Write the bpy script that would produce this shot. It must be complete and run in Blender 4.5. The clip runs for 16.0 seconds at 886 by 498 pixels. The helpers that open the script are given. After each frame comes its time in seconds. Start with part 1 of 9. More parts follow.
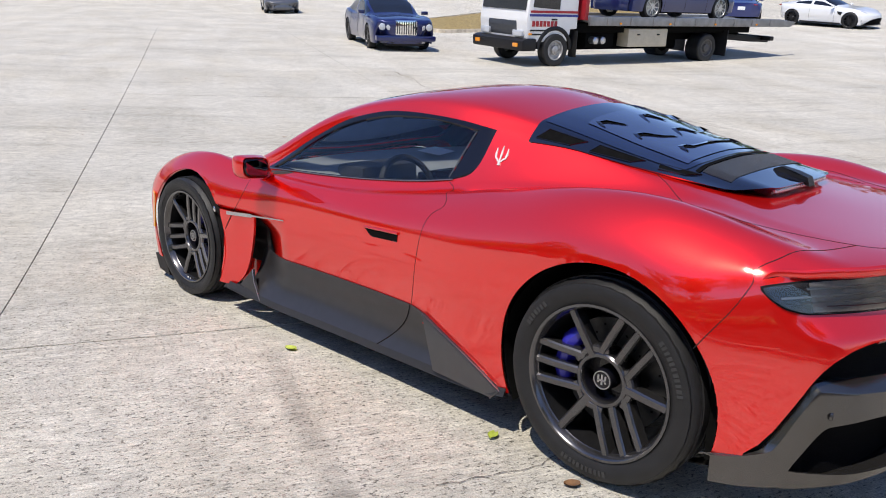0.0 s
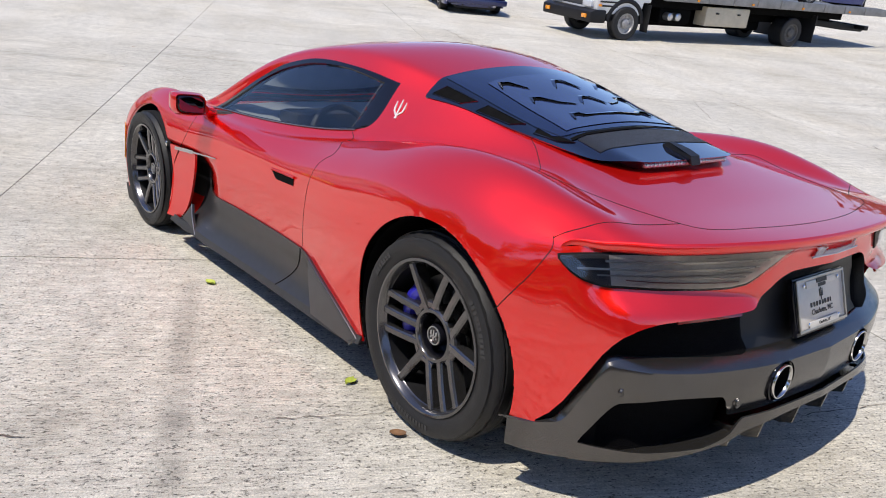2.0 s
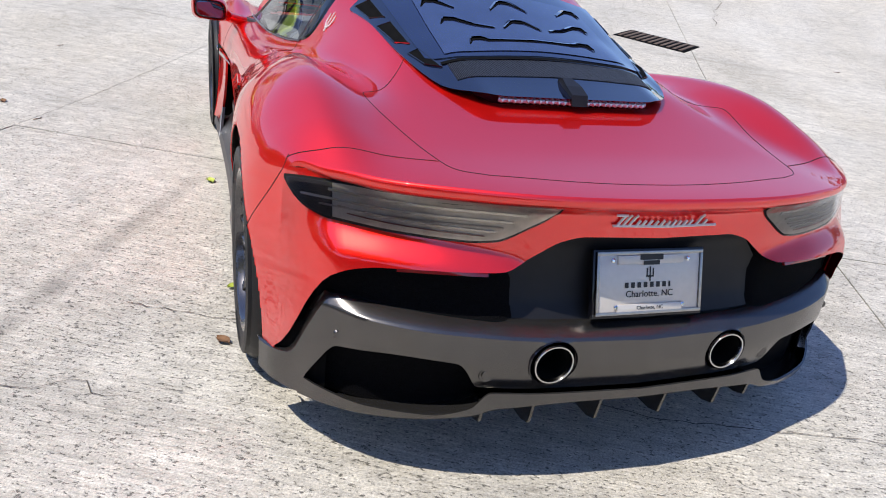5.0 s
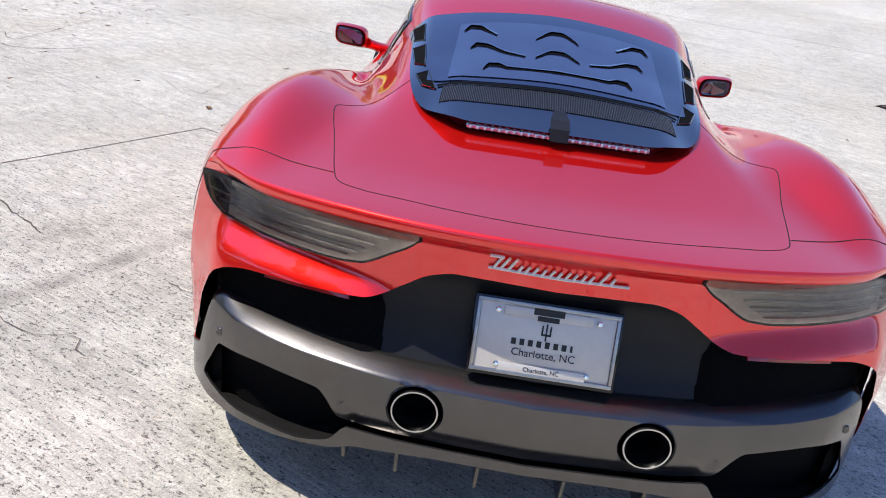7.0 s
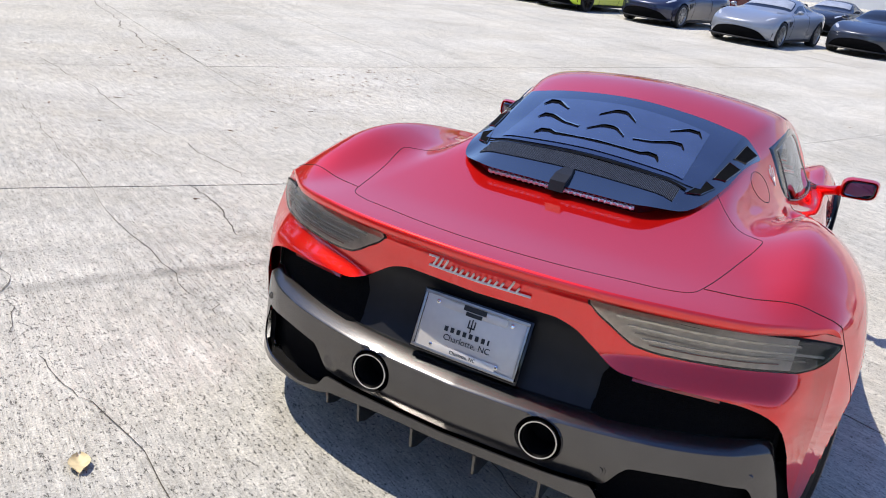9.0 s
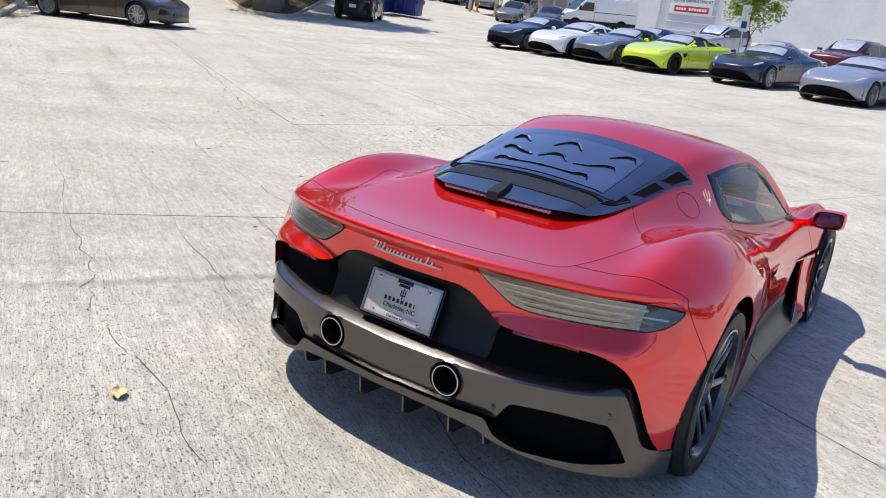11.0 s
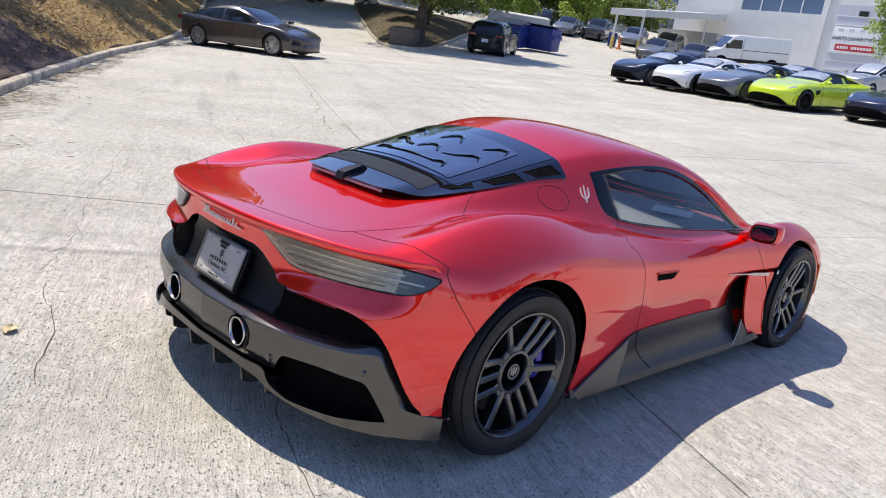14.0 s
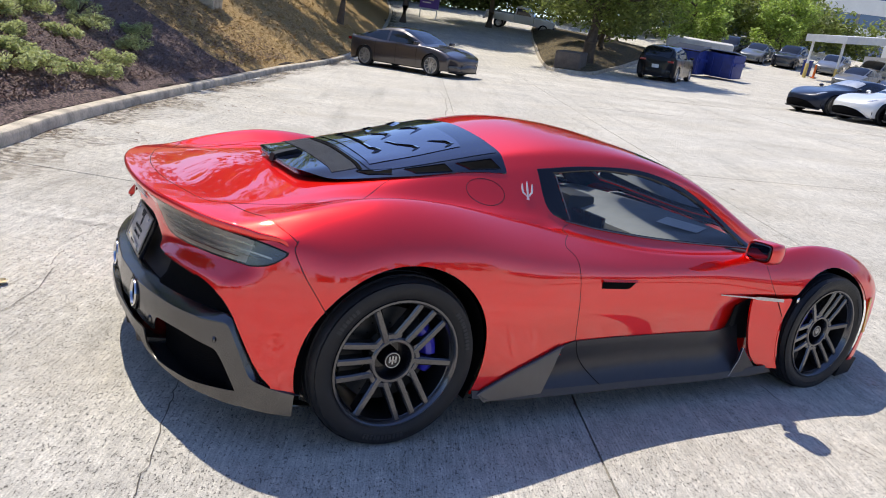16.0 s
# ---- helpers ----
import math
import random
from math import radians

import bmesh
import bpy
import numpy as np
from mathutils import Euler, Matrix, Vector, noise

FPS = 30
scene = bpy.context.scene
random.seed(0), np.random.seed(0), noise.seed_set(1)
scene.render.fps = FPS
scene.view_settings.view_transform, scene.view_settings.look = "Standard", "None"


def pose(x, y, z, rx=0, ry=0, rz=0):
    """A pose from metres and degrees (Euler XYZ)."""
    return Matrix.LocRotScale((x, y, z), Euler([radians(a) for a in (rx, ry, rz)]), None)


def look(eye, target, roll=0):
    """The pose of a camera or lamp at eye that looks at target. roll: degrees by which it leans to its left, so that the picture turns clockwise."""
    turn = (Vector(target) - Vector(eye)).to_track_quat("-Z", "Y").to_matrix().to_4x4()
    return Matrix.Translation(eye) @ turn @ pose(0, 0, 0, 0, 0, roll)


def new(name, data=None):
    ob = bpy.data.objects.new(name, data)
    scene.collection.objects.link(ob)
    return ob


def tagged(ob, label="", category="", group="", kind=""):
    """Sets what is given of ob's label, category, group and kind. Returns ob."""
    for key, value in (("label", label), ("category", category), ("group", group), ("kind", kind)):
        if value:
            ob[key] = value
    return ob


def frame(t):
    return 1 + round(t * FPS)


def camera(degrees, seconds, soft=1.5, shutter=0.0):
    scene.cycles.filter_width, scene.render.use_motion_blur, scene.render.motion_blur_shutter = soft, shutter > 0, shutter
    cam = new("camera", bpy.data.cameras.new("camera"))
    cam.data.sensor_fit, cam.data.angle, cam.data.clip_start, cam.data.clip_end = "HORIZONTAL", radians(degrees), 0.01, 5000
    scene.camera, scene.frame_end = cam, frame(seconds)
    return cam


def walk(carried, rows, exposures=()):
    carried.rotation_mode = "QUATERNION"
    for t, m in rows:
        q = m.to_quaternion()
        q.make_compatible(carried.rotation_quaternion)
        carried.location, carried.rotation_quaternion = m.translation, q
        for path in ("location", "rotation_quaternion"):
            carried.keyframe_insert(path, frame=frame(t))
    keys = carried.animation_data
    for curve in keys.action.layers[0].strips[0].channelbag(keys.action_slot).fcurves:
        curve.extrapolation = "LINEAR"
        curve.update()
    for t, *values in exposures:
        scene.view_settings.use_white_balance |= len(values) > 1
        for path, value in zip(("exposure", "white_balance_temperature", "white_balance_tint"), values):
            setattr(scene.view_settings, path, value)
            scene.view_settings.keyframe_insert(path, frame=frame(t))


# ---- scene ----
cam = camera(61.2, 16.0, soft=1.0)
PATH = [
    (0, (-1.182, 2.885, 1.336), (0.166, 1.491, 0.847), 0.8),
    (0.5, (-1.337, 2.81, 1.341), (0.046, 1.457, 0.833), 2.1),
    (1, (-1.442, 2.669, 1.336), (-0.033, 1.352, 0.806), 3.4),
    (1.5, (-1.552, 2.53, 1.331), (-0.12, 1.249, 0.775), 4.3),
    (2, (-1.715, 2.364, 1.321), (-0.255, 1.127, 0.74), 4.9),
    (2.5, (-1.856, 2.204, 1.323), (-0.361, 1.026, 0.707), 5.4),
    (3, (-1.938, 1.951, 1.337), (-0.402, 0.849, 0.684), 6.0),
    (3.5, (-2.004, 1.723, 1.339), (-0.422, 0.709, 0.652), 6.5),
    (4, (-2.11, 1.511, 1.338), (-0.478, 0.605, 0.621), 7.0),
    (4.2, (-2.141, 1.448, 1.343), (-0.493, 0.583, 0.612), 7.1),
    (6.3, (-2.326, 0.53, 1.373), (-0.495, 0.317, 0.597), 7.0),
    (6.5, (-2.312, 0.449, 1.351), (-0.465, 0.301, 0.598), 7.3),
    (7, (-2.251, 0.207, 1.359), (-0.398, 0.262, 0.609), 8.0),
    (7.5, (-2.263, 0.012, 1.392), (-0.423, 0.288, 0.658), 8.6),
    (8, (-2.326, -0.251, 1.414), (-0.516, 0.223, 0.706), 9.1),
    (8.5, (-2.442, -0.444, 1.411), (-0.672, 0.195, 0.734), 9.3),
    (9, (-2.542, -0.657, 1.436), (-0.806, 0.11, 0.803), 9.7),
    (9.2, (-2.555, -0.74, 1.44), (-0.832, 0.065, 0.822), 9.8),
    (11.3, (-2.867, -1.588, 1.465), (-1.25, -0.522, 0.966), 8.4),
    (11.5, (-2.868, -1.669, 1.463), (-1.258, -0.588, 0.974), 8.4),
    (12, (-2.811, -1.824, 1.463), (-1.221, -0.706, 0.994), 8.4),
    (12.5, (-2.678, -2.005, 1.464), (-1.116, -0.843, 1.006), 8.6),
    (13, (-2.561, -2.212, 1.46), (-1.043, -0.993, 1.001), 8.8),
    (13.5, (-2.42, -2.425, 1.47), (-0.958, -1.143, 1.001), 9.1),
    (14, (-2.203, -2.568, 1.46), (-0.808, -1.217, 0.98), 9.3),
    (14.5, (-1.981, -2.721, 1.473), (-0.659, -1.301, 0.986), 9.6),
    (15, (-1.774, -2.925, 1.474), (-0.536, -1.432, 0.984), 9.9),
    (15.5, (-1.553, -3.078, 1.475), (-0.414, -1.509, 0.983), 10.0),
    (16, (-1.309, -3.217, 1.479), (-0.278, -1.575, 0.987), 10.2),
]
walk(cam, [(t, look(eye, target, roll)) for t, eye, target, roll in PATH],
     exposures=[(0, 0.34, 6730, 10), (3, 0.42, 6680, 10), (6.5, 0.56, 6480, 11), (8, 0.57, 6480, 11), (9.2, 0.50, 6580, 10), (12, 0.45, 6750, 10), (16, 0.46, 6750, 10)])

# ---- light ----
SUN = Vector((-0.10, 0.47, 0.88)).normalized()
world = bpy.data.worlds.new("sky")
scene.world = world
world.use_nodes = True
wn = world.node_tree.nodes
sky = wn.new("ShaderNodeTexSky")
sky.sky_type, sky.sun_disc = "NISHITA", False
sky.sun_elevation = math.asin(SUN.z)
sky.sun_rotation = math.atan2(SUN.x, SUN.y)
sky.ozone_density, sky.dust_density, sky.air_density = 1.5, 0.2, 1.0
wn["Background"].inputs["Strength"].default_value = 0.15
deep = wn.new("ShaderNodeHueSaturation")
deep.inputs["Hue"].default_value, deep.inputs["Saturation"].default_value = 0.515, 1.15
world.node_tree.links.new(sky.outputs[0], deep.inputs["Color"])
world.node_tree.links.new(deep.outputs[0], wn["Background"].inputs["Color"])
sun_lamp = new("sun", bpy.data.lights.new("sun", "SUN"))
sun_lamp.data.energy, sun_lamp.data.angle, sun_lamp.data.color = 3.75, radians(0.53), (1.0, 0.945, 0.865)
sun_lamp.matrix_world = look(SUN * 60, (0, 0, 0))


# ---- materials ----
def material(name, colour, rough=0.5, metal=0.0, spread=0.0, size=8.0, bump=0.0, bump_size=60.0, coat=0.0, vary=0.0, **more):
    """Procedural surface: colour mottled at two scales, with fine relief."""
    m = bpy.data.materials.new(name)
    m.use_nodes = True
    t = m.node_tree
    b = t.nodes["Principled BSDF"]
    b.inputs["Base Color"].default_value = (*colour, 1)
    b.inputs["Roughness"].default_value, b.inputs["Metallic"].default_value = rough, metal
    b.inputs["Coat Weight"].default_value, b.inputs["Coat Roughness"].default_value = coat, 0.02
    for k, v in more.items():
        b.inputs[k.replace("_", " ")].default_value = v
    if spread or bump or vary:
        co = t.nodes.new("ShaderNodeTexCoord")
        n1, n2 = t.nodes.new("ShaderNodeTexNoise"), t.nodes.new("ShaderNodeTexNoise")
        n1.inputs["Scale"].default_value, n2.inputs["Scale"].default_value = size, bump_size
        n1.inputs["Detail"].default_value, n2.inputs["Detail"].default_value = 6, 5
        for n in (n1, n2):
            t.links.new(co.outputs["Object"], n.inputs["Vector"])
        mix = t.nodes.new("ShaderNodeMath")
        mix.operation = "MULTIPLY_ADD"
        t.links.new(n2.outputs["Fac"], mix.inputs[0])
        mix.inputs[1].default_value = 0.5
        t.links.new(n1.outputs["Fac"], mix.inputs[2])
        ramp = t.nodes.new("ShaderNodeMapRange")
        ramp.inputs["From Min"].default_value, ramp.inputs["From Max"].default_value = 0.45, 1.05
        ramp.inputs["To Min"].default_value, ramp.inputs["To Max"].default_value = 1 - spread, 1 + spread
        t.links.new(mix.outputs[0], ramp.inputs[0])
        val = ramp.outputs[0]
        if vary:
            info, vr, mul = t.nodes.new("ShaderNodeObjectInfo"), t.nodes.new("ShaderNodeMapRange"), t.nodes.new("ShaderNodeMath")
            vr.inputs["To Min"].default_value, vr.inputs["To Max"].default_value = 1 - vary, 1 + vary
            mul.operation = "MULTIPLY"
            t.links.new(info.outputs["Random"], vr.inputs[0])
            t.links.new(vr.outputs[0], mul.inputs[0])
            t.links.new(val, mul.inputs[1])
            val = mul.outputs[0]
        hsv = t.nodes.new("ShaderNodeHueSaturation")
        hsv.inputs["Color"].default_value = (*colour, 1)
        t.links.new(val, hsv.inputs["Value"])
        t.links.new(hsv.outputs[0], b.inputs["Base Color"])
        if bump:
            bp = t.nodes.new("ShaderNodeBump")
            bp.inputs["Strength"].default_value, bp.inputs["Distance"].default_value = bump, 0.01
            t.links.new(n2.outputs["Fac"], bp.inputs["Height"])
            t.links.new(bp.outputs[0], b.inputs["Normal"])
    return m


def concrete_material(name, colour, angle):
    """Broomed, stained concrete: fine grooves along one way, blotches, pits and worn drive tracks."""
    m = bpy.data.materials.new(name)
    m.use_nodes = True
    t = m.node_tree
    N, L = t.nodes.new, t.links.new
    b = t.nodes["Principled BSDF"]
    geo = N("ShaderNodeNewGeometry")
    turn = N("ShaderNodeMapping")
    turn.inputs["Rotation"].default_value = (0, 0, -angle)
    L(geo.outputs["Position"], turn.inputs["Vector"])

    def noise(scale, detail, stretch=(1, 1, 1), rough=0.55):
        s = N("ShaderNodeMapping")
        s.inputs["Scale"].default_value = stretch
        L(turn.outputs[0], s.inputs["Vector"])
        n = N("ShaderNodeTexNoise")
        n.inputs["Scale"].default_value, n.inputs["Detail"].default_value, n.inputs["Roughness"].default_value = scale, detail, rough
        L(s.outputs[0], n.inputs["Vector"])
        return n.outputs["Fac"]

    def fit(v, a, c, lo, hi):
        r = N("ShaderNodeMapRange")
        r.inputs["From Min"].default_value, r.inputs["From Max"].default_value = a, c
        r.inputs["To Min"].default_value, r.inputs["To Max"].default_value = lo, hi
        L(v, r.inputs[0])
        return r.outputs[0]

    def times(a, c):
        x = N("ShaderNodeMath")
        x.operation = "MULTIPLY"
        L(a, x.inputs[0])
        L(c, x.inputs[1])
        return x.outputs[0]

    broom = noise(60, 5, (1.7, 0.07, 1), 0.8)
    grain = noise(150, 4, (1, 1, 1), 0.7)
    mottle = noise(17, 5, (1.0, 0.6, 1), 0.65)
    pits = noise(88, 4, (1.3, 0.6, 1), 0.7)
    track = noise(1.7, 5, (1.6, 0.10, 1), 0.6)
    blot = noise(0.55, 6)
    streak = noise(1.1, 5, (0.16, 1.2, 1))
    v = times(fit(broom, 0.38, 0.62, 0.80, 1.12), fit(blot, 0.3, 0.7, 0.88, 1.10))
    v = times(v, fit(streak, 0.40, 0.72, 1.02, 0.92))
    v = times(v, fit(mottle, 0.34, 0.66, 0.84, 1.13))
    v = times(v, fit(pits, 0.38, 0.42, 0.30, 1.02))
    v = times(v, fit(track, 0.54, 0.70, 1.02, 0.84))
    v = times(v, fit(grain, 0.36, 0.64, 0.74, 1.22))
    def along(direction, start):
        d = N("ShaderNodeVectorMath")
        d.operation = "DOT_PRODUCT"
        d.inputs[1].default_value = (*direction, 0)
        L(geo.outputs["Position"], d.inputs[0])
        a = N("ShaderNodeMath")
        a.operation = "SUBTRACT"
        a.inputs[1].default_value = start
        L(d.outputs["Value"], a.inputs[0])
        return a.outputs[0]

    def size_of(v):
        a = N("ShaderNodeMath")
        a.operation = "ABSOLUTE"
        L(v, a.inputs[0])
        return a.outputs[0]

    def faded(v, end, patchy):
        """Bring a stain in along its run, broken up by noise."""
        x = N("ShaderNodeMath")
        x.operation = "POWER"
        L(v, x.inputs[0])
        L(times(end, patchy), x.inputs[1])
        return x.outputs[0]

    patchy = fit(noise(5, 4, (1, 1, 1), 0.6), 0.30, 0.62, 0.35, 1.0)
    for off, wide, deep in ((1.657, 0.075, 0.70), (1.77, 0.06, 1.06), (2.05, 0.10, 0.90)):
        mark = fit(size_of(along((0.400, 0.917), off)), wide * 0.25, wide, deep, 1.0)
        run = along((-0.917, 0.400), -1.35)
        v = times(v, faded(mark, times(fit(run, 0.0, 0.5, 0.0, 1.0), fit(run, 2.8, 4.2, 1.0, 0.0)), patchy))
    hsv = N("ShaderNodeHueSaturation")
    tint = N("ShaderNodeMix")
    tint.data_type = "RGBA"
    tint.inputs[6].default_value = (*colour, 1)
    tint.inputs[7].default_value = (colour[0] * 0.93, colour[1] * 0.905, colour[2] * 0.86, 1)
    L(fit(noise(0.9, 7, (0.5, 1.0, 1), 0.65), 0.42, 0.68, 0.0, 1.0), tint.inputs[0])
    L(tint.outputs[2], hsv.inputs["Color"])
    L(v, hsv.inputs["Value"])
    L(hsv.outputs[0], b.inputs["Base Color"])
    b.inputs["Roughness"].default_value = 0.85
    b.inputs["Specular IOR Level"].default_value = 0.25
    hgt = times(fit(broom, 0.3, 0.7, 0.4, 1.0), fit(pits, 0.37, 0.43, 0.2, 1.0))
    bp = N("ShaderNodeBump")
    bp.inputs["Strength"].default_value, bp.inputs["Distance"].default_value = 0.75, 0.007
    L(hgt, bp.inputs["Height"])
    L(bp.outputs[0], b.inputs["Normal"])
    return m


def paint(name, colour, metal=0.4, rough=0.32):
    dark = max(colour) < 0.045
    return material(name, colour, rough, 0.1 if dark else metal, spread=0.03, size=400, bump_size=900, coat=0.75 if dark else 1.0, Coat_IOR=1.35 if dark else 1.5, Specular_IOR_Level=0.15 if dark else 0.5)


def glass(name, colour, alpha_mix):
    """Tinted window: a sharp mirror coat over a clear, darkened pane."""
    m = bpy.data.materials.new(name)
    m.use_nodes = True
    t = m.node_tree
    t.nodes.remove(t.nodes["Principled BSDF"])
    out = t.nodes["Material Output"]
    tr, gl, mx, fr = (t.nodes.new(n) for n in ("ShaderNodeBsdfTransparent", "ShaderNodeBsdfGlossy", "ShaderNodeMixShader", "ShaderNodeFresnel"))
    tr.inputs["Color"].default_value = (*colour, 1)
    gl.inputs["Roughness"].default_value = 0.01
    gl.inputs["Color"].default_value = (0.92, 0.95, 1.0, 1)
    fr.inputs["IOR"].default_value = alpha_mix
    t.links.new(fr.outputs[0], mx.inputs[0])
    t.links.new(tr.outputs[0], mx.inputs[1])
    t.links.new(gl.outputs[0], mx.inputs[2])
    t.links.new(mx.outputs[0], out.inputs["Surface"])
    return m


SLAB_TURN = radians(-27.5)
M = {}
M["concrete"] = concrete_material("concrete", (0.562, 0.534, 0.462), SLAB_TURN)
M["joint"] = material("joint_filler", (0.17, 0.15, 0.125), 0.95, spread=0.4, size=6, bump=0.5)
M["crack"] = material("crack_dirt", (0.10, 0.085, 0.065), 1.0, spread=0.4, size=9)
M["red"] = material("red_paint", (0.85, 0.011, 0.008), 0.36, 0.68, spread=0.04, size=300, bump_size=900, coat=1.0, Coat_IOR=1.82, Coat_Roughness=0.0, Specular_IOR_Level=0.5, Specular_Tint=(1.0, 0.10, 0.05, 1.0))
M["satin"] = material("satin_black_plastic", (0.012, 0.012, 0.0135), 0.45, 0.0, spread=0.15, size=30, bump=0.05, bump_size=700, Specular_IOR_Level=0.25)
M["grey_satin"] = material("dark_grey_satin_trim", (0.128, 0.123, 0.119), 0.21, 0.9, spread=0.08, size=20, bump=0.02, bump_size=500)
M["skirt"] = material("satin_black_skirt", (0.055, 0.054, 0.058), 0.36, 0.6, spread=0.08, size=20, bump_size=500)
M["gloss"] = material("gloss_black", (0.005, 0.005, 0.008), 0.05, 0.0)
M["mesh"] = material("black_mesh", (0.004, 0.004, 0.0045), 0.8, spread=0.3, size=120, bump=0.6, bump_size=260, Specular_IOR_Level=0.05)
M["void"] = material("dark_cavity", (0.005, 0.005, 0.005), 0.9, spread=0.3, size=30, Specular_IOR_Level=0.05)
M["rubber"] = material("tyre_rubber", (0.014, 0.014, 0.015), 0.5, spread=0.25, size=18, bump=0.2, bump_size=300, Specular_IOR_Level=0.35)
M["rim"] = material("gunmetal_rim", (0.11, 0.108, 0.112), 0.21, 0.85, spread=0.08, size=25, bump_size=300, coat=0.5)
M["disc"] = material("brake_disc", (0.06, 0.06, 0.06), 0.4, 0.8, spread=0.2, size=40)
M["blue"] = material("blue_caliper", (0.018, 0.015, 0.34), 0.3, spread=0.05, size=60, coat=0.8)
M["chrome"] = material("chrome", (0.75, 0.75, 0.75), 0.08, 1.0)
M["pipe"] = material("polished_pipe", (0.62, 0.61, 0.60), 0.14, 1.0)
M["alu"] = material("brushed_aluminium", (0.55, 0.55, 0.56), 0.28, 0.9, spread=0.1, size=60)
M["white"] = material("white_panel", (0.78, 0.78, 0.76), 0.5, spread=0.05, size=5)
M["ink"] = material("black_lettering", (0.01, 0.01, 0.01), 0.5)
M["lens"] = material("smoked_lens", (0.022, 0.022, 0.026), 0.2, 0.0, spread=0.25, size=9, bump_size=30, coat=1.0, Coat_IOR=1.7)
M["lens_in"] = material("clear_lamp_insert", (0.52, 0.49, 0.455), 0.42, 0.85, spread=0.2, size=40)
M["red_lens"] = material("red_reflector", (0.35, 0.01, 0.01), 0.12, coat=1.0)
M["amber"] = material("amber_lens", (0.8, 0.28, 0.01), 0.15, coat=1.0)
M["seam"] = material("panel_gap", (0.004, 0.002, 0.002), 0.9)
M["glass"] = glass("tinted_glass", (0.80, 0.83, 0.83), 1.5)
M["dark_leather"] = material("black_leather", (0.025, 0.025, 0.025), 0.6, spread=0.2, size=15, bump=0.2, bump_size=200)


# ---- mesh helpers ----
def finish(bm, smooth=True, angle=0.6):
    bmesh.ops.recalc_face_normals(bm, faces=bm.faces)
    for f in bm.faces:
        f.smooth = smooth
    if smooth:
        for e in bm.edges:
            if len(e.link_faces) == 2 and e.calc_face_angle(0) > angle:
                e.smooth = False
    return bm


def part(name, bm, mat, parent=None, label="", smooth=True, normals=True, angle=0.6):
    """Link a bmesh as one mesh object under a thing or a part."""
    if normals:
        finish(bm, smooth, angle)
    me = bpy.data.meshes.new(name)
    bm.to_mesh(me)
    bm.free()
    for m in mat if isinstance(mat, (list, tuple)) else [mat]:
        me.materials.append(m)
    ob = new(name, me)
    ob.parent = parent
    if label:
        ob["label"] = label
    return ob


def thing(name, label, category, m=None, group="", kind=""):
    ob = new(name)
    ob.empty_display_size = 0.2
    if m is not None:
        ob.matrix_basis = m
    return tagged(ob, label, category, group, kind)


def box(bm, lo, hi, bevel=0.0, m=None, mat=0):
    lo, hi = Vector(lo), Vector(hi)
    r = bmesh.ops.create_cube(bm, size=1.0)
    bmesh.ops.scale(bm, vec=hi - lo, verts=r["verts"])
    bmesh.ops.translate(bm, vec=(lo + hi) / 2, verts=r["verts"])
    vs = r["verts"]
    for f in {f for v in vs for f in v.link_faces}:
        f.material_index = mat
    if bevel:
        es = list({e for v in vs for e in v.link_edges})
        g = bmesh.ops.bevel(bm, geom=es, offset=bevel, segments=2, affect="EDGES", profile=0.6)
        vs = g["verts"]
        for f in g["faces"]:
            f.material_index = mat
    if m is not None:
        bmesh.ops.transform(bm, matrix=m, verts=list({v for v in vs}))
    return vs


def boxed(lo, hi, bevel=0.0, m=None):
    bm = bmesh.new()
    box(bm, lo, hi, bevel, m)
    return bm


def tube(bm, pts, r, seg=8, closed=False, flat=1.0):
    """A tube along points; r may be a number or one per point."""
    pts = [Vector(p) for p in pts]
    n = len(pts)
    rad = r if isinstance(r, (list, tuple)) else [r] * n
    rings = []
    for i, p in enumerate(pts):
        a = pts[(i - 1) % n] if closed or i else p
        c = pts[(i + 1) % n] if closed or i < n - 1 else p
        q = (c - a).to_track_quat("Z", "Y")
        rings.append([bm.verts.new(p + q @ Vector((rad[i] * math.cos(2 * math.pi * k / seg), flat * rad[i] * math.sin(2 * math.pi * k / seg), 0))) for k in range(seg)])
    for i in range(n if closed else n - 1):
        a, c = rings[i], rings[(i + 1) % n]
        for k in range(seg):
            bm.faces.new((a[k], a[(k + 1) % seg], c[(k + 1) % seg], c[k]))
    if not closed:
        bm.faces.new(rings[0][::-1])
        bm.faces.new(rings[-1])


def lathe(bm, profile, seg=48, axis="y", mat=None):
    """Turn a profile of (radius, along) about an axis."""
    rings = []
    for r, a in profile:
        ring = []
        for k in range(seg):
            c, s = math.cos(2 * math.pi * k / seg), math.sin(2 * math.pi * k / seg)
            ring.append(bm.verts.new({"y": (r * c, a, r * s), "z": (r * c, r * s, a), "x": (a, r * c, r * s)}[axis]))
        rings.append(ring)
    for i, (a, c) in enumerate(zip(rings, rings[1:])):
        for k in range(seg):
            f = bm.faces.new((a[k], a[(k + 1) % seg], c[(k + 1) % seg], c[k]))
            if mat:
                f.material_index = mat[i]
    return rings


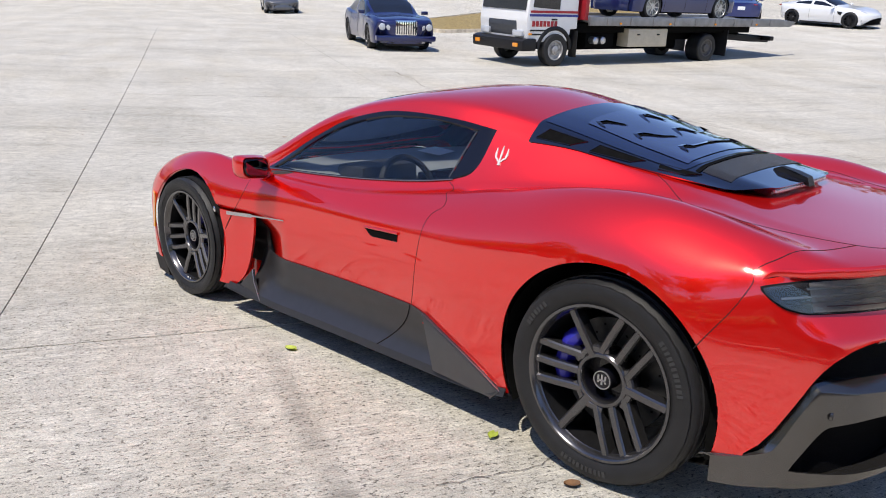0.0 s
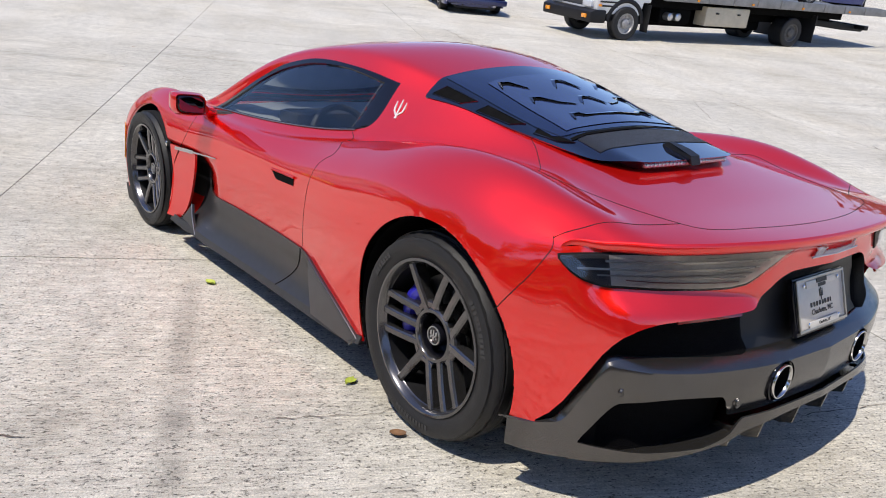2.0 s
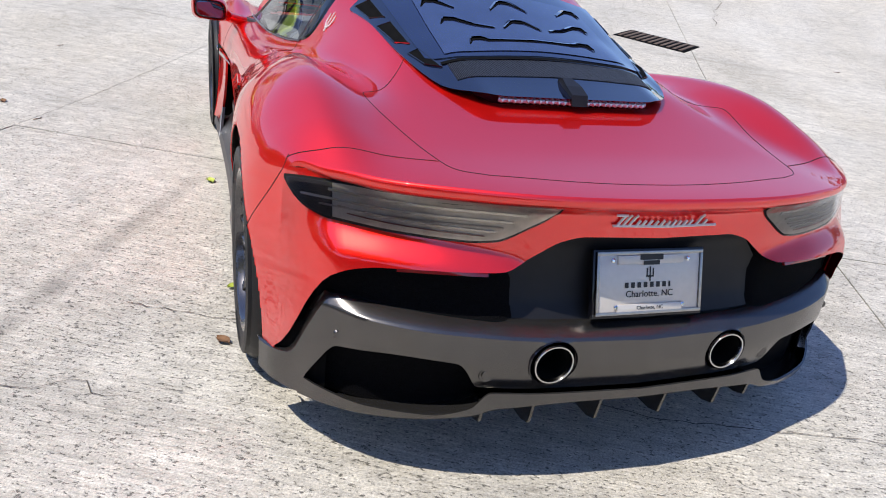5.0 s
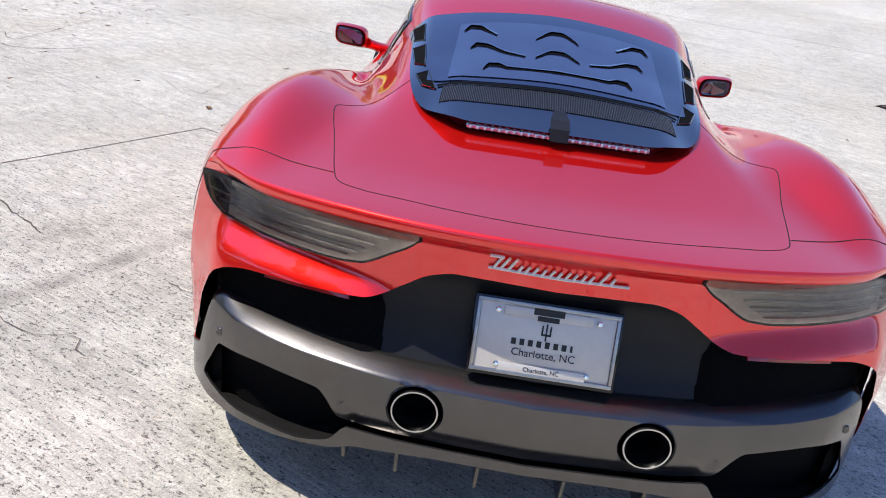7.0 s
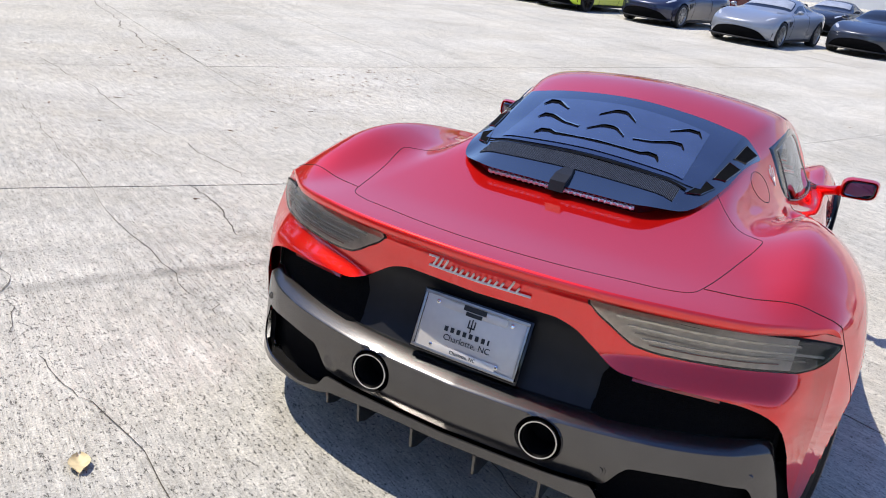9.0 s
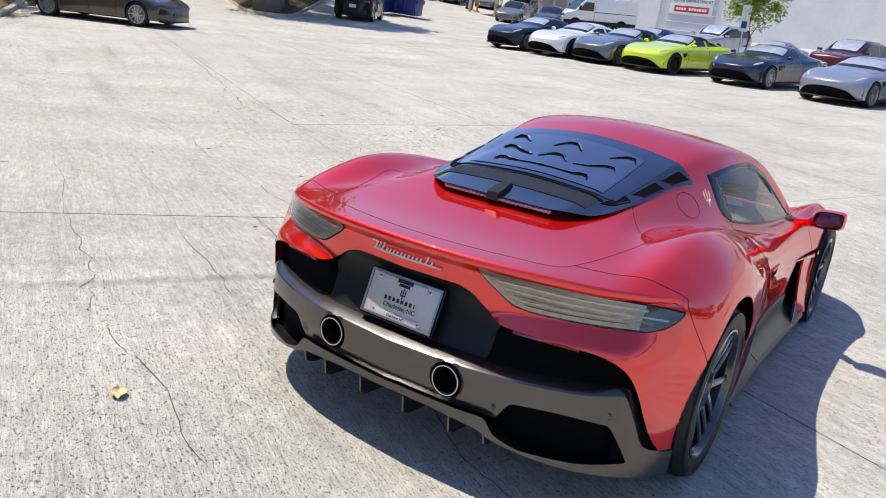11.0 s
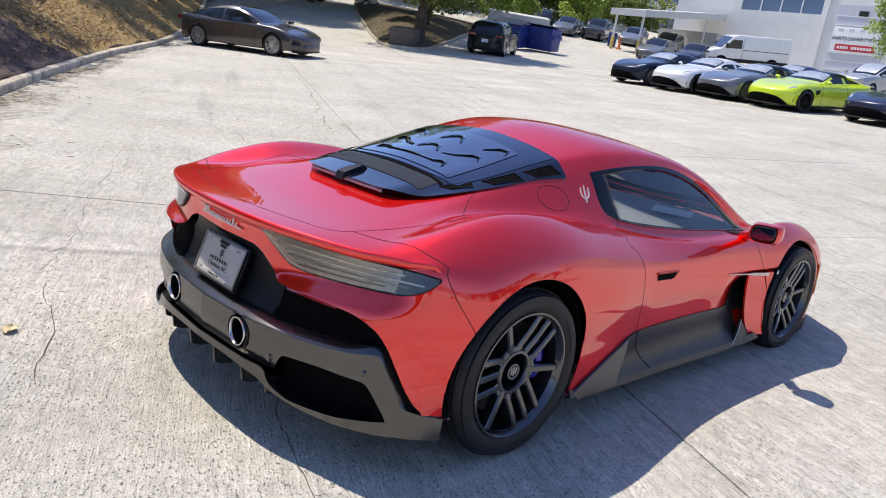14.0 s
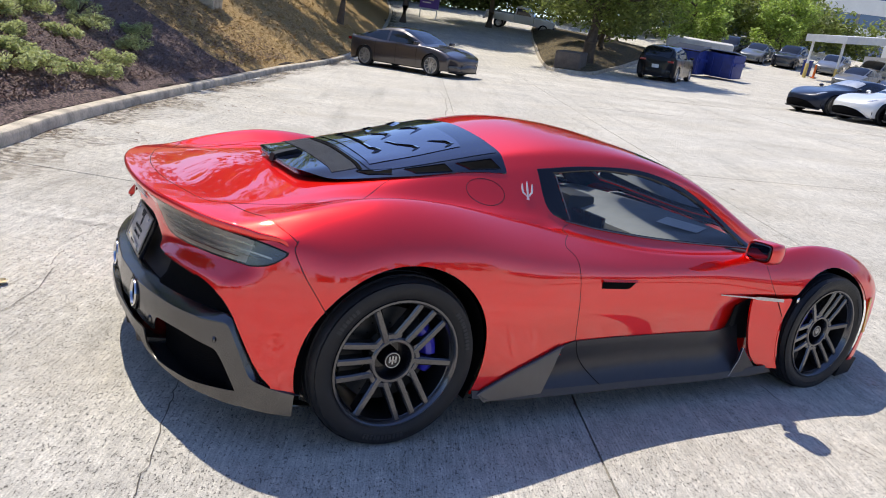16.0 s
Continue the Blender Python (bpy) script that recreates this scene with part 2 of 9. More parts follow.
def spline(points, t):
    """Catmull-Rom through rows of numbers, at places t in 0..1 (evenly spaced knots)."""
    p = np.asarray(points, float)
    n = len(p)
    s = np.clip(np.asarray(t, float), 0, 1) * (n - 1)
    i = np.clip(s.astype(int), 0, n - 2)
    u = (s - i)[:, None] if p.ndim > 1 else s - i
    pad = np.concatenate([[2 * p[0] - p[1]], p, [2 * p[-1] - p[-2]]])
    a, b, c, d = pad[i], pad[i + 1], pad[i + 2], pad[i + 3]
    return 0.5 * (2 * b + (c - a) * u + (2 * a - 5 * b + 4 * c - d) * u**2 + (3 * b - a - 3 * c + d) * u**3)


def curve_of(xs, ys):
    """A smooth function through pairs (monotone cubic)."""
    xs, ys = np.asarray(xs, float), np.asarray(ys, float)
    h, d = np.diff(xs), np.diff(ys) / np.diff(xs)
    m = np.concatenate([[d[0]], np.where(d[1:] * d[:-1] > 0, 2 * d[1:] * d[:-1] / (d[1:] + d[:-1] + 1e-12), 0), [d[-1]]])

    def at(x):
        x = np.clip(np.asarray(x, float), xs[0], xs[-1])
        i = np.clip(np.searchsorted(xs, x) - 1, 0, len(h) - 1)
        u = (x - xs[i]) / h[i]
        return (1 + 2 * u) * (1 - u) ** 2 * ys[i] + u * (1 - u) ** 2 * h[i] * m[i] + u * u * (3 - 2 * u) * ys[i + 1] + u * u * (u - 1) * h[i] * m[i + 1]

    return at


def grid_mesh(bm, P, keep=None, flip=False):
    """Faces over a grid of places P[i][j]; keep(i, j) tells which cells stay."""
    nu, nv = P.shape[:2]
    vs = {}

    def vert(i, j):
        if (i, j) not in vs:
            vs[i, j] = bm.verts.new(P[i, j])
        return vs[i, j]

    for i in range(nu - 1):
        for j in range(nv - 1):
            if keep is None or keep(i, j):
                q = (vert(i, j), vert(i + 1, j), vert(i + 1, j + 1), vert(i, j + 1))
                if len({tuple(v.co) for v in q}) == 4:
                    try:
                        bm.faces.new(q[::-1] if flip else q)
                    except ValueError:
                        pass
    return vs


def thicken(bm, d):
    """Give a sheet real thickness, inwards along its normals."""
    bmesh.ops.recalc_face_normals(bm, faces=bm.faces)
    bmesh.ops.solidify(bm, geom=bm.faces[:], thickness=d)


def mirrored(bm, both=True):
    """The mesh and its image across y = 0 (or the image alone)."""
    dup = bmesh.ops.duplicate(bm, geom=bm.verts[:] + bm.edges[:] + bm.faces[:])
    vs = [g for g in dup["geom"] if isinstance(g, bmesh.types.BMVert)]
    for v in vs:
        v.co.y = -v.co.y
    bmesh.ops.reverse_faces(bm, faces=[g for g in dup["geom"] if isinstance(g, bmesh.types.BMFace)])
    return bm


def flip_copy(bm):
    other = bm.copy()
    for v in other.verts:
        v.co.y = -v.co.y
    bmesh.ops.reverse_faces(other, faces=other.faces[:])
    return other


# ---- ground ----
def soft(v, w):
    return w * np.logaddexp(0, np.asarray(v, float) / w)


def ground_z(x, y):
    """The lot: level where the car stands, rising ahead and to both sides."""
    return (0.0881 * soft(x - 3, 0.5) - 0.0159 * soft(x - 25, 2.5) + 0.0387 * soft(x - 42, 3) + 0.0023 * soft(y - 5, 2)
            + 0.0504 * soft(-np.asarray(y, float) - 4, 2) + 0.055 * soft(-np.asarray(y, float) - 22, 2) + 0.1035 * soft(np.asarray(y, float) - 29, 3) - 0.0881 * soft(-3.0, 0.5) - 0.0504 * soft(-4.0, 2))


def stand(x, y, heading, up=0.0):
    """The pose of a thing that stands on the lot and leans with it."""
    e = 0.8
    n = Vector((float(ground_z(x - e, y) - ground_z(x + e, y)) / (2 * e), float(ground_z(x, y - e) - ground_z(x, y + e)) / (2 * e), 1)).normalized()
    f = Vector((math.cos(heading), math.sin(heading), 0))
    f = (f - n * f.dot(n)).normalized()
    m = Matrix((f, n.cross(f), n)).transposed().to_4x4()
    m.translation = (x, y, float(ground_z(x, y)) + up)
    return m


# ---- ground, slabs, kerbs, banks ----
U_DIR = Vector((math.cos(SLAB_TURN), math.sin(SLAB_TURN)))
V_DIR = Vector((-math.sin(SLAB_TURN), math.cos(SLAB_TURN)))
KERB = [(-22.0, -4.0), (-10.0, -1.6), (-4.6, 0.6), (-2.3, 2.6), (-1.27, 4.57), (-0.74, 5.99), (0.04, 7.78), (1.21, 10.27), (3.03, 13.83), (5.64, 18.02), (9.23, 22.85), (13.2, 29.5), (18.0, 38.0), (23.0, 48.0), (28.0, 60.0)]
KERB_LINE = spline(KERB, np.linspace(0, 1, 141))
_tan = np.gradient(KERB_LINE, axis=0)
_tan /= np.linalg.norm(_tan, axis=1)[:, None]
KERB_LEFT = np.stack([-_tan[:, 1], _tan[:, 0]], 1)


def ground_sheet():
    xs = np.unique(np.concatenate([np.linspace(-12, 30, 64), np.linspace(30, 80, 28), [100, 150, 300, 900], [-20, -40, -100, -300, -900]]))
    ys = np.unique(np.concatenate([np.linspace(-26, 34, 74), np.linspace(34, 60, 14), [80, 120, 300, 900], [-30, -40, -60, -100, -300, -900]]))
    P = np.zeros((len(xs), len(ys), 3))
    for i, x in enumerate(xs):
        for j, y in enumerate(ys):
            P[i, j] = (x, y, float(ground_z(min(max(x, -60), 72), min(max(y, -60), 60))) - 0.012)
    bm = bmesh.new()
    grid_mesh(bm, P)
    g = part("ground", bm, [M["concrete"], M["joint"]])
    us = U_DIR
    for p in g.data.polygons:
        c = p.center
        u, v = c.x * U_DIR.x + c.y * U_DIR.y, c.x * V_DIR.x + c.y * V_DIR.y
        if -7.6 < u < 28.5 and -18.5 < v < 24.5:
            p.material_index = 1
    return tagged(g, "pale weathered broom-finished concrete lot", "ground", kind="structure")


ground = ground_sheet()


def slabs():
    """Concrete bays with open joints, each a piece of the lot."""
    us = [-8.2, -5.1, 1.34, 4.56, 7.5, 10.95, 14.2, 17.4, 20.6, 23.8, 27.0, 30.2]
    vs = [-20.2, -15.4, -10.8, -6.1, -1.58, 3.02, 7.6, 12.2, 16.8, 21.4, 26.0]
    rng = random.Random(4)
    for u0, u1 in zip(us, us[1:]):
        for v0, v1 in zip(vs, vs[1:]):
            bm = bmesh.new()
            n, m = max(2, int((u1 - u0) / 0.8)), max(2, int((v1 - v0) / 0.8))
            gap, lift = 0.0045, rng.uniform(-0.0015, 0.0015)
            P = np.zeros((n + 3, m + 3, 3))
            for i in range(n + 3):
                for j in range(m + 3):
                    a = min(max(i - 1, 0), n) / n
                    b = min(max(j - 1, 0), m) / m
                    u, v = u0 + gap + (u1 - u0 - 2 * gap) * a, v0 + gap + (v1 - v0 - 2 * gap) * b
                    x, y = u * U_DIR.x + v * V_DIR.x, u * U_DIR.y + v * V_DIR.y
                    rimmed = i in (0, n + 2) or j in (0, m + 2)
                    P[i, j] = (x, y, float(ground_z(x, y)) + lift - (0.03 if rimmed else 0))
            grid_mesh(bm, P)
            for f in bm.faces:
                f.smooth = False
            part("concrete_slab", bm, M["concrete"], ground, normals=False)


def cracks():
    """Wandering cracks with dirt in them, a few millimetres wide."""
    rng = random.Random(11)
    runs = [([(3.53, 7.92), (3.06, 6.61), (2.69, 5.61), (2.21, 4.43), (1.93, 3.70), (1.57, 2.80)], 0.011), ([(1.11, 2.87), (0.96, 2.50), (0.75, 2.19), (0.62, 2.01)], 0.009),
            ([(9.05, 14.7), (6.40, 10.0), (5.70, 8.77), (4.87, 7.35)], 0.016), ([(3.86, 5.21), (4.00, 4.69), (4.00, 4.09), (4.30, 3.72)], 0.011), ([(5.48, 7.99), (4.62, 5.90), (4.34, 4.93)], 0.009),
            ([(5.36, -8.69), (4.31, -7.55), (3.60, -7.03)], 0.010), ([(3.45, -7.45), (2.57, -6.57)], 0.010), ([(5.15, -9.22), (4.11, -8.90), (3.07, -8.73), (2.02, -7.93)], 0.014),
            ([(0.34, 1.34), (0.21, 1.07), (0.10, 0.75), (-0.30, 0.20), (-0.60, -0.25), (-0.75, -0.60), (-0.93, -1.10), (-1.0, -1.5)], 0.005), ([(2.45, -0.5), (2.35, -1.0), (2.17, -1.33), (2.28, -1.64), (1.9, -2.4)], 0.007),
            ([(4.36, 4.60), (4.27, 4.34), (5.35, 4.24)], 0.008), ([(3.72, 2.87), (3.29, 2.42), (3.77, 2.33)], 0.006), ([(1.34, 6.05), (0.0, 3.45), (-0.58, 2.32), (-0.9, 1.75)], 0.0045), ([(1.9, 5.9), (1.16, 4.30), (0.02, 1.93), (-0.25, 1.3)], 0.0045), ([(-0.95, 1.55), (-1.05, 1.05), (-1.35, 0.30)], 0.0045), ([(13.0, -9.4), (9.6, -7.9), (7.0, -6.0)], 0.016)]
    for knots, w in runs:
        n = 10 * (len(knots) - 1)
        line = spline(knots, np.linspace(0, 1, n + 1))
        length = float(np.linalg.norm(np.diff(line, axis=0), axis=1).sum())
        pts = []
        off = 0.0
        for k in range(n + 1):
            off = 0.7 * off + rng.uniform(-0.5, 0.5) * length / n * 0.5
            t = Vector(line[min(k + 1, n)] - line[max(k - 1, 0)]).normalized()
            pts.append((line[k][0] - t.y * off, line[k][1] + t.x * off))
        bm = bmesh.new()
        rows = []
        for k, (x, y) in enumerate(pts):
            a, b = Vector(pts[max(0, k - 1)]), Vector(pts[min(n, k + 1)])
            t = (b - a).normalized()
            ww = w * rng.uniform(0.35, 1.0) * (0.3 if k in (0, n) else 1)
            z = float(ground_z(x, y)) + 0.004
            rows.append((bm.verts.new((x - t.y * ww / 2, y + t.x * ww / 2, z)), bm.verts.new((x + t.y * ww / 2, y - t.x * ww / 2, z))))
        for a, b in zip(rows, rows[1:]):
            bm.faces.new((a[0], b[0], b[1], a[1]))
        part("crack", bm, M["crack"], ground, "dirty hairline crack", smooth=False)


slabs()
cracks()


def bank_height(d, s):
    """Height of the planted bank at d metres behind the kerb."""
    return 0.11 + 0.43 * min(d, 11.0) + 0.12 * max(0.0, d - 11.0) * (d < 30)


def kerb_and_bank():
    prof = [(0.0, -0.05), (0.0, 0.005), (0.008, 0.06), (0.016, 0.100), (0.032, 0.125), (0.060, 0.134), (0.125, 0.136), (0.170, 0.130), (0.198, 0.112), (0.205, 0.05), (0.205, -0.05)]
    bm = bmesh.new()
    P = np.zeros((141, len(prof), 3))
    for i in range(141):
        x, y = KERB_LINE[i]
        for j, (d, z) in enumerate(prof):
            px, py = x + KERB_LEFT[i][0] * d, y + KERB_LEFT[i][1] * d
            P[i, j] = (px, py, float(ground_z(x, y)) + z)
    grid_mesh(bm, P)
    tagged(part("kerb", bm, M["kerb"]), "worn pale concrete kerb edging the planted bank", "kerb", kind="structure")
    # dark soil strip along the back of the kerb
    bm = bmesh.new()
    P = np.zeros((141, 4, 3))
    for i in range(141):
        x, y = KERB_LINE[i]
        for j, (d, z) in enumerate(((0.207, 0.06), (0.212, 0.140), (0.30, 0.165), (0.40, 0.12))):
            wob = 0.018 * noise.noise((x * 2.1, y * 2.1, j * 0.4)) * (j > 0)
            P[i, j] = (x + KERB_LEFT[i][0] * d, y + KERB_LEFT[i][1] * d, float(ground_z(x, y)) + z + wob)
    grid_mesh(bm, P)
    tagged(part("soil_edge", bm, M["soil_edge"]), "dark soil ridge behind the kerb", "soil", kind="structure")
    # rough bank behind
    ds = np.concatenate([np.linspace(0.185, 6, 26), np.linspace(6.6, 16, 14), [20, 26, 40]])
    bm = bmesh.new()
    noise.seed_set(3)
    P = np.zeros((141, len(ds), 3))
    for i in range(141):
        x, y = KERB_LINE[i]
        for j, d in enumerate(ds):
            px, py = x + KERB_LEFT[i][0] * d, y + KERB_LEFT[i][1] * d
            P[i, j] = (px, py, float(ground_z(x, y)) + bank_height(d, i) - 0.06 + 0.10 * noise.noise((px * 0.8, py * 0.8, 0)) * min(1, d) + 0.03 * noise.noise((px * 4, py * 4, 2)))
    grid_mesh(bm, P)
    b = part("bank", bm, [M["mulch"], M["straw"]])
    for p in b.data.polygons:
        c = p.center
        if c.y > 15.5 + 1.5 * noise.noise((c.x * 0.6, c.y * 0.6, 0)) - 0.5 * (c.x - 4.2):
            p.material_index = 1
    tagged(b, "sloping planted bank of dark bark and pale straw", "bank", kind="structure")


def mulch_material(name, a, b2, scale):
    m = bpy.data.materials.new(name)
    m.use_nodes = True
    t = m.node_tree
    bs = t.nodes["Principled BSDF"]
    geo = t.nodes.new("ShaderNodeNewGeometry")
    vo, no, rp = t.nodes.new("ShaderNodeTexVoronoi"), t.nodes.new("ShaderNodeTexNoise"), t.nodes.new("ShaderNodeMix")
    vo.inputs["Scale"].default_value, no.inputs["Scale"].default_value, no.inputs["Detail"].default_value = scale, scale * 0.7, 8
    rp.data_type = "RGBA"
    rp.inputs[6].default_value, rp.inputs[7].default_value = (*a, 1), (*b2, 1)
    for n in (vo, no):
        t.links.new(geo.outputs["Position"], n.inputs["Vector"])
    mr = t.nodes.new("ShaderNodeMapRange")
    mr.inputs["From Min"].default_value, mr.inputs["From Max"].default_value = 0.35, 0.68
    t.links.new(no.outputs["Fac"], mr.inputs[0])
    t.links.new(mr.outputs[0], rp.inputs[0])
    t.links.new(rp.outputs[2], bs.inputs["Base Color"])
    bs.inputs["Roughness"].default_value = 0.95
    bp = t.nodes.new("ShaderNodeBump")
    bp.inputs["Strength"].default_value, bp.inputs["Distance"].default_value = 1.0, 0.04
    t.links.new(vo.outputs["Distance"], bp.inputs["Height"])
    t.links.new(bp.outputs[0], bs.inputs["Normal"])
    return m


M["soil_edge"] = mulch_material("dark_soil", (0.030, 0.020, 0.014), (0.075, 0.050, 0.036), 30)
M["kerb"] = material("kerb_concrete", (0.47, 0.41, 0.315), 0.9, spread=0.55, size=4, bump=0.6, bump_size=40)
M["mulch"] = mulch_material("bark_mulch", (0.042, 0.028, 0.024), (0.30, 0.205, 0.175), 38)
M["straw"] = mulch_material("pine_straw", (0.20, 0.115, 0.035), (0.52, 0.36, 0.15), 22)
M["soil"] = mulch_material("dry_grass", (0.16, 0.11, 0.04), (0.42, 0.32, 0.13), 16)
kerb_and_bank()


def gutter_material():
    """Dry silt washed against the kerb: thins out unevenly over the concrete."""
    m = bpy.data.materials.new("gutter_silt")
    m.use_nodes = True
    t = m.node_tree
    b = t.nodes["Principled BSDF"]
    b.inputs["Base Color"].default_value = (0.20, 0.155, 0.105, 1)
    b.inputs["Roughness"].default_value = 0.95
    geo, n1, n2, mul, mr = (t.nodes.new(k) for k in ("ShaderNodeNewGeometry", "ShaderNodeTexNoise", "ShaderNodeTexNoise", "ShaderNodeMath", "ShaderNodeMapRange"))
    n1.inputs["Scale"].default_value, n2.inputs["Scale"].default_value = 0.9, 11.0
    n1.inputs["Detail"].default_value, n2.inputs["Detail"].default_value = 4, 8
    for n in (n1, n2):
        t.links.new(geo.outputs["Position"], n.inputs["Vector"])
    mul.operation = "MULTIPLY"
    t.links.new(n1.outputs["Fac"], mul.inputs[0])
    t.links.new(n2.outputs["Fac"], mul.inputs[1])
    mr.inputs["From Min"].default_value, mr.inputs["From Max"].default_value = 0.20, 0.42
    mr.inputs["To Max"].default_value = 0.62
    t.links.new(mul.outputs[0], mr.inputs[0])
    t.links.new(mr.outputs[0], b.inputs["Alpha"])
    return m


def gutter():
    for width, seed in ((0.16, 3), (0.42, 4), (0.85, 5)):
        bm = bmesh.new()
        P = np.zeros((141, 3, 3))
        for i in range(141):
            x, y = KERB_LINE[i]
            w = width * (0.75 + 0.5 * noise.noise((x * 0.9, y * 0.9, seed)))
            for j in range(3):
                px, py = x - KERB_LEFT[i][0] * w * j / 2, y - KERB_LEFT[i][1] * w * j / 2
                P[i, j] = (px, py, float(ground_z(px, py)) + 0.004 + 0.0012 * (5 - seed))
        grid_mesh(bm, P)
        tagged(part("gutter_silt", bm, M["silt"]), "thin brown silt washed along the foot of the kerb", "silt", kind="structure")


M["silt"] = gutter_material()
gutter()


def chips():
    """Loose bark chips on the near bank, too many to count."""
    rng = random.Random(5)
    bm = bmesh.new()
    for k in range(26000):
        i = rng.randint(33, 92)
        d = 0.42 + 5.0 * rng.random() ** 1.4
        x, y = KERB_LINE[i]
        s = rng.uniform(0, 1)
        x += (KERB_LINE[i + 1][0] - x) * s
        y += (KERB_LINE[i + 1][1] - y) * s
        px, py = x + KERB_LEFT[i][0] * d, y + KERB_LEFT[i][1] * d
        z = float(ground_z(x, y)) + bank_height(d, i) - 0.03 + 0.10 * noise.noise((px * 0.8, py * 0.8, 0)) * min(1, d)
        m = Matrix.Translation((px, py, z)) @ Euler((rng.uniform(-0.7, 0.7), rng.uniform(-0.7, 0.7), rng.uniform(0, 6.3))).to_matrix().to_4x4()
        l, w = rng.uniform(0.012, 0.045), rng.uniform(0.004, 0.013)
        vs = [bm.verts.new(m @ Vector(q)) for q in ((-l, -w, 0), (l, -w * 0.6, 0.004), (l, w, 0), (-l, w * 0.7, 0.006))]
        bm.faces.new(vs)
    tagged(part("bark_chips", bm, M["chip"], normals=False), "scattered brown bark chips over the planted bank", "bark", kind="stuff")


def straw_litter():
    """Pine straw lying over the upper bank, too fine to count."""
    rng = random.Random(15)
    verts, faces = [], []
    for k in range(9000):
        i = rng.randint(78, 112)
        d = rng.uniform(0.3, 7.0)
        x, y = KERB_LINE[i]
        s = rng.uniform(0, 1)
        x += (KERB_LINE[i + 1][0] - x) * s
        y += (KERB_LINE[i + 1][1] - y) * s
        px, py = x + KERB_LEFT[i][0] * d, y + KERB_LEFT[i][1] * d
        if py < 15.8 - 0.5 * (px - 4.2):
            continue
        z = float(ground_z(x, y)) + bank_height(d, i) - 0.03 + 0.10 * noise.noise((px * 0.8, py * 0.8, 0)) * min(1, d)
        m = Matrix.Translation((px, py, z)) @ Euler((rng.uniform(-0.8, 0.8), rng.uniform(-0.8, 0.8), rng.uniform(0, 6.3))).to_matrix().to_4x4()
        l, w = rng.uniform(0.03, 0.09), rng.uniform(0.008, 0.022)
        n = len(verts)
        verts.extend(tuple(m @ Vector(q)) for q in ((-l, -w, 0), (l, -w * 0.6, 0.004), (l, w, 0), (-l, w * 0.7, 0.006)))
        faces.append((n, n + 1, n + 2, n + 3))
    me = bpy.data.meshes.new("pine_straw")
    me.from_pydata(verts, [], faces)
    me.materials.append(M["straw_bit"])
    tagged(new("pine_straw", me), "loose golden pine straw strewn over the bank", "straw", kind="stuff")


M["straw_bit"] = material("straw_bit", (0.42, 0.29, 0.12), 0.8, spread=0.6, size=2.5)
straw_litter()
M["chip"] = material("bark_chip", (0.20, 0.135, 0.11), 0.85, spread=0.85, size=9)
chips()


def drain():
    d = thing("drain_grate", "rusty cast-iron slotted drain grate set in the concrete", "drain", stand(5.99, -4.45, radians(35), 0.004))
    part("grate_frame", boxed((-0.47, -0.27, -0.02), (0.47, 0.27, 0.004), 0.01), M["void"], d)
    for k in range(11):
        part("grate_bar", boxed((-0.42 + 0.08 * k, -0.23, 0.0), (-0.42 + 0.08 * k + 0.042, 0.23, 0.012), 0.004), M["rust"], d)


M["rust"] = material("rusty_iron", (0.12, 0.085, 0.06), 0.8, 0.3, spread=0.4, size=12, bump=0.4)
drain()


def fallen_leaf(x, y, size, mat, turn, label):
    """A single curled leaf lying on the concrete."""
    bm = bmesh.new()
    P = np.zeros((7, 5, 3))
    for i in range(7):
        u = i / 6
        w = size * 0.36 * math.sin(math.pi * (0.08 + 0.88 * u)) ** 0.8
        for j in range(5):
            v = j / 4 * 2 - 1
            P[i, j] = ((u - 0.5) * size, v * w, 0.004 + size * 0.16 * v * v + size * 0.10 * (u - 0.5) ** 2)
    grid_mesh(bm, P)
    tube(bm, [(-size * 0.5, 0, 0.006), (-size * 0.72, size * 0.05, 0.004)], size * 0.012, 5)
    o = part("fallen_leaf", bm, M[mat])
    o.matrix_basis = stand(x, y, turn, 0.002)
    tagged(o, label, "leaf", "leaves on the lot")


M["leaf_green"] = material("leaf_green", (0.36, 0.42, 0.06), 0.6, spread=0.3, size=40)
M["leaf_tan"] = material("leaf_tan", (0.62, 0.50, 0.28), 0.7, spread=0.25, size=40)
M["leaf_brown"] = material("leaf_brown", (0.16, 0.08, 0.035), 0.8, spread=0.4, size=40)
for x, y, s, mt, tn, lb in ((1.633, 1.00, 0.06, "leaf_green", 0.4, "small yellow-green leaf lying on the concrete"), (0.415, 0.957, 0.055, "leaf_green", 1.9, "small yellow-green leaf lying on the concrete"), (0.022, 1.02, 0.055, "leaf_brown", 0.8, "curled dark brown leaf lying on the concrete"),
                            (-1.27, 0.922, 0.085, "leaf_tan", 0.9, "large pale tan leaf lying on the concrete"), (3.05, 2.2, 0.06, "leaf_brown", 0.5, "small dark leaf lying on the concrete")):
    fallen_leaf(x, y, s, mt, tn, lb)


